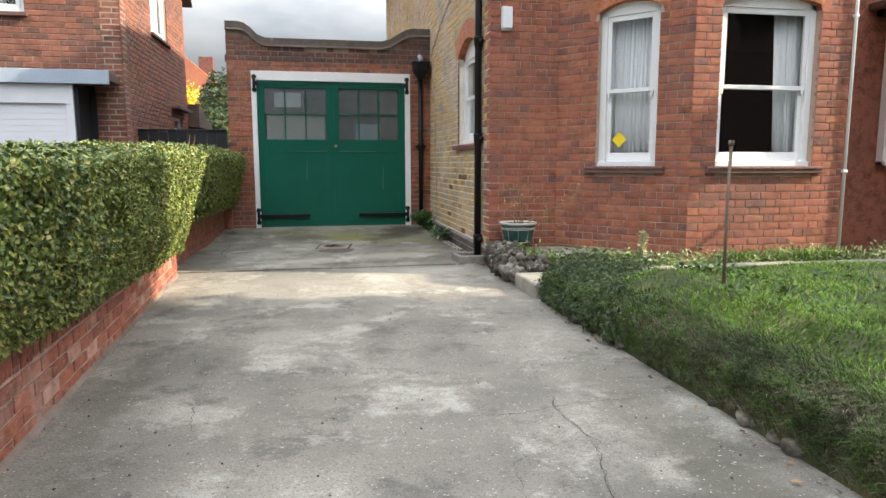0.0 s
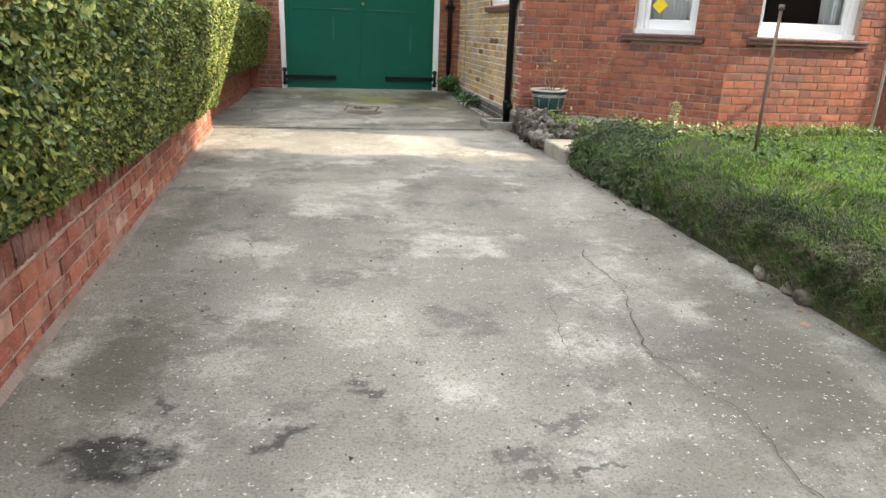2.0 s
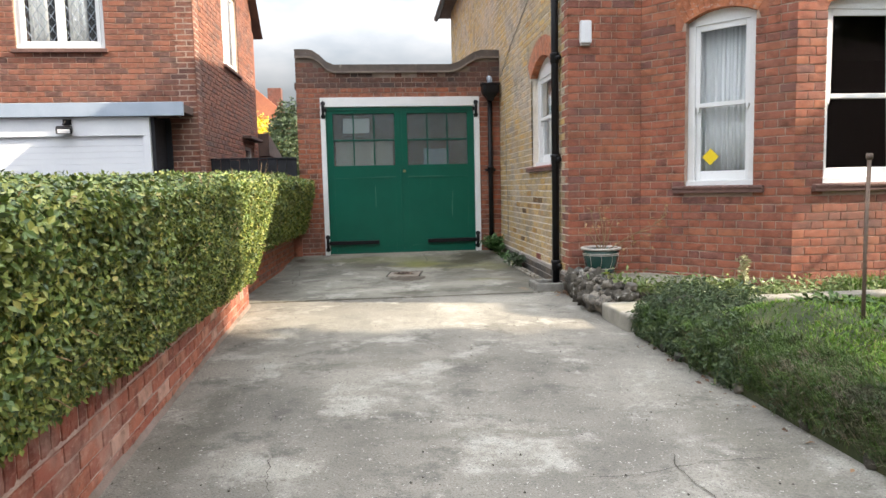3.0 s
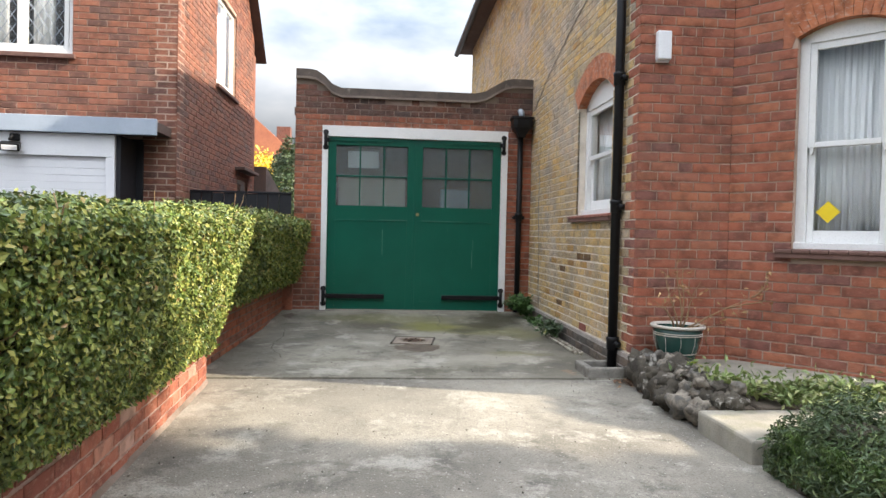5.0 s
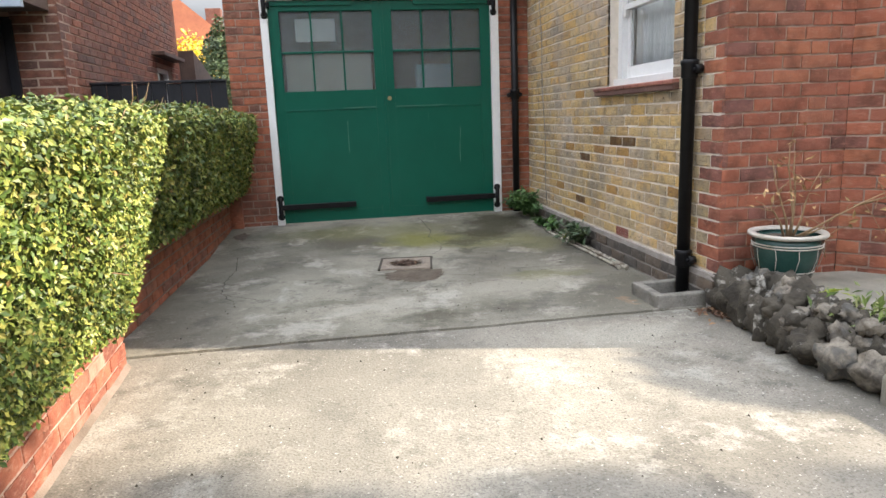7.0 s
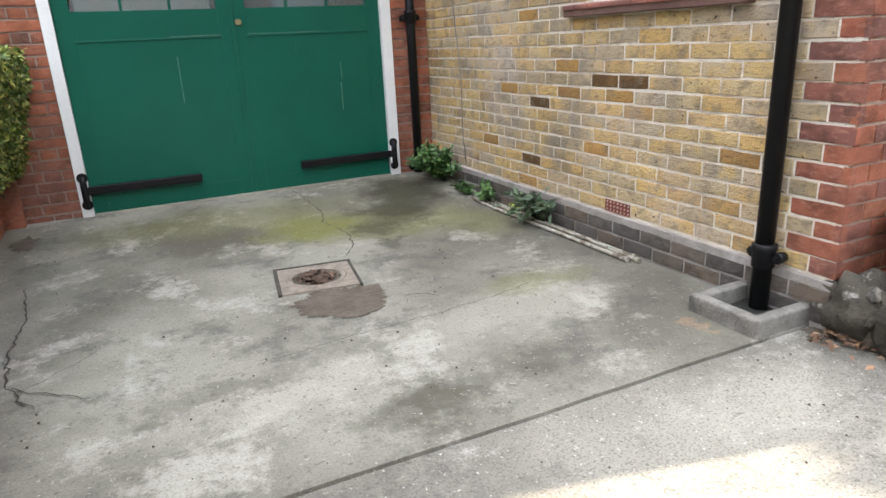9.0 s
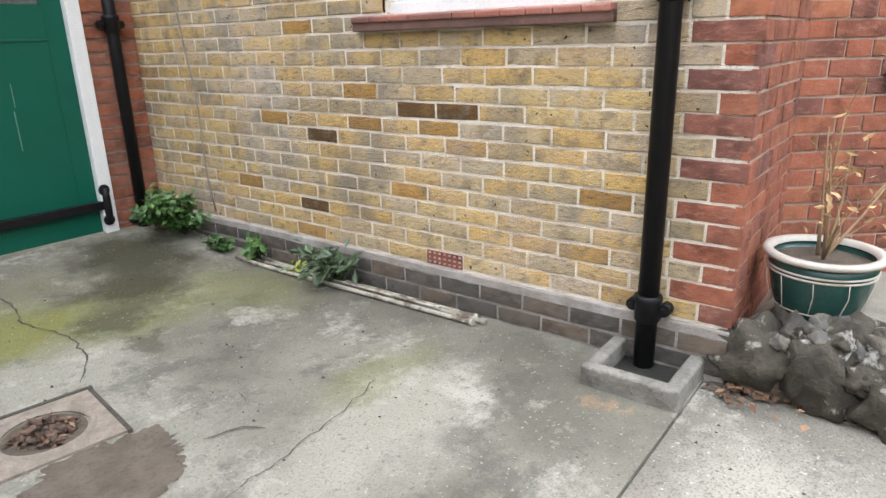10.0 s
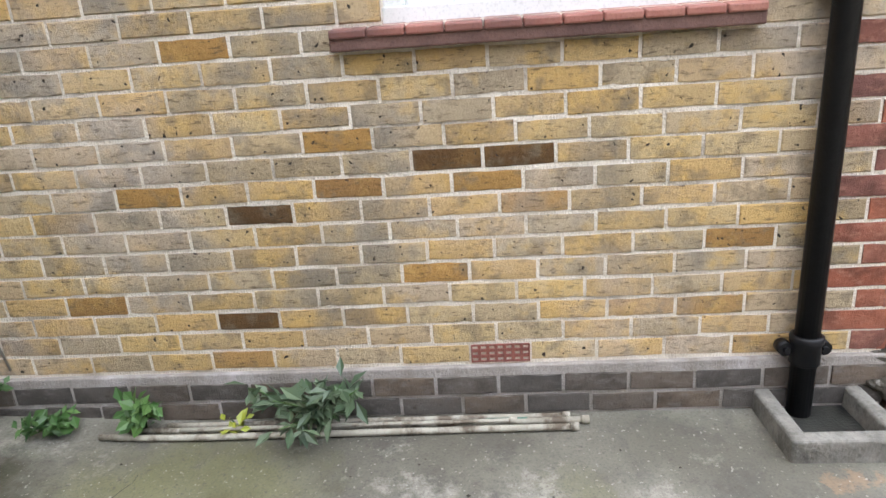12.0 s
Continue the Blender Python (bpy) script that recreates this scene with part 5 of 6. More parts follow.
hedge("box_hedge", 6.62, 10.29, lambda y: -1.41 + 0.05 * (y - 6.6), -0.72, lambda y: 0.36, lambda y: 1.17, 20000, 8000, 0.036, "dark clipped hedge in the shade beside the garage", rng, PRIVET, 0.20)

# ---------- front garden: lawn, bank, edging, bed ----------
def lawn_z(x, y):
    rise = 0.13 + 0.19 * max(0.0, min(1.0, (x - 1.78) / 0.38))
    rise *= max(0.12, min(1.0, (4.75 - y) / 1.2 + 0.12))
    return rise + 0.015 * noise.noise((x * 2, y * 2, 4.0))


verts, faces = [], []
X0, X1, Y0, Y1, NX_, NY_ = 1.76, 9.5, -5.0, 4.80, 110, 120
for j in range(NY_ + 1):
    for i in range(NX_ + 1):
        q = i / NX_
        x, y = X0 + (X1 - X0) * q * q, Y0 + (Y1 - Y0) * j / NY_
        verts.append((x, y, -0.10 if i == 0 else lawn_z(x, y)))
for j in range(NY_):
    for i in range(NX_):
        k = j * (NX_ + 1) + i
        faces.append((k, k + 1, k + NX_ + 2, k + NX_ + 1))
lawn = raw("lawn", verts, faces, surface("lawn_earth", (0.03, 0.04, 0.014), (0.06, 0.07, 0.025), 6.0, 1.0, bump=0.9, fine=50.0, stain=(0.13, 0.11, 0.05), stain_scale=2.0), None)
tagged(lawn, "green lawn on a raised bank beside the drive", "lawn", kind="structure")
rng = random.Random(71)
roots = []
while len(roots) < 95000:
    x, y = 1.9 + 6.0 * rng.random() ** 1.7, 0.6 + 4.2 * rng.random()
    lush = 0.5 + 1.1 * noise.noise((x * 1.6, y * 1.6, 1.0)) + 0.5 * noise.noise((x * 6.0, y * 6.0, 8.0))
    if rng.random() < 0.2 + 0.8 * max(0.0, min(1.0, lush)):
        way = Vector((noise.noise((x * 5, y * 5, 2.0)), noise.noise((x * 5, y * 5, 6.0)), 0)) * 1.4
        roots.append(((x, y, lawn_z(x, y) - 0.006), way))
tagged(blades("grass", roots, 0.034, 0.0055, GRASS, None, rng, 1.0), "bright green uneven lawn grass", "grass", kind="stuff")
spots = []
for k in range(14):
    cx, cy = 2.15 + 0.9 * rng.random(), 2.4 + 1.3 * rng.random()
    for i in range(16):
        spots.append(((cx + rng.gauss(0, 0.04), cy + rng.gauss(0, 0.04), lawn_z(cx, cy) + 0.012 + 0.02 * rng.random()), (rng.gauss(0, 0.5), rng.gauss(0, 0.5), 1)))
tagged(leaves("lawn_weeds", spots, 0.05, BANKLEAF, None, rng, narrow=0.5, droop=0.4), "broad-leaved weeds growing through the lawn", "weeds", kind="stuff")


def bank_tufts(name, count, each, length, material, label, y0, y1, rng, reach):
    """Shaggy tufts rooted over the crest and the face of the bank, hanging outwards."""
    rooted = []
    for k in range(count):
        y, q = y0 + (y1 - y0) * rng.random(), rng.random()
        if q < 0.55:
            x, z = 1.765 + 0.02 * rng.random(), -0.07 + 0.20 * rng.random()
        else:
            x = 1.79 + reach * rng.random()
            z = lawn_z(x, y) - 0.01
        fan = rng.uniform(-0.8, 0.8)
        for i in range(each):
            rooted.append(((x + rng.gauss(0, 0.012), y + rng.gauss(0, 0.018), z + rng.gauss(0, 0.008)), (-0.75 + rng.gauss(0, 0.25), fan + rng.gauss(0, 0.35), -0.35 + rng.gauss(0, 0.2))))
    return tagged(blades(name, rooted, length, 0.0042, material, None, rng, 0.7, label), label, "grass", kind="stuff")


bank_tufts("bank_grass", 640, 26, 0.10, BANKLEAF, "dark green grass tufts hanging over the bank", 1.3, 4.7, rng, 0.16)
bank_tufts("bank_straw", 900, 16, 0.075, STRAW, "dead straw tangled in the bank grass", 0.4, 3.1, rng, 0.12)
bank_tufts("bank_dry_grass", 420, 18, 0.09, DRYGRASS, "dry shaggy grass along the lawn edge", 0.4, 4.2, rng, 0.2)
bush = thing("edging_bush", "low dark evergreen bush spilling onto the drive", "bush")
spots = []
for cx, cy, r, h in ((1.98, 4.45, 0.27, 0.42), (1.95, 4.12, 0.25, 0.38), (1.93, 3.75, 0.24, 0.34), (1.93, 3.4, 0.22, 0.31), (2.25, 4.4, 0.24, 0.36), (1.92, 3.05, 0.19, 0.27), (1.91, 2.72, 0.17, 0.24), (2.22, 4.78, 0.24, 0.36), (2.05, 4.68, 0.2, 0.33), (2.55, 4.72, 0.2, 0.28), (1.84, 4.66, 0.14, 0.28), (1.83, 4.4, 0.14, 0.29), (1.82, 4.1, 0.14, 0.27), (1.82, 3.8, 0.13, 0.25), (1.82, 3.5, 0.13, 0.24)):
    for p, d in clumps((cx, cy, h * 0.45 - 0.09), (r, r * 1.05, h * 0.62), 2600, rng, 0.5):
        if p.z > -0.08:
            spots.append((p, d + Vector((0, 0, 0.4))))
leaves("foliage", spots, 0.036, DARKLEAF, bush, rng, narrow=0.3, droop=0.7)
# shade-coloured bodies fill the inside of the bush
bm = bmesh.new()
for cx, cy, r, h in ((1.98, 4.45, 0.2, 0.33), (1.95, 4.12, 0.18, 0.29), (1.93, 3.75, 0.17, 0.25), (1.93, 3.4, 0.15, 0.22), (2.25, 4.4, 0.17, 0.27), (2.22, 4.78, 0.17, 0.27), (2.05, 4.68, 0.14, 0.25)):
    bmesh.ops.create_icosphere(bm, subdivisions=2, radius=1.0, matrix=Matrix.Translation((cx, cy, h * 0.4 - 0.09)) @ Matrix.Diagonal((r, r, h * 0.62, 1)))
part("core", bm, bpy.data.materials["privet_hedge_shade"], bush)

# stones along the foot of the bank
rng = random.Random(81)


def rock(at, size, material, rng, name="rock", label="", sub=2):
    bm = bmesh.new()
    bmesh.ops.create_icosphere(bm, subdivisions=sub, radius=1.0)
    seed = Vector((rng.random() * 40, rng.random() * 40, rng.random() * 40))
    for v in bm.verts:
        d = v.co.normalized()
        v.co = d * (1 + 0.45 * noise.noise(d * 1.4 + seed) + 0.42 * noise.noise(d * 3.3 + seed) + 0.26 * noise.noise(d * 7.0 + seed))
    m = pose(*at, rng.uniform(-30, 30), rng.uniform(-30, 30), rng.uniform(0, 360)) @ Matrix.Diagonal((*size, 1))
    bmesh.ops.transform(bm, matrix=m, verts=bm.verts)
    for f in bm.faces:
        f.smooth = True
    return tagged(part(name, bm, material), label or "rough grey stone", "rock")


FLINT = surface("pale_flint", (0.06, 0.05, 0.038), (0.27, 0.235, 0.185), 16.0, 0.75, bump=0.7, fine=45.0, stain=(0.09, 0.085, 0.075), stain_scale=7.0, stain_lo=0.5, stain_hi=0.6)
DARKSTONE = surface("mossy_dark_stone", (0.032, 0.027, 0.02), (0.08, 0.068, 0.05), 8.0, 0.95, bump=0.9, fine=45.0, stain=(0.34, 0.32, 0.28), stain_scale=9.0, stain_lo=0.58, stain_hi=0.66)
for k in range(12):
    y = 1.2 + 3.3 * rng.random()
    r = rng.uniform(0.018, 0.038)
    ob = rock((1.76 + rng.uniform(-0.01, 0.03), y, -0.08 + r * 0.5), (r * 1.2, r * 1.4, r), rng.choice((FLINT, DARKSTONE)), rng, "stone", "small stone at the foot of the grassy bank")
    ob["group"] = "stones under the bank"

# concrete edging step and strip
step = boxed((1.735, 4.86, -0.12), (2.42, 5.425, 0.034), 0.018)
tagged(part("edging_step", step, KERB), "worn concrete step slab beside the drive", "step", kind="structure")
for k in range(7):
    x = 2.43 + k * 0.95
    ob = part("edging_stone", boxed((x, 4.98, -0.12), (x + 0.93, 5.14, 0.10 + 0.004 * math.sin(k * 2)), 0.012), KERB)
    tagged(ob, "pale concrete edging block between lawn and bed", "edging", "lawn edging blocks")
tagged(part("flower_bed", boxed((2.43, 5.145, -0.13), (9.0, 5.60, 0.03)), SOIL), "dark soil bed under the bay window", "soil", kind="structure")
tagged(part("lawn_end", boxed((2.42, 4.70, -0.13), (9.0, 4.978, 0.04)), SOIL), "earth strip at the end of the lawn", "soil", kind="structure")
bm = bmesh.new()
outline = [(1.90, 5.90), (2.70, 5.82), (3.29, 5.85), (2.60, 6.60), (1.90, 6.672)]
a = [bm.verts.new((x, y, -0.12)) for x, y in outline]
b = [bm.verts.new((x, y, 0.10)) for x, y in outline]
bm.faces.new(b)
for i in range(5):
    bm.faces.new((a[i], a[(i + 1) % 5], b[(i + 1) % 5], b[i]))
tagged(part("path_house", bm, KERB), "grey concrete path along the house front", "path", kind="structure")

tagged(part("rockery_bed", boxed((2.125, 5.43, -0.12), (3.42, 5.84, 0.045), 0.012), SOIL), "dark soil bed between rockery and path", "soil", kind="structure")

rng = random.Random(83)
spots, roots = [], []
for k in range(150):
    x, y = 2.2 + 4.6 * rng.random(), 5.16 + 0.36 * rng.random()
    if 1.9 < x < 2.9:
        y = 5.32 + 0.46 * rng.random()
    for i in range(34):
        spots.append(((x + rng.gauss(0, 0.05), y + rng.gauss(0, 0.05), 0.06 + abs(rng.gauss(0, 0.055))), (rng.gauss(0, 0.4), -0.4, 1)))
ob = leaves("bed_plants", spots, 0.05, BEDLEAF, None, rng, narrow=0.35)
tagged(ob, "low grey-green plants in the flower bed", "plants", kind="stuff")
for cx, cy in ((2.15, 5.62), (2.35, 5.5), (2.6, 5.45), (1.98, 5.78), (2.85, 5.38)):
    pl = thing("bed_plant", "leafy light green plant at the rockery edge", "plant", (cx, cy, 0.06), "rockery plants")
    sp = [((rng.gauss(0, 0.07), rng.gauss(0, 0.07), 0.02 + abs(rng.gauss(0, 0.06))), (rng.gauss(0, 0.5), rng.gauss(0, 0.5), 0.8)) for i in range(230)]
    leaves("leaves", sp, 0.055, BEDLEAF, pl, rng, narrow=0.42)
roots = [(4.55 + rng.gauss(0, 0.28), 5.32 + rng.gauss(0, 0.06), 0.03) for k in range(900)] + [(3.9 + rng.gauss(0, 0.1), 5.32 + rng.gauss(0, 0.05), 0.03) for k in range(300)]
tagged(blades("bulb_leaves", roots, 0.17, 0.010, GRASS, None, rng, 0.7), "strap-leaved green clumps in the bed", "plants", kind="stuff")
mull = thing("tall_stem", "tall pale flower spike in the bed", "plant", (2.92, 5.35, 0.05))
bm = bmesh.new()
tube(bm, [(0, 0, 0), (0.01, 0, 0.15), (0.0, 0.01, 0.33)], [0.008, 0.006, 0.004], 6)
part("stem", bm, TWIG, mull)
leaves("flowers", [((rng.gauss(0, 0.018), rng.gauss(0, 0.018), 0.14 + 0.2 * rng.random()), (rng.gauss(0, 1), rng.gauss(0, 1), 0.5)) for i in range(260)], 0.03, leaf_material("pale_flower", [(0.0, (0.5, 0.45, 0.25)), (1.0, (0.3, 0.3, 0.15))]), mull, rng)
leaves("leaves", [((rng.gauss(0, 0.04), rng.gauss(0, 0.04), 0.02 + 0.08 * rng.random()), (rng.gauss(0, 1), rng.gauss(0, 1), 0.5)) for i in range(60)], 0.07, GREYLEAF, mull, rng, narrow=0.35)

pole = thing("metal_pole", "thin rusty metal pole standing in the lawn", "pole", (2.27, 3.19, 0.25))
bm = bmesh.new()
tube(bm, [(0.006, 0, -0.1), (0, 0, 0.4), (0.004, 0.0, 0.85)], 0.0095, 10)
part("shaft", bm, RUST, pole)
bm = bmesh.new()
tube(bm, [(0.004, 0, 0.845), (0.004, 0, 0.852), (0.004, 0, 0.875)], [0.012, 0.017, 0.015], 10)
part("cap", bm, RUST, pole)

# ---------- rockery at the house corner ----------
rng = random.Random(91)
ROCKS = [(1.90, 6.58, 0.02, 0.15, 0.10, 0.13), (1.86, 6.40, 0.02, 0.12, 0.13, 0.15), (1.99, 6.34, 0.08, 0.12, 0.11, 0.12), (1.83, 6.20, 0.00, 0.11, 0.11, 0.14), (1.96, 6.14, 0.07, 0.11, 0.10, 0.12), (1.80, 6.02, 0.00, 0.10, 0.10, 0.13), (1.93, 5.95, 0.05, 0.11, 0.10, 0.11), (1.78, 5.83, -0.01, 0.09, 0.10, 0.11), (1.90, 5.77, 0.04, 0.10, 0.10, 0.10), (1.77, 5.66, -0.01, 0.08, 0.09, 0.09), (1.88, 5.60, 0.03, 0.10, 0.09, 0.09), (1.79, 5.52, -0.01, 0.07, 0.07, 0.08), (2.02, 6.48, 0.09, 0.11, 0.10, 0.10), (2.0, 5.75, 0.06, 0.09, 0.09, 0.08), (2.02, 5.58, 0.05, 0.09, 0.08, 0.07)]
for k, (x, y, z, a, b, c) in enumerate(ROCKS):
    ob = rock((x, y, z), (a, b, c), DARKSTONE if k in (0, 1, 3, 5) else rng.choice((FLINT, DARKSTONE, DARKSTONE)), rng, "rock", "knobbly flint rock in the rockery edge" if k > 1 else "dark mossy rock against the house corner", 3)
    ob["group"] = "rockery rocks"
for k in range(70):
    x, y = 1.76 + 0.26 * rng.random(), 5.45 + 1.1 * rng.random()
    r = rng.uniform(0.025, 0.055)
    ob = rock((x, y, 0.06 + 0.1 * rng.random() - (0.06 if x < 1.82 else 0)), (r, r * 1.2, r), rng.choice((FLINT, FLINT, DARKSTONE)), rng, "rock", "small pale flint in the rockery edge", 3)
    ob["group"] = "rockery rocks"
tagged(part("rockery_soil", boxed((1.80, 5.44, -0.12), (2.12, 6.66, 0.04), 0.03), SOIL), "dark soil between the rockery stones", "soil", kind="structure")

# plant pot with a dried shrub
POT = surface("green_glazed_pot", (0.012, 0.05, 0.042), (0.02, 0.07, 0.058), 9.0, 0.25, bump=0.05)
RIM = surface("pale_glaze", (0.48, 0.44, 0.38), (0.56, 0.52, 0.46), 12.0, 0.5, bump=0.15, stain=(0.3, 0.25, 0.17), stain_scale=6.0)
pot = thing("plant_pot", "dark green glazed pot holding a dried-up shrub", "plant pot", (2.09, 6.46, 0.135))
bm = bmesh.new()
lathe(bm, [(0.0, 0.0), (0.115, 0.0), (0.125, 0.01), (0.150, 0.09), (0.170, 0.18), (0.176, 0.235), (0.166, 0.235), (0.150, 0.12), (0.12, 0.05), (0, 0.05)], 36)
part("body", bm, POT, pot)
bm = bmesh.new()
lathe(bm, [(0.172, 0.228), (0.190, 0.232), (0.197, 0.243), (0.192, 0.254), (0.165, 0.252), (0.160, 0.236)], 36)
part("rim", bm, RIM, pot, "pale glazed rim")
for z, r in ((0.196, 0.1745), (0.182, 0.1725), (0.05, 0.1375)):
    bm = bmesh.new()
    lathe(bm, [(r - 0.002, z - 0.004), (r + 0.0025, z - 0.002), (r + 0.0025, z + 0.002), (r - 0.002, z + 0.004)], 36)
    part("painted_line", bm, RIM, pot)
for k in range(10):
    a = 2 * math.pi * k / 10
    bm = bmesh.new()
    tube(bm, [(math.cos(a + w) * r, math.sin(a + w) * r, z) for w, r, z in ((0, 0.1755, 0.178), (0.03, 0.171, 0.13), (0.0, 0.160, 0.09), (-0.03, 0.149, 0.055))], 0.0016, 5)
    part("painted_stroke", bm, RIM, pot)
bm = bmesh.new()
lathe(bm, [(0, 0.225), (0.08, 0.222), (0.162, 0.212)], 24)
part("earth", bm, SOIL, pot)
shrub = thing("dried_shrub", "bare brown shrub stems with withered leaves", "shrub", (2.09, 6.46, 0.35))
spots = []
STEMS = [((0, 0, 0), (-0.05, 0, 0.2), (-0.10, 0.02, 0.42)), ((0.02, 0, 0), (0.02, 0.02, 0.24), (-0.02, 0.0, 0.50)), ((0.03, 0, 0), (0.08, -0.02, 0.2), (0.16, -0.02, 0.36)), ((0.04, 0, 0), (0.22, -0.08, 0.12), (0.48, -0.16, 0.26)), ((0.48, -0.16, 0.26), (0.55, -0.18, 0.33), (0.58, -0.2, 0.40)), ((-0.02, 0, 0), (-0.12, -0.04, 0.16), (-0.2, -0.05, 0.18)), ((0.02, 0.02, 0), (0.06, 0.04, 0.25), (0.05, 0.05, 0.46)), ((0.3, -0.1, 0.17), (0.42, -0.12, 0.2), (0.62, -0.18, 0.24)), ((0.05, 0, 0.0), (0.2, -0.02, 0.05), (0.22, -0.02, -0.12))]
for st in STEMS:
    a, b, c = (Vector(p) for p in st)
    bm = bmesh.new()
    tube(bm, [a, (a + b) / 2 + Vector((0.012, 0, 0)), b, (b + c) / 2 - Vector((0.01, 0, 0)), c], [0.007, 0.006, 0.0045, 0.0035, 0.002], 6)
    for k in range(4):
        q = b.lerp(c, rng.random())
        e = q + Vector((rng.gauss(0, 0.05), rng.gauss(0, 0.04), rng.gauss(0.05, 0.05)))
        tube(bm, [q, (q + e) / 2 + Vector((0, 0, 0.01)), e], 0.0018, 4, False)
        for i in range(2):
            spots.append((e + Vector((rng.gauss(0, 0.02), rng.gauss(0, 0.02), rng.gauss(0, 0.02))), (rng.gauss(0, 1), -0.5, rng.gauss(0, 1))))
    part("stem", bm, TWIG, shrub)
leaves("leaves", spots, 0.045, leaf_material("withered_leaf", [(0.0, (0.42, 0.26, 0.11)), (1.0, (0.55, 0.36, 0.18))], 0.8), shrub, rng, narrow=0.4)

# ---------- pipes, gully, and what lies along the wall ----------
def downpipe(name, x, y, z0, z1, r, collars, out, label):
    """A cast-iron pipe with socketed joints and pairs of ears against the wall; out is the way towards the wall."""
    p = thing(name, label, "downpipe", (x, y, z0))
    bm = bmesh.new()
    tube(bm, [(0, 0, 0), (0, 0, z1 - z0)], r, 20)
    part("pipe", bm, BLACK_IRON, p)
    o = Vector(out)
    side = Vector((-o.y, o.x, 0))
    for z in collars:
        h = z - z0
        bm = bmesh.new()
        tube(bm, [(0, 0, h - 0.05), (0, 0, h - 0.045), (0, 0, h + 0.02), (0, 0, h + 0.03), (0, 0, h + 0.05), (0, 0, h + 0.055)], [r + 0.002, r + 0.008, r + 0.008, r + 0.013, r + 0.013, r + 0.004], 20)
        sock = part("collar", bm, BLACK_IRON, p)
        for s in (-1, 1):
            bm = bmesh.new()
            c = side * s * (r + 0.022)
            tube(bm, [c + Vector((0, 0, h)) + o * 0.0, c + Vector((0, 0, h)) + o * (r + 0.004)], 0.024, 12)
            tube(bm, [c + Vector((0, 0, h)) - o * 0.012, c + Vector((0, 0, h))], 0.010, 8)
            part("ear", bm, BLACK_IRON, sock)
    return p


downpipe("downpipe", 1.776, 6.962, -0.10, 5.17, 0.038, (0.16, 1.27, 2.30, 3.4), (1, 0, 0), "black cast-iron downpipe at the house corner")
gp = downpipe("downpipe", 1.668, GY - 0.048, -0.03, 2.34, 0.036, (0.06, 1.26), (0, 1, 0), "black cast-iron downpipe beside the garage door")
hop = thing("hopper_head", "black iron rainwater hopper head on the garage", "hopper", (1.668, GY - 0.10, 2.30))
bm = bmesh.new()
rings = []
for hw, d, z in ((0.042, 0.04, 0.0), (0.06, 0.055, 0.05), (0.115, 0.085, 0.12), (0.125, 0.09, 0.16), (0.125, 0.09, 0.23), (0.14, 0.098, 0.235), (0.14, 0.098, 0.26), (0.118, 0.08, 0.26), (0.11, 0.07, 0.14)):
    rings.append([bm.verts.new((x, y, z)) for x, y in ((-hw, -d), (-hw * 0.6, -d * 1.15), (hw * 0.6, -d * 1.15), (hw, -d), (hw, d), (-hw, d))])
for r0, r1 in zip(rings, rings[1:]):
    for i in range(6):
        bm.faces.new((r0[i], r0[(i + 1) % 6], r1[(i + 1) % 6], r1[i]))
bm.faces.new(rings[-1])
part("bowl", bm, BLACK_IRON, hop)
bm = bmesh.new()
tube(bm, [(0.0, 0.10, 0.36), (0.0, 0.04, 0.34), (0.0, 0.0, 0.26)], 0.04, 12)
part("outlet", bm, LEAD, hop, "grey lead outlet")

GULLYSTONE = surface("damp_gully_concrete", (0.15, 0.14, 0.12), (0.24, 0.225, 0.195), 14.0, 0.9, bump=0.7, fine=60.0, stain=(0.09, 0.085, 0.07), stain_scale=6.0)
gully = thing("gully_surround", "raised concrete gully surround under the downpipe", "gully", (1.51, 6.75, -0.085))
plan = [(0, 0), (0.32, 0), (0.32, 0.055), (0.055, 0.055), (0.055, 0.295), (0.32, 0.295), (0.32, 0.35), (0, 0.35)]
bm = prism(bmesh.new(), plan, -0.02, 0.085, Matrix(((1, 0, 0, 0), (0, 0, 1, 0), (0, 1, 0, 0), (0, 0, 0, 1))))
bmesh.ops.bevel(bm, geom=bm.edges[:], offset=0.012, segments=3, profile=0.5, affect="EDGES")
part("kerb", bm, GULLYSTONE, gully)
part("basin", boxed((0.05, 0.05, -0.02), (0.318, 0.30, 0.012), 0.004), surface("wet_dark_basin", (0.02, 0.02, 0.018), (0.04, 0.04, 0.035), 9.0, 0.3), gully, "dark wet basin")

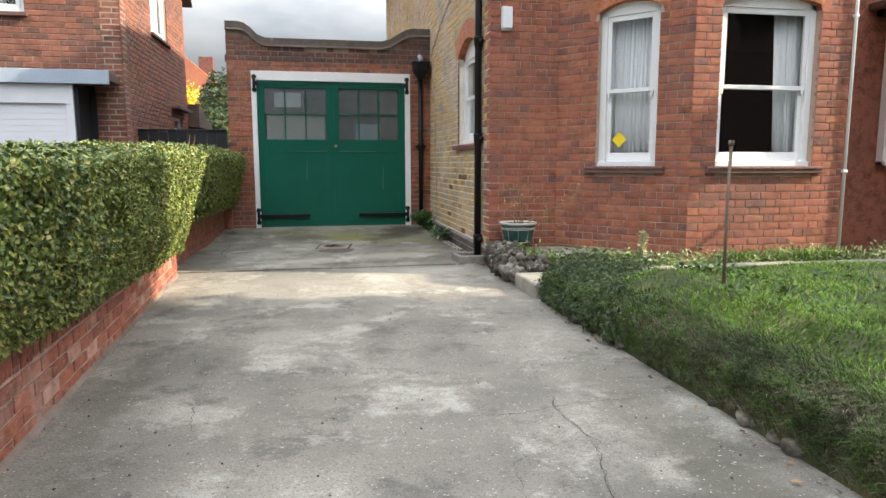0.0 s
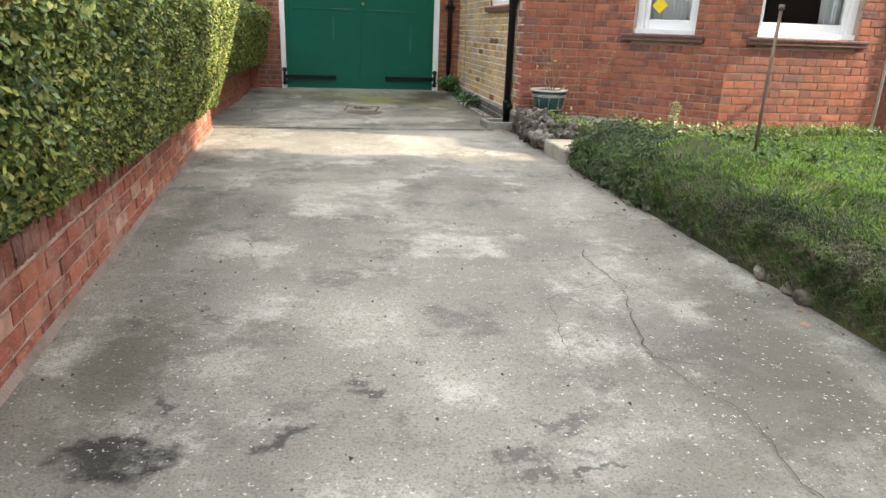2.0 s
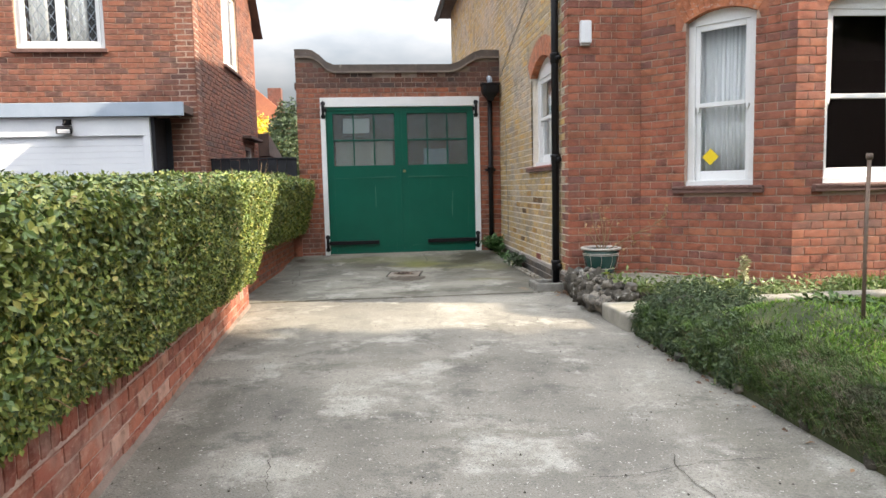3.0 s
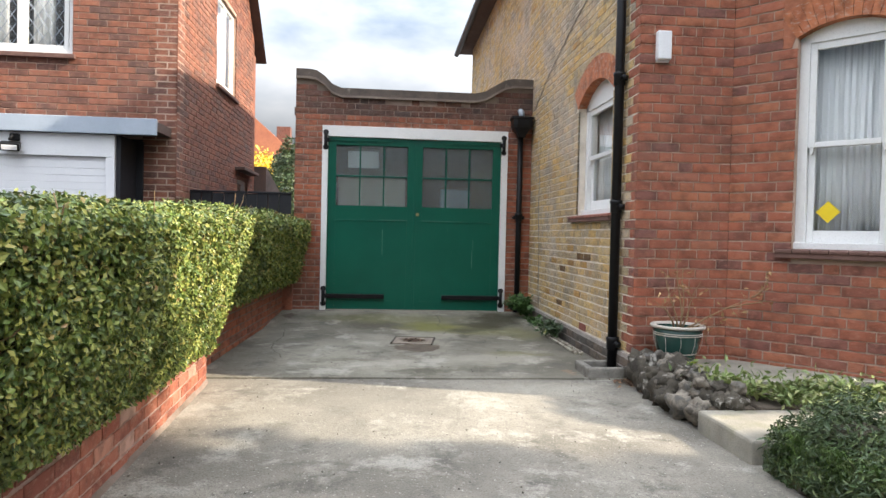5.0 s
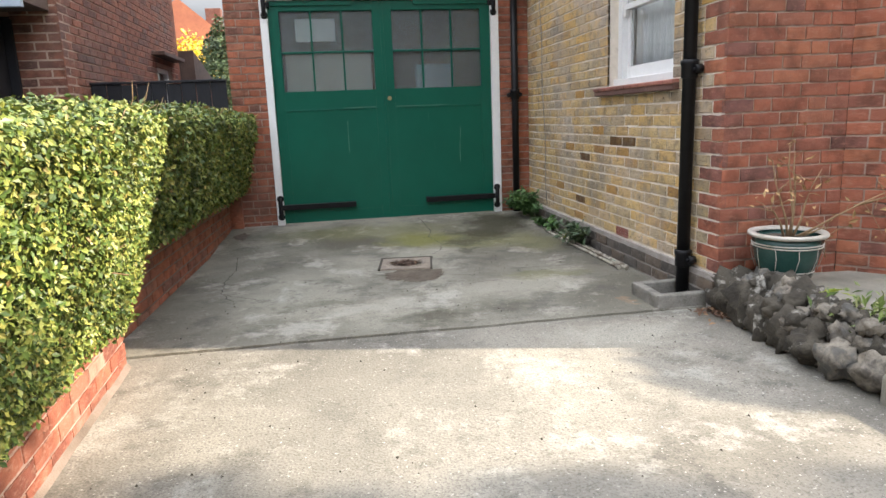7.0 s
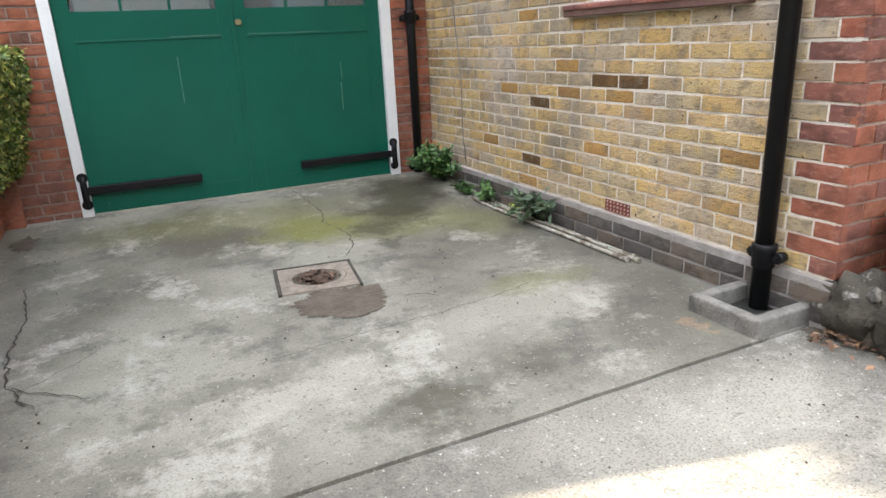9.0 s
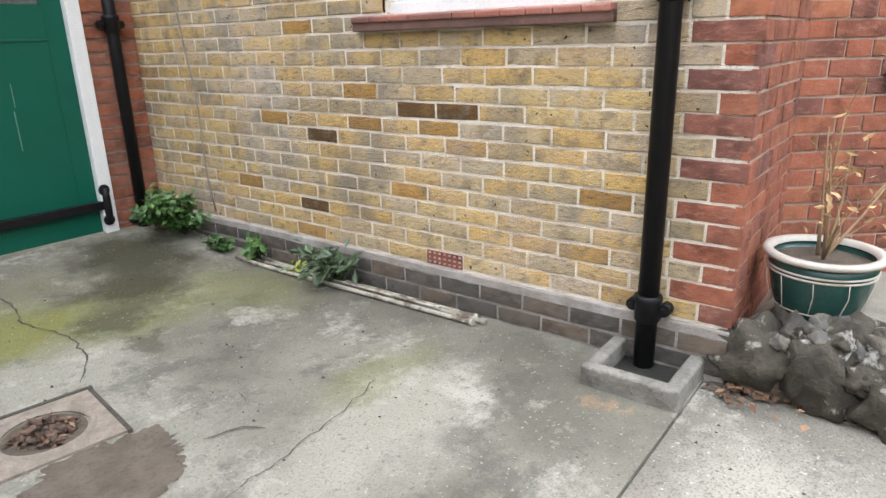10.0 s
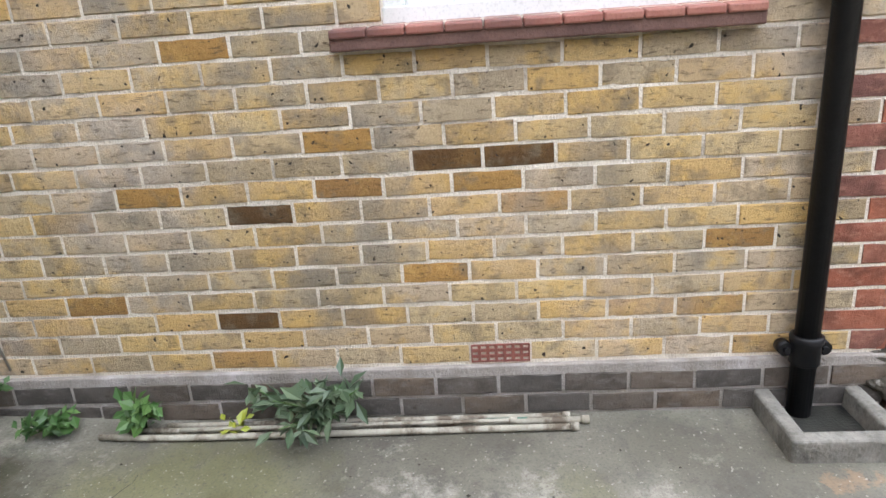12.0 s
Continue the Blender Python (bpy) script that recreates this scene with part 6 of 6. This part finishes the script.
RODPAINT = surface("flaking_pale_paint", (0.46, 0.43, 0.36), (0.3, 0.27, 0.21), 14.0, 0.7, bump=0.3, stain=(0.13, 0.10, 0.07), stain_scale=9.0, stain_lo=0.48, stain_hi=0.6)
rng = random.Random(93)
for k, (x0, x1, ya, yb, r) in enumerate(((1.672, 1.702, 9.32, 7.70, 0.0115), (1.718, 1.742, 9.24, 7.66, 0.011), (1.752, 1.770, 9.12, 7.72, 0.010), (1.700, 1.722, 9.05, 7.9, 0.007))):
    rod = thing("conduit_rod", "old pale painted metal rod lying along the wall", "rod", (0, 0, 0), "rods along the wall")
    bm = bmesh.new()
    lift = 0.0 if k < 3 else 0.02
    n = 10
    tube(bm, [(x0 + (x1 - x0) * i / n, ya + (yb - ya) * i / n, drive_z(ya + (yb - ya) * i / n) + 0.016 + r + lift) for i in range(n + 1)], r, 10)
    body = part("tube", bm, RODPAINT, rod)
    bm = bmesh.new()
    tube(bm, [(x1 - (x1 - x0) * 0.012, yb + 0.02, drive_z(yb) + 0.016 + r + lift), (x1, yb - 0.006, drive_z(yb) + 0.016 + r + lift)], r + 0.004, 10)
    part("end_socket", bm, RODPAINT, rod)
    if k == 1:
        bm = bmesh.new()
        tube(bm, [(1.7405, 8.0, drive_z(8.0) + 0.016 + r), (1.7425, 7.86, drive_z(7.86) + 0.016 + r)], r + 0.0006, 10)
        part("green_band", bm, surface("old_green_paint", (0.06, 0.16, 0.11), (0.1, 0.2, 0.15), 20, 0.6), rod)

# terracotta air brick
TERRA = surface("terracotta", (0.20, 0.065, 0.05), (0.27, 0.09, 0.065), 20.0, 0.8, bump=0.4)
air = thing("air_brick", "dark red terracotta air brick with square holes", "vent", (0, 0, 0))
a0, a1 = su(8.046) + 0.006, su(7.834) - 0.006
cols, rows_ = 7, 3
cw, ch = (a1 - a0) / cols, 0.066 / rows_
for i in range(cols + 1):
    u = a0 + i * cw
    part("upright_bar", boxed((max(a0, u - 0.0055), -0.003, 0.121), (min(a1, u + 0.0055), 0.03, 0.187), 0.001, sm), TERRA, air)
for j in range(rows_ + 1):
    z = 0.121 + j * ch
    part("cross_bar", boxed((a0, -0.0015, max(0.121, z - 0.0055)), (a1, 0.028, min(0.187, z + 0.0055)), 0, sm), TERRA, air)
# dark plate stands in for the shade inside the vent holes
part("hole_shade", boxed((a0, 0.032, 0.120), (a1, 0.036, 0.186), 0, sm), CRACK, air)

# drain: square iron frame with a round mouth full of leaves, mud around it
drain = thing("drain_cover", "rusty iron drain frame with an open round mouth", "drain", (0.225, 8.365, drive_z(8.37) + 0.012), turn=-8)
DRAINIRON = surface("rusty_drain_iron", (0.2, 0.165, 0.13), (0.32, 0.27, 0.22), 16.0, 0.8, 0.2, bump=0.5)
bm = bmesh.new()
N = 40
hole, edge = [], []
for k in range(N):
    a = 2 * math.pi * k / N
    c, s = math.cos(a), math.sin(a)
    q = 0.19 / max(abs(c), abs(s))
    hole.append((0.125 * c, 0.125 * s))
    edge.append((q * c, q * s))
top_o = [bm.verts.new((x, y, 0.012)) for x, y in edge]
top_i = [bm.verts.new((x * 1.06, y * 1.06, 0.012)) for x, y in hole]
low_i = [bm.verts.new((x, y, -0.05)) for x, y in hole]
low_o = [bm.verts.new((x, y, -0.02)) for x, y in edge]
for k in range(N):
    j = (k + 1) % N
    bm.faces.new((top_o[k], top_o[j], top_i[j], top_i[k]))
    bm.faces.new((top_i[k], top_i[j], low_i[j], low_i[k]))
    bm.faces.new((low_o[k], low_o[j], top_o[j], top_o[k]))
part("frame", bm, DRAINIRON, drain)
bm = bmesh.new()
lathe(bm, [(0.128, 0.010), (0.142, 0.020), (0.150, 0.020), (0.156, 0.010)], 40)
part("ring", bm, DRAINIRON, drain)
for lo, hi in (((-0.21, 0.19, -0.01), (0.21, 0.21, 0.016)), ((0.19, -0.2, -0.01), (0.205, 0.19, 0.016)), ((-0.21, -0.19, -0.01), (-0.19, 0.19, 0.015))):
    part("lip", boxed(lo, hi, 0.003), CRACK, drain)
bm = bmesh.new()
bmesh.ops.create_circle(bm, cap_ends=True, segments=32, radius=0.124, matrix=Matrix.Translation((0, 0, 0.0155 - 0.012)))
part("silt", bm, SOIL, drain)
rng = random.Random(95)
leaves("fallen_leaves", [((0.10 * math.sqrt(rng.random()) * math.cos(t), 0.10 * math.sqrt(rng.random()) * math.sin(t), 0.006 + 0.012 * rng.random()), (0, 0, 1)) for t in (rng.uniform(0, 6.28) for k in range(170))], 0.035, leaf_material("rotten_leaf", [(0.0, (0.06, 0.035, 0.025)), (0.7, (0.14, 0.08, 0.05)), (1.0, (0.25, 0.15, 0.09))], 0.7), drain, rng, "brown fallen leaves", narrow=0.6, droop=0.3)


def blot(name, cx, cy, rx, ry, lift, material, label, seed, lobes=0.3):
    """A thin uneven patch lying on the concrete."""
    bm = bmesh.new()
    N = 110
    c = bm.verts.new((cx, cy, drive_z(cy) + lift + 0.003))
    ring = []
    for k in range(N):
        a = 2 * math.pi * k / N
        q = 1 + lobes * noise.noise((math.cos(a) * 1.6 + seed, math.sin(a) * 1.6, seed)) + 0.6 * lobes * noise.noise((math.cos(a) * 5 + seed, math.sin(a) * 5, seed)) + 0.5 * lobes * noise.noise((math.cos(a) * 14 + seed, math.sin(a) * 14, seed))
        y = cy + ry * q * math.sin(a)
        ring.append(bm.verts.new((cx + rx * q * math.cos(a), y, drive_z(y) + lift - 0.001)))
    for k in range(N):
        bm.faces.new((c, ring[k], ring[(k + 1) % N]))
    return tagged(part(name, bm, material), label, "dirt", kind="structure")


MUD = surface("brown_mud", (0.075, 0.058, 0.042), (0.125, 0.10, 0.075), 9.0, 0.95, bump=0.8, fine=70.0)
blot("mud_patch", 0.25, 7.99, 0.23, 0.19, 0.0185, MUD, "brown mud washed out of the drain", 3.0)
blot("mud_corner", -1.22, 9.85, 0.07, 0.13, 0.019, MUD, "small patch of dirt beside the wall", 6.0, 0.5)
blot("leaf_dirt", 1.80, 6.66, 0.09, 0.08, 0.006, MUD, "dirt in the corner by the gully", 8.0, 0.5)


def crack(name, pts, width, lift, rng, label):
    """A thin crack wandering across the concrete, filled with dirt."""
    line = []
    for (x0, y0), (x1, y1) in zip(pts, pts[1:]):
        n = max(3, int(math.hypot(x1 - x0, y1 - y0) / 0.035))
        line += [(x0 + (x1 - x0) * i / n + rng.gauss(0, 0.006), y0 + (y1 - y0) * i / n + rng.gauss(0, 0.006)) for i in range(n)]
    line.append(pts[-1])
    verts, faces = [], []
    for k, (x, y) in enumerate(line):
        a, b = line[max(0, k - 1)], line[min(len(line) - 1, k + 1)]
        dx, dy = b[0] - a[0], b[1] - a[1]
        l_ = math.hypot(dx, dy) or 1
        w = width * (0.35 + 0.65 * rng.random()) * (0.4 if k in (0, len(line) - 1) else 1)
        z = drive_z(y) + lift
        verts += [(x - dy / l_ * w, y + dx / l_ * w, z), (x + dy / l_ * w, y - dx / l_ * w, z)]
    faces = [(2 * k, 2 * k + 1, 2 * k + 3, 2 * k + 2) for k in range(len(line) - 1)]
    ob = raw(name, verts, faces, CRACK)
    return tagged(ob, label, "crack", kind="structure")


rng = random.Random(97)
FAR_LIFT, NEAR_LIFT = 0.0185, 0.007
for pts, w in (([(-1.15, 9.05), (-1.10, 8.6), (-1.13, 8.2), (-1.09, 7.85), (-0.98, 7.62)], 0.006), ([(-1.09, 7.85), (-0.95, 7.72), (-0.80, 7.60)], 0.004), ([(-1.05, 7.8), (-0.85, 7.95), (-0.78, 8.05)], 0.0025), ([(-1.45, 7.7), (-1.25, 7.75)], 0.0025),
               ([(0.46, 8.62), (0.58, 8.82), (0.62, 9.1), (0.55, 9.35), (0.60, 9.6), (0.57, 10.2)], 0.006), ([(0.62, 9.1), (0.9, 9.0), (1.2, 9.15), (1.5, 9.1)], 0.003), ([(0.50, 7.92), (0.62, 7.86), (0.66, 7.8)], 0.004), ([(0.72, 7.98), (0.75, 8.06)], 0.003),
               ([(-0.25, 7.56), (0.1, 7.60), (0.5, 7.62), (0.85, 7.66), (1.1, 7.72)], 0.003)):
    crack("crack_far", pts, w * 0.8, FAR_LIFT, rng, "dirt-filled crack in the damp concrete")
for pts, w in (([(1.08, 2.72), (1.04, 2.5), (1.08, 2.2), (0.96, 1.85), (0.90, 1.57), (1.06, 1.50)], 0.005), ([(0.62, 2.56), (0.85, 2.53), (1.2, 2.62), (1.5, 2.6)], 0.004), ([(-0.55, 2.95), (-0.52, 2.7), (-0.5, 2.6)], 0.004), ([(-0.35, 2.42), (-0.1, 2.5), (0.05, 2.46)], 0.004),
               ([(0.5, 4.15), (0.9, 4.1), (1.3, 4.0)], 0.003), ([(0.90, 1.57), (1.02, 1.2), (0.97, 0.92), (1.1, 0.5)], 0.004), ([(1.08, 2.2), (1.0, 2.24), (0.7, 2.1), (0.62, 1.6)], 0.003), ([(-0.72, 2.0), (-0.5, 1.95)], 0.004), ([(-0.2, 3.2), (0.2, 3.3), (0.6, 3.25)], 0.002)):
    crack("crack_near", pts, w * 0.55, NEAR_LIFT, rng, "thin crack across the worn concrete drive")
# weeds along the foot of the wall
rng = random.Random(99)


def weed(name, x, y, r, h, count, size, material, label, stems=6, narrow=0.6):
    w = thing(name, label, "weed", (x, y, drive_z(y) + 0.012))
    bm = bmesh.new()
    spots = []
    for k in range(stems):
        a, q = rng.uniform(0, 6.28), r * rng.uniform(0.3, 1.0)
        tip = Vector((-abs(math.cos(a)) * q if x > 1.6 else math.cos(a) * q, math.sin(a) * q, h * rng.uniform(0.5, 1.0)))
        tube(bm, [(0, 0, 0), tip * 0.5 + Vector((0, 0, h * 0.12)), tip], [0.004, 0.003, 0.0015], 5)
        for i in range(count // stems):
            t = rng.uniform(0.25, 1.0)
            p = tip * t + Vector((0, 0, h * 0.12 * (1 - abs(2 * t - 1))))
            spots.append((p + Vector((rng.gauss(0, 0.014), rng.gauss(0, 0.014), rng.gauss(0, 0.012))), (rng.gauss(-0.3, 0.4), rng.gauss(0, 0.4), 0.9)))
    part("stems", bm, NETTLE, w)
    leaves("leaves", spots, size, material, w, rng, narrow=narrow, droop=0.35)
    return w


weed("nettle_clump", 1.74, 9.93, 0.30, 0.29, 2400, 0.045, NETTLE, "fresh green nettles in the corner by the downpipe", 26)
weed("small_weed", 1.74, 9.50, 0.13, 0.10, 110, 0.05, NETTLE, "low green weed at the wall foot", 8)
weed("small_weed", 1.75, 9.20, 0.09, 0.14, 80, 0.055, NETTLE, "low green weed at the wall foot", 6)
weed("seedling", 1.735, 8.86, 0.05, 0.07, 20, 0.045, leaf_material("lime_leaf", [(0.0, (0.3, 0.36, 0.04)), (1.0, (0.4, 0.42, 0.06))]), "small lime green seedling by the wall", 3)
weed("sprawling_weed", 1.76, 8.55, 0.27, 0.22, 210, 0.07, GREYLEAF, "sprawling grey-green weed over the rods", 16, 0.42)
weed("rockery_sprout", 1.97, 5.98, 0.05, 0.10, 24, 0.08, leaf_material("yellow_green_leaf", [(0.0, (0.25, 0.33, 0.03)), (1.0, (0.4, 0.45, 0.06))]), "yellow-green sprout between the rocks", 5, 0.35).location.z = 0.12

# loose leaves and grit on the drive
spots = [((1.70 - abs(rng.gauss(0, 0.05)), 0.8 + 3.6 * rng.random(), -0.075), (0, 0, 1)) for k in range(42)] + [((1.86 - abs(rng.gauss(0, 0.07)), 6.66 - abs(rng.gauss(0, 0.10)), -0.07), (0, 0, 1)) for k in range(130)]
tagged(leaves("fallen_leaves", spots, 0.034, DEADLEAF, None, rng, narrow=0.6, droop=0.3), "brown fallen leaves along the drive edge", "leaves", kind="stuff")
verts, faces = [], []
for k in range(420):
    x, y, s = rng.uniform(-1.2, 1.6), rng.uniform(0.3, 9.6), rng.uniform(0.003, 0.008)
    z, b = drive_z(y) + (0.012 if y > 6.75 else 0) + 0.001, len(verts)
    a = rng.random() * 3
    verts += [(x + s * math.cos(a + q), y + s * math.sin(a + q) * 1.3, z) for q in (0, 2.1, 4.2)] + [(x, y, z + s)]
    faces += [(b, b + 1, b + 3), (b + 1, b + 2, b + 3), (b + 2, b, b + 3)]
tagged(raw("grit", verts, faces, DARKSTONE), "small loose grit scattered on concrete", "grit", kind="stuff")

# cable on the yellow wall
CABLE = surface("old_cable_sheath", (0.20, 0.18, 0.15), (0.30, 0.27, 0.23), 20.0, 0.7, bump=0.1)
cable = thing("wall_cable", "thin grey cable clipped to the brick wall", "cable")
bm = bmesh.new()
tube(bm, [(WX - 0.006, 9.70 + 0.02 * math.sin(k * 1.3) + 0.018 * k, 0.15 + 0.19 * k) for k in range(12)], 0.0045, 6)
part("lead", bm, CABLE, cable)
bm = bmesh.new()
tube(bm, [(WX - 0.006, 10.2, 2.65), (WX - 0.012, 9.4, 2.95), (WX - 0.006, 8.4, 3.25), (WX - 0.006, 7.2, 3.5)], 0.005, 6)
part("lead", bm, CABLE, cable)

# white box on the house front, and a sticker in the bay window
ab = thing("alarm_box", "small white plastic box on the brick front", "alarm box", (2.0, WY0, 2.38))
part("cover", boxed((-0.056, -0.062, 0), (0.056, -0.002, 0.22), 0.012), PLASTIC, ab)
part("base", boxed((-0.05, -0.03, -0.014), (0.05, -0.003, 0.002), 0.004), PLASTIC, ab)
STICKER = surface("yellow_paper", (0.85, 0.62, 0.02), (0.8, 0.58, 0.02), 8.0, 0.6, bump=0.0)
st = prism(bmesh.new(), [(W1[0] + 0.20, 1.16), (W1[0] + 0.28, 1.24), (W1[0] + 0.20, 1.32), (W1[0] + 0.12, 1.24)], 0.131, 0.1335, cant_m)
tagged(part("window_sticker", st, STICKER), "yellow diamond sticker on the window glass", "sticker")

# ---------- brickwork, laid last ----------
rng = random.Random(77)
near = [q for q in SIDE_PLACES if q[0] > su(10.2) and 0.1 < q[3] < 1.26 and q[1] < slen - 0.30][:330]
keys = set(near)
def quoin_cut(places, length):
    """Split off the bricks at the wall's end, which are of the red kind of the front."""
    plain, red = [], []
    for q in places:
        row = round((q[2] - 0.1195) / 0.0746)
        reach = 0.225 if row % 2 else 0.115
        if q[1] > length - reach - 0.02:
            if q[0] < length - reach - 0.05:
                plain.append((q[0], length - reach - JOINT, q[2], q[3]))
            red.append((max(q[0], length - reach), q[1], q[2], q[3]))
        else:
            plain.append(q)
    return plain, red


plain, red = quoin_cut([q for q in SIDE_PLACES if q not in keys], slen)
merged = {}
for a, b, c, d in red:
    k = round((c - 0.1195) / 0.0746)
    o = merged.get(k)
    merged[k] = (min(a, o[0]), max(b, o[1]), c, d) if o else (a, b, c, d)
joined_bricks("brickwork", sm, plain, YELLOW, s_wall, rng, label="yellow stock bricks")
quoins = sorted(merged.values(), key=lambda q: q[2])
quoins = [(a, b, c - 0.0015, d + 0.0015) for a, b, c, d in quoins]
loose_bricks(sm, quoins[:36], RED, s_wall, rng, name="quoin_brick", deep=0.034)
joined_bricks("quoin_bricks", sm, quoins[36:], RED, s_wall, rng, label="red quoin bricks")
# a few over-burnt and tan bricks stand out in the wall: (y, z, kind)
ODD = ((8.035, 0.83, BURNT), (7.804, 0.832, BURNT), (8.392, 0.763, TAN), (8.848, 1.22, TAN), (8.70, 0.689, BURNT), (8.379, 0.907, TAN), (7.932, 0.753, TAN), (9.118, 0.763, TAN), (9.35, 0.36, TAN), (7.25, 0.52, TAN), (8.9, 0.29, BURNT))
for q in near:
    kind = YELLOW
    for y, z, other in ODD:
        if q[0] <= su(y) <= q[1] and q[2] <= z <= q[3]:
            kind = other
    loose_bricks(sm, [q], kind, s_wall, rng, deep=0.034, proud=0.003)
part("plinth_bed", boxed((0, -0.018, -0.12), (slen - 0.001, 0.008, 0.112), 0.004, sm), surface("plinth_mortar", (0.40, 0.36, 0.33), (0.26, 0.23, 0.20), 9.0, 0.95, bump=0.8, stain=(0.5, 0.46, 0.45), stain_scale=2.5, stain_lo=0.56, stain_hi=0.68), s_wall)
PL = lay(slen, -0.07, 0.083, [], random.Random(9), course=0.076, joint=0.011, uneven=0.003)
pm = sm @ Matrix.Translation((0, -0.0235, 0))
loose_bricks(pm, [q for q in PL if q[0] > su(10.3)], PLINTH, s_wall, rng, name="plinth_brick", deep=0.03)
for wall, m, places in RED_SETS:
    low = [q for q in places if q[3] < 3.05][:300]
    taken = set(low)
    loose_bricks(m, low, RED, wall, rng, deep=0.03)
    joined_bricks("brickwork", m, [q for q in places if q not in taken], RED, wall, rng)
sooty = [q for q in G_PLACES if q[2] > 2.46]
clean = [q for q in G_PLACES if q[2] <= 2.46]
loose_bricks(gm, sooty, SOOTY_BRICK, g_wall, rng, deep=0.03)
loose_bricks(gm, clean[-200:], GARAGE_BRICK, g_wall, rng, deep=0.03)
joined_bricks("brickwork", gm, clean[:-200], GARAGE_BRICK, g_wall, rng)
loose_bricks(nm_, [q for q in LOW_NEAR if q[0] > 4.8][:300], WALLBRICK, lw_near, rng)
joined_bricks("brickwork", nm_, [q for q in LOW_NEAR if q[0] <= 4.8], WALLBRICK, lw_near, rng)
loose_bricks(nm_, LOW_CAP[-100:], CAPBRICK, lw_near, rng, name="cap_brick", deep=0.1)
joined_bricks("cap_bricks", nm_, LOW_CAP[:-100], CAPBRICK, lw_near, rng)
loose_bricks(fm_, LOW_FAR, GARAGE_BRICK, lw_far, rng)
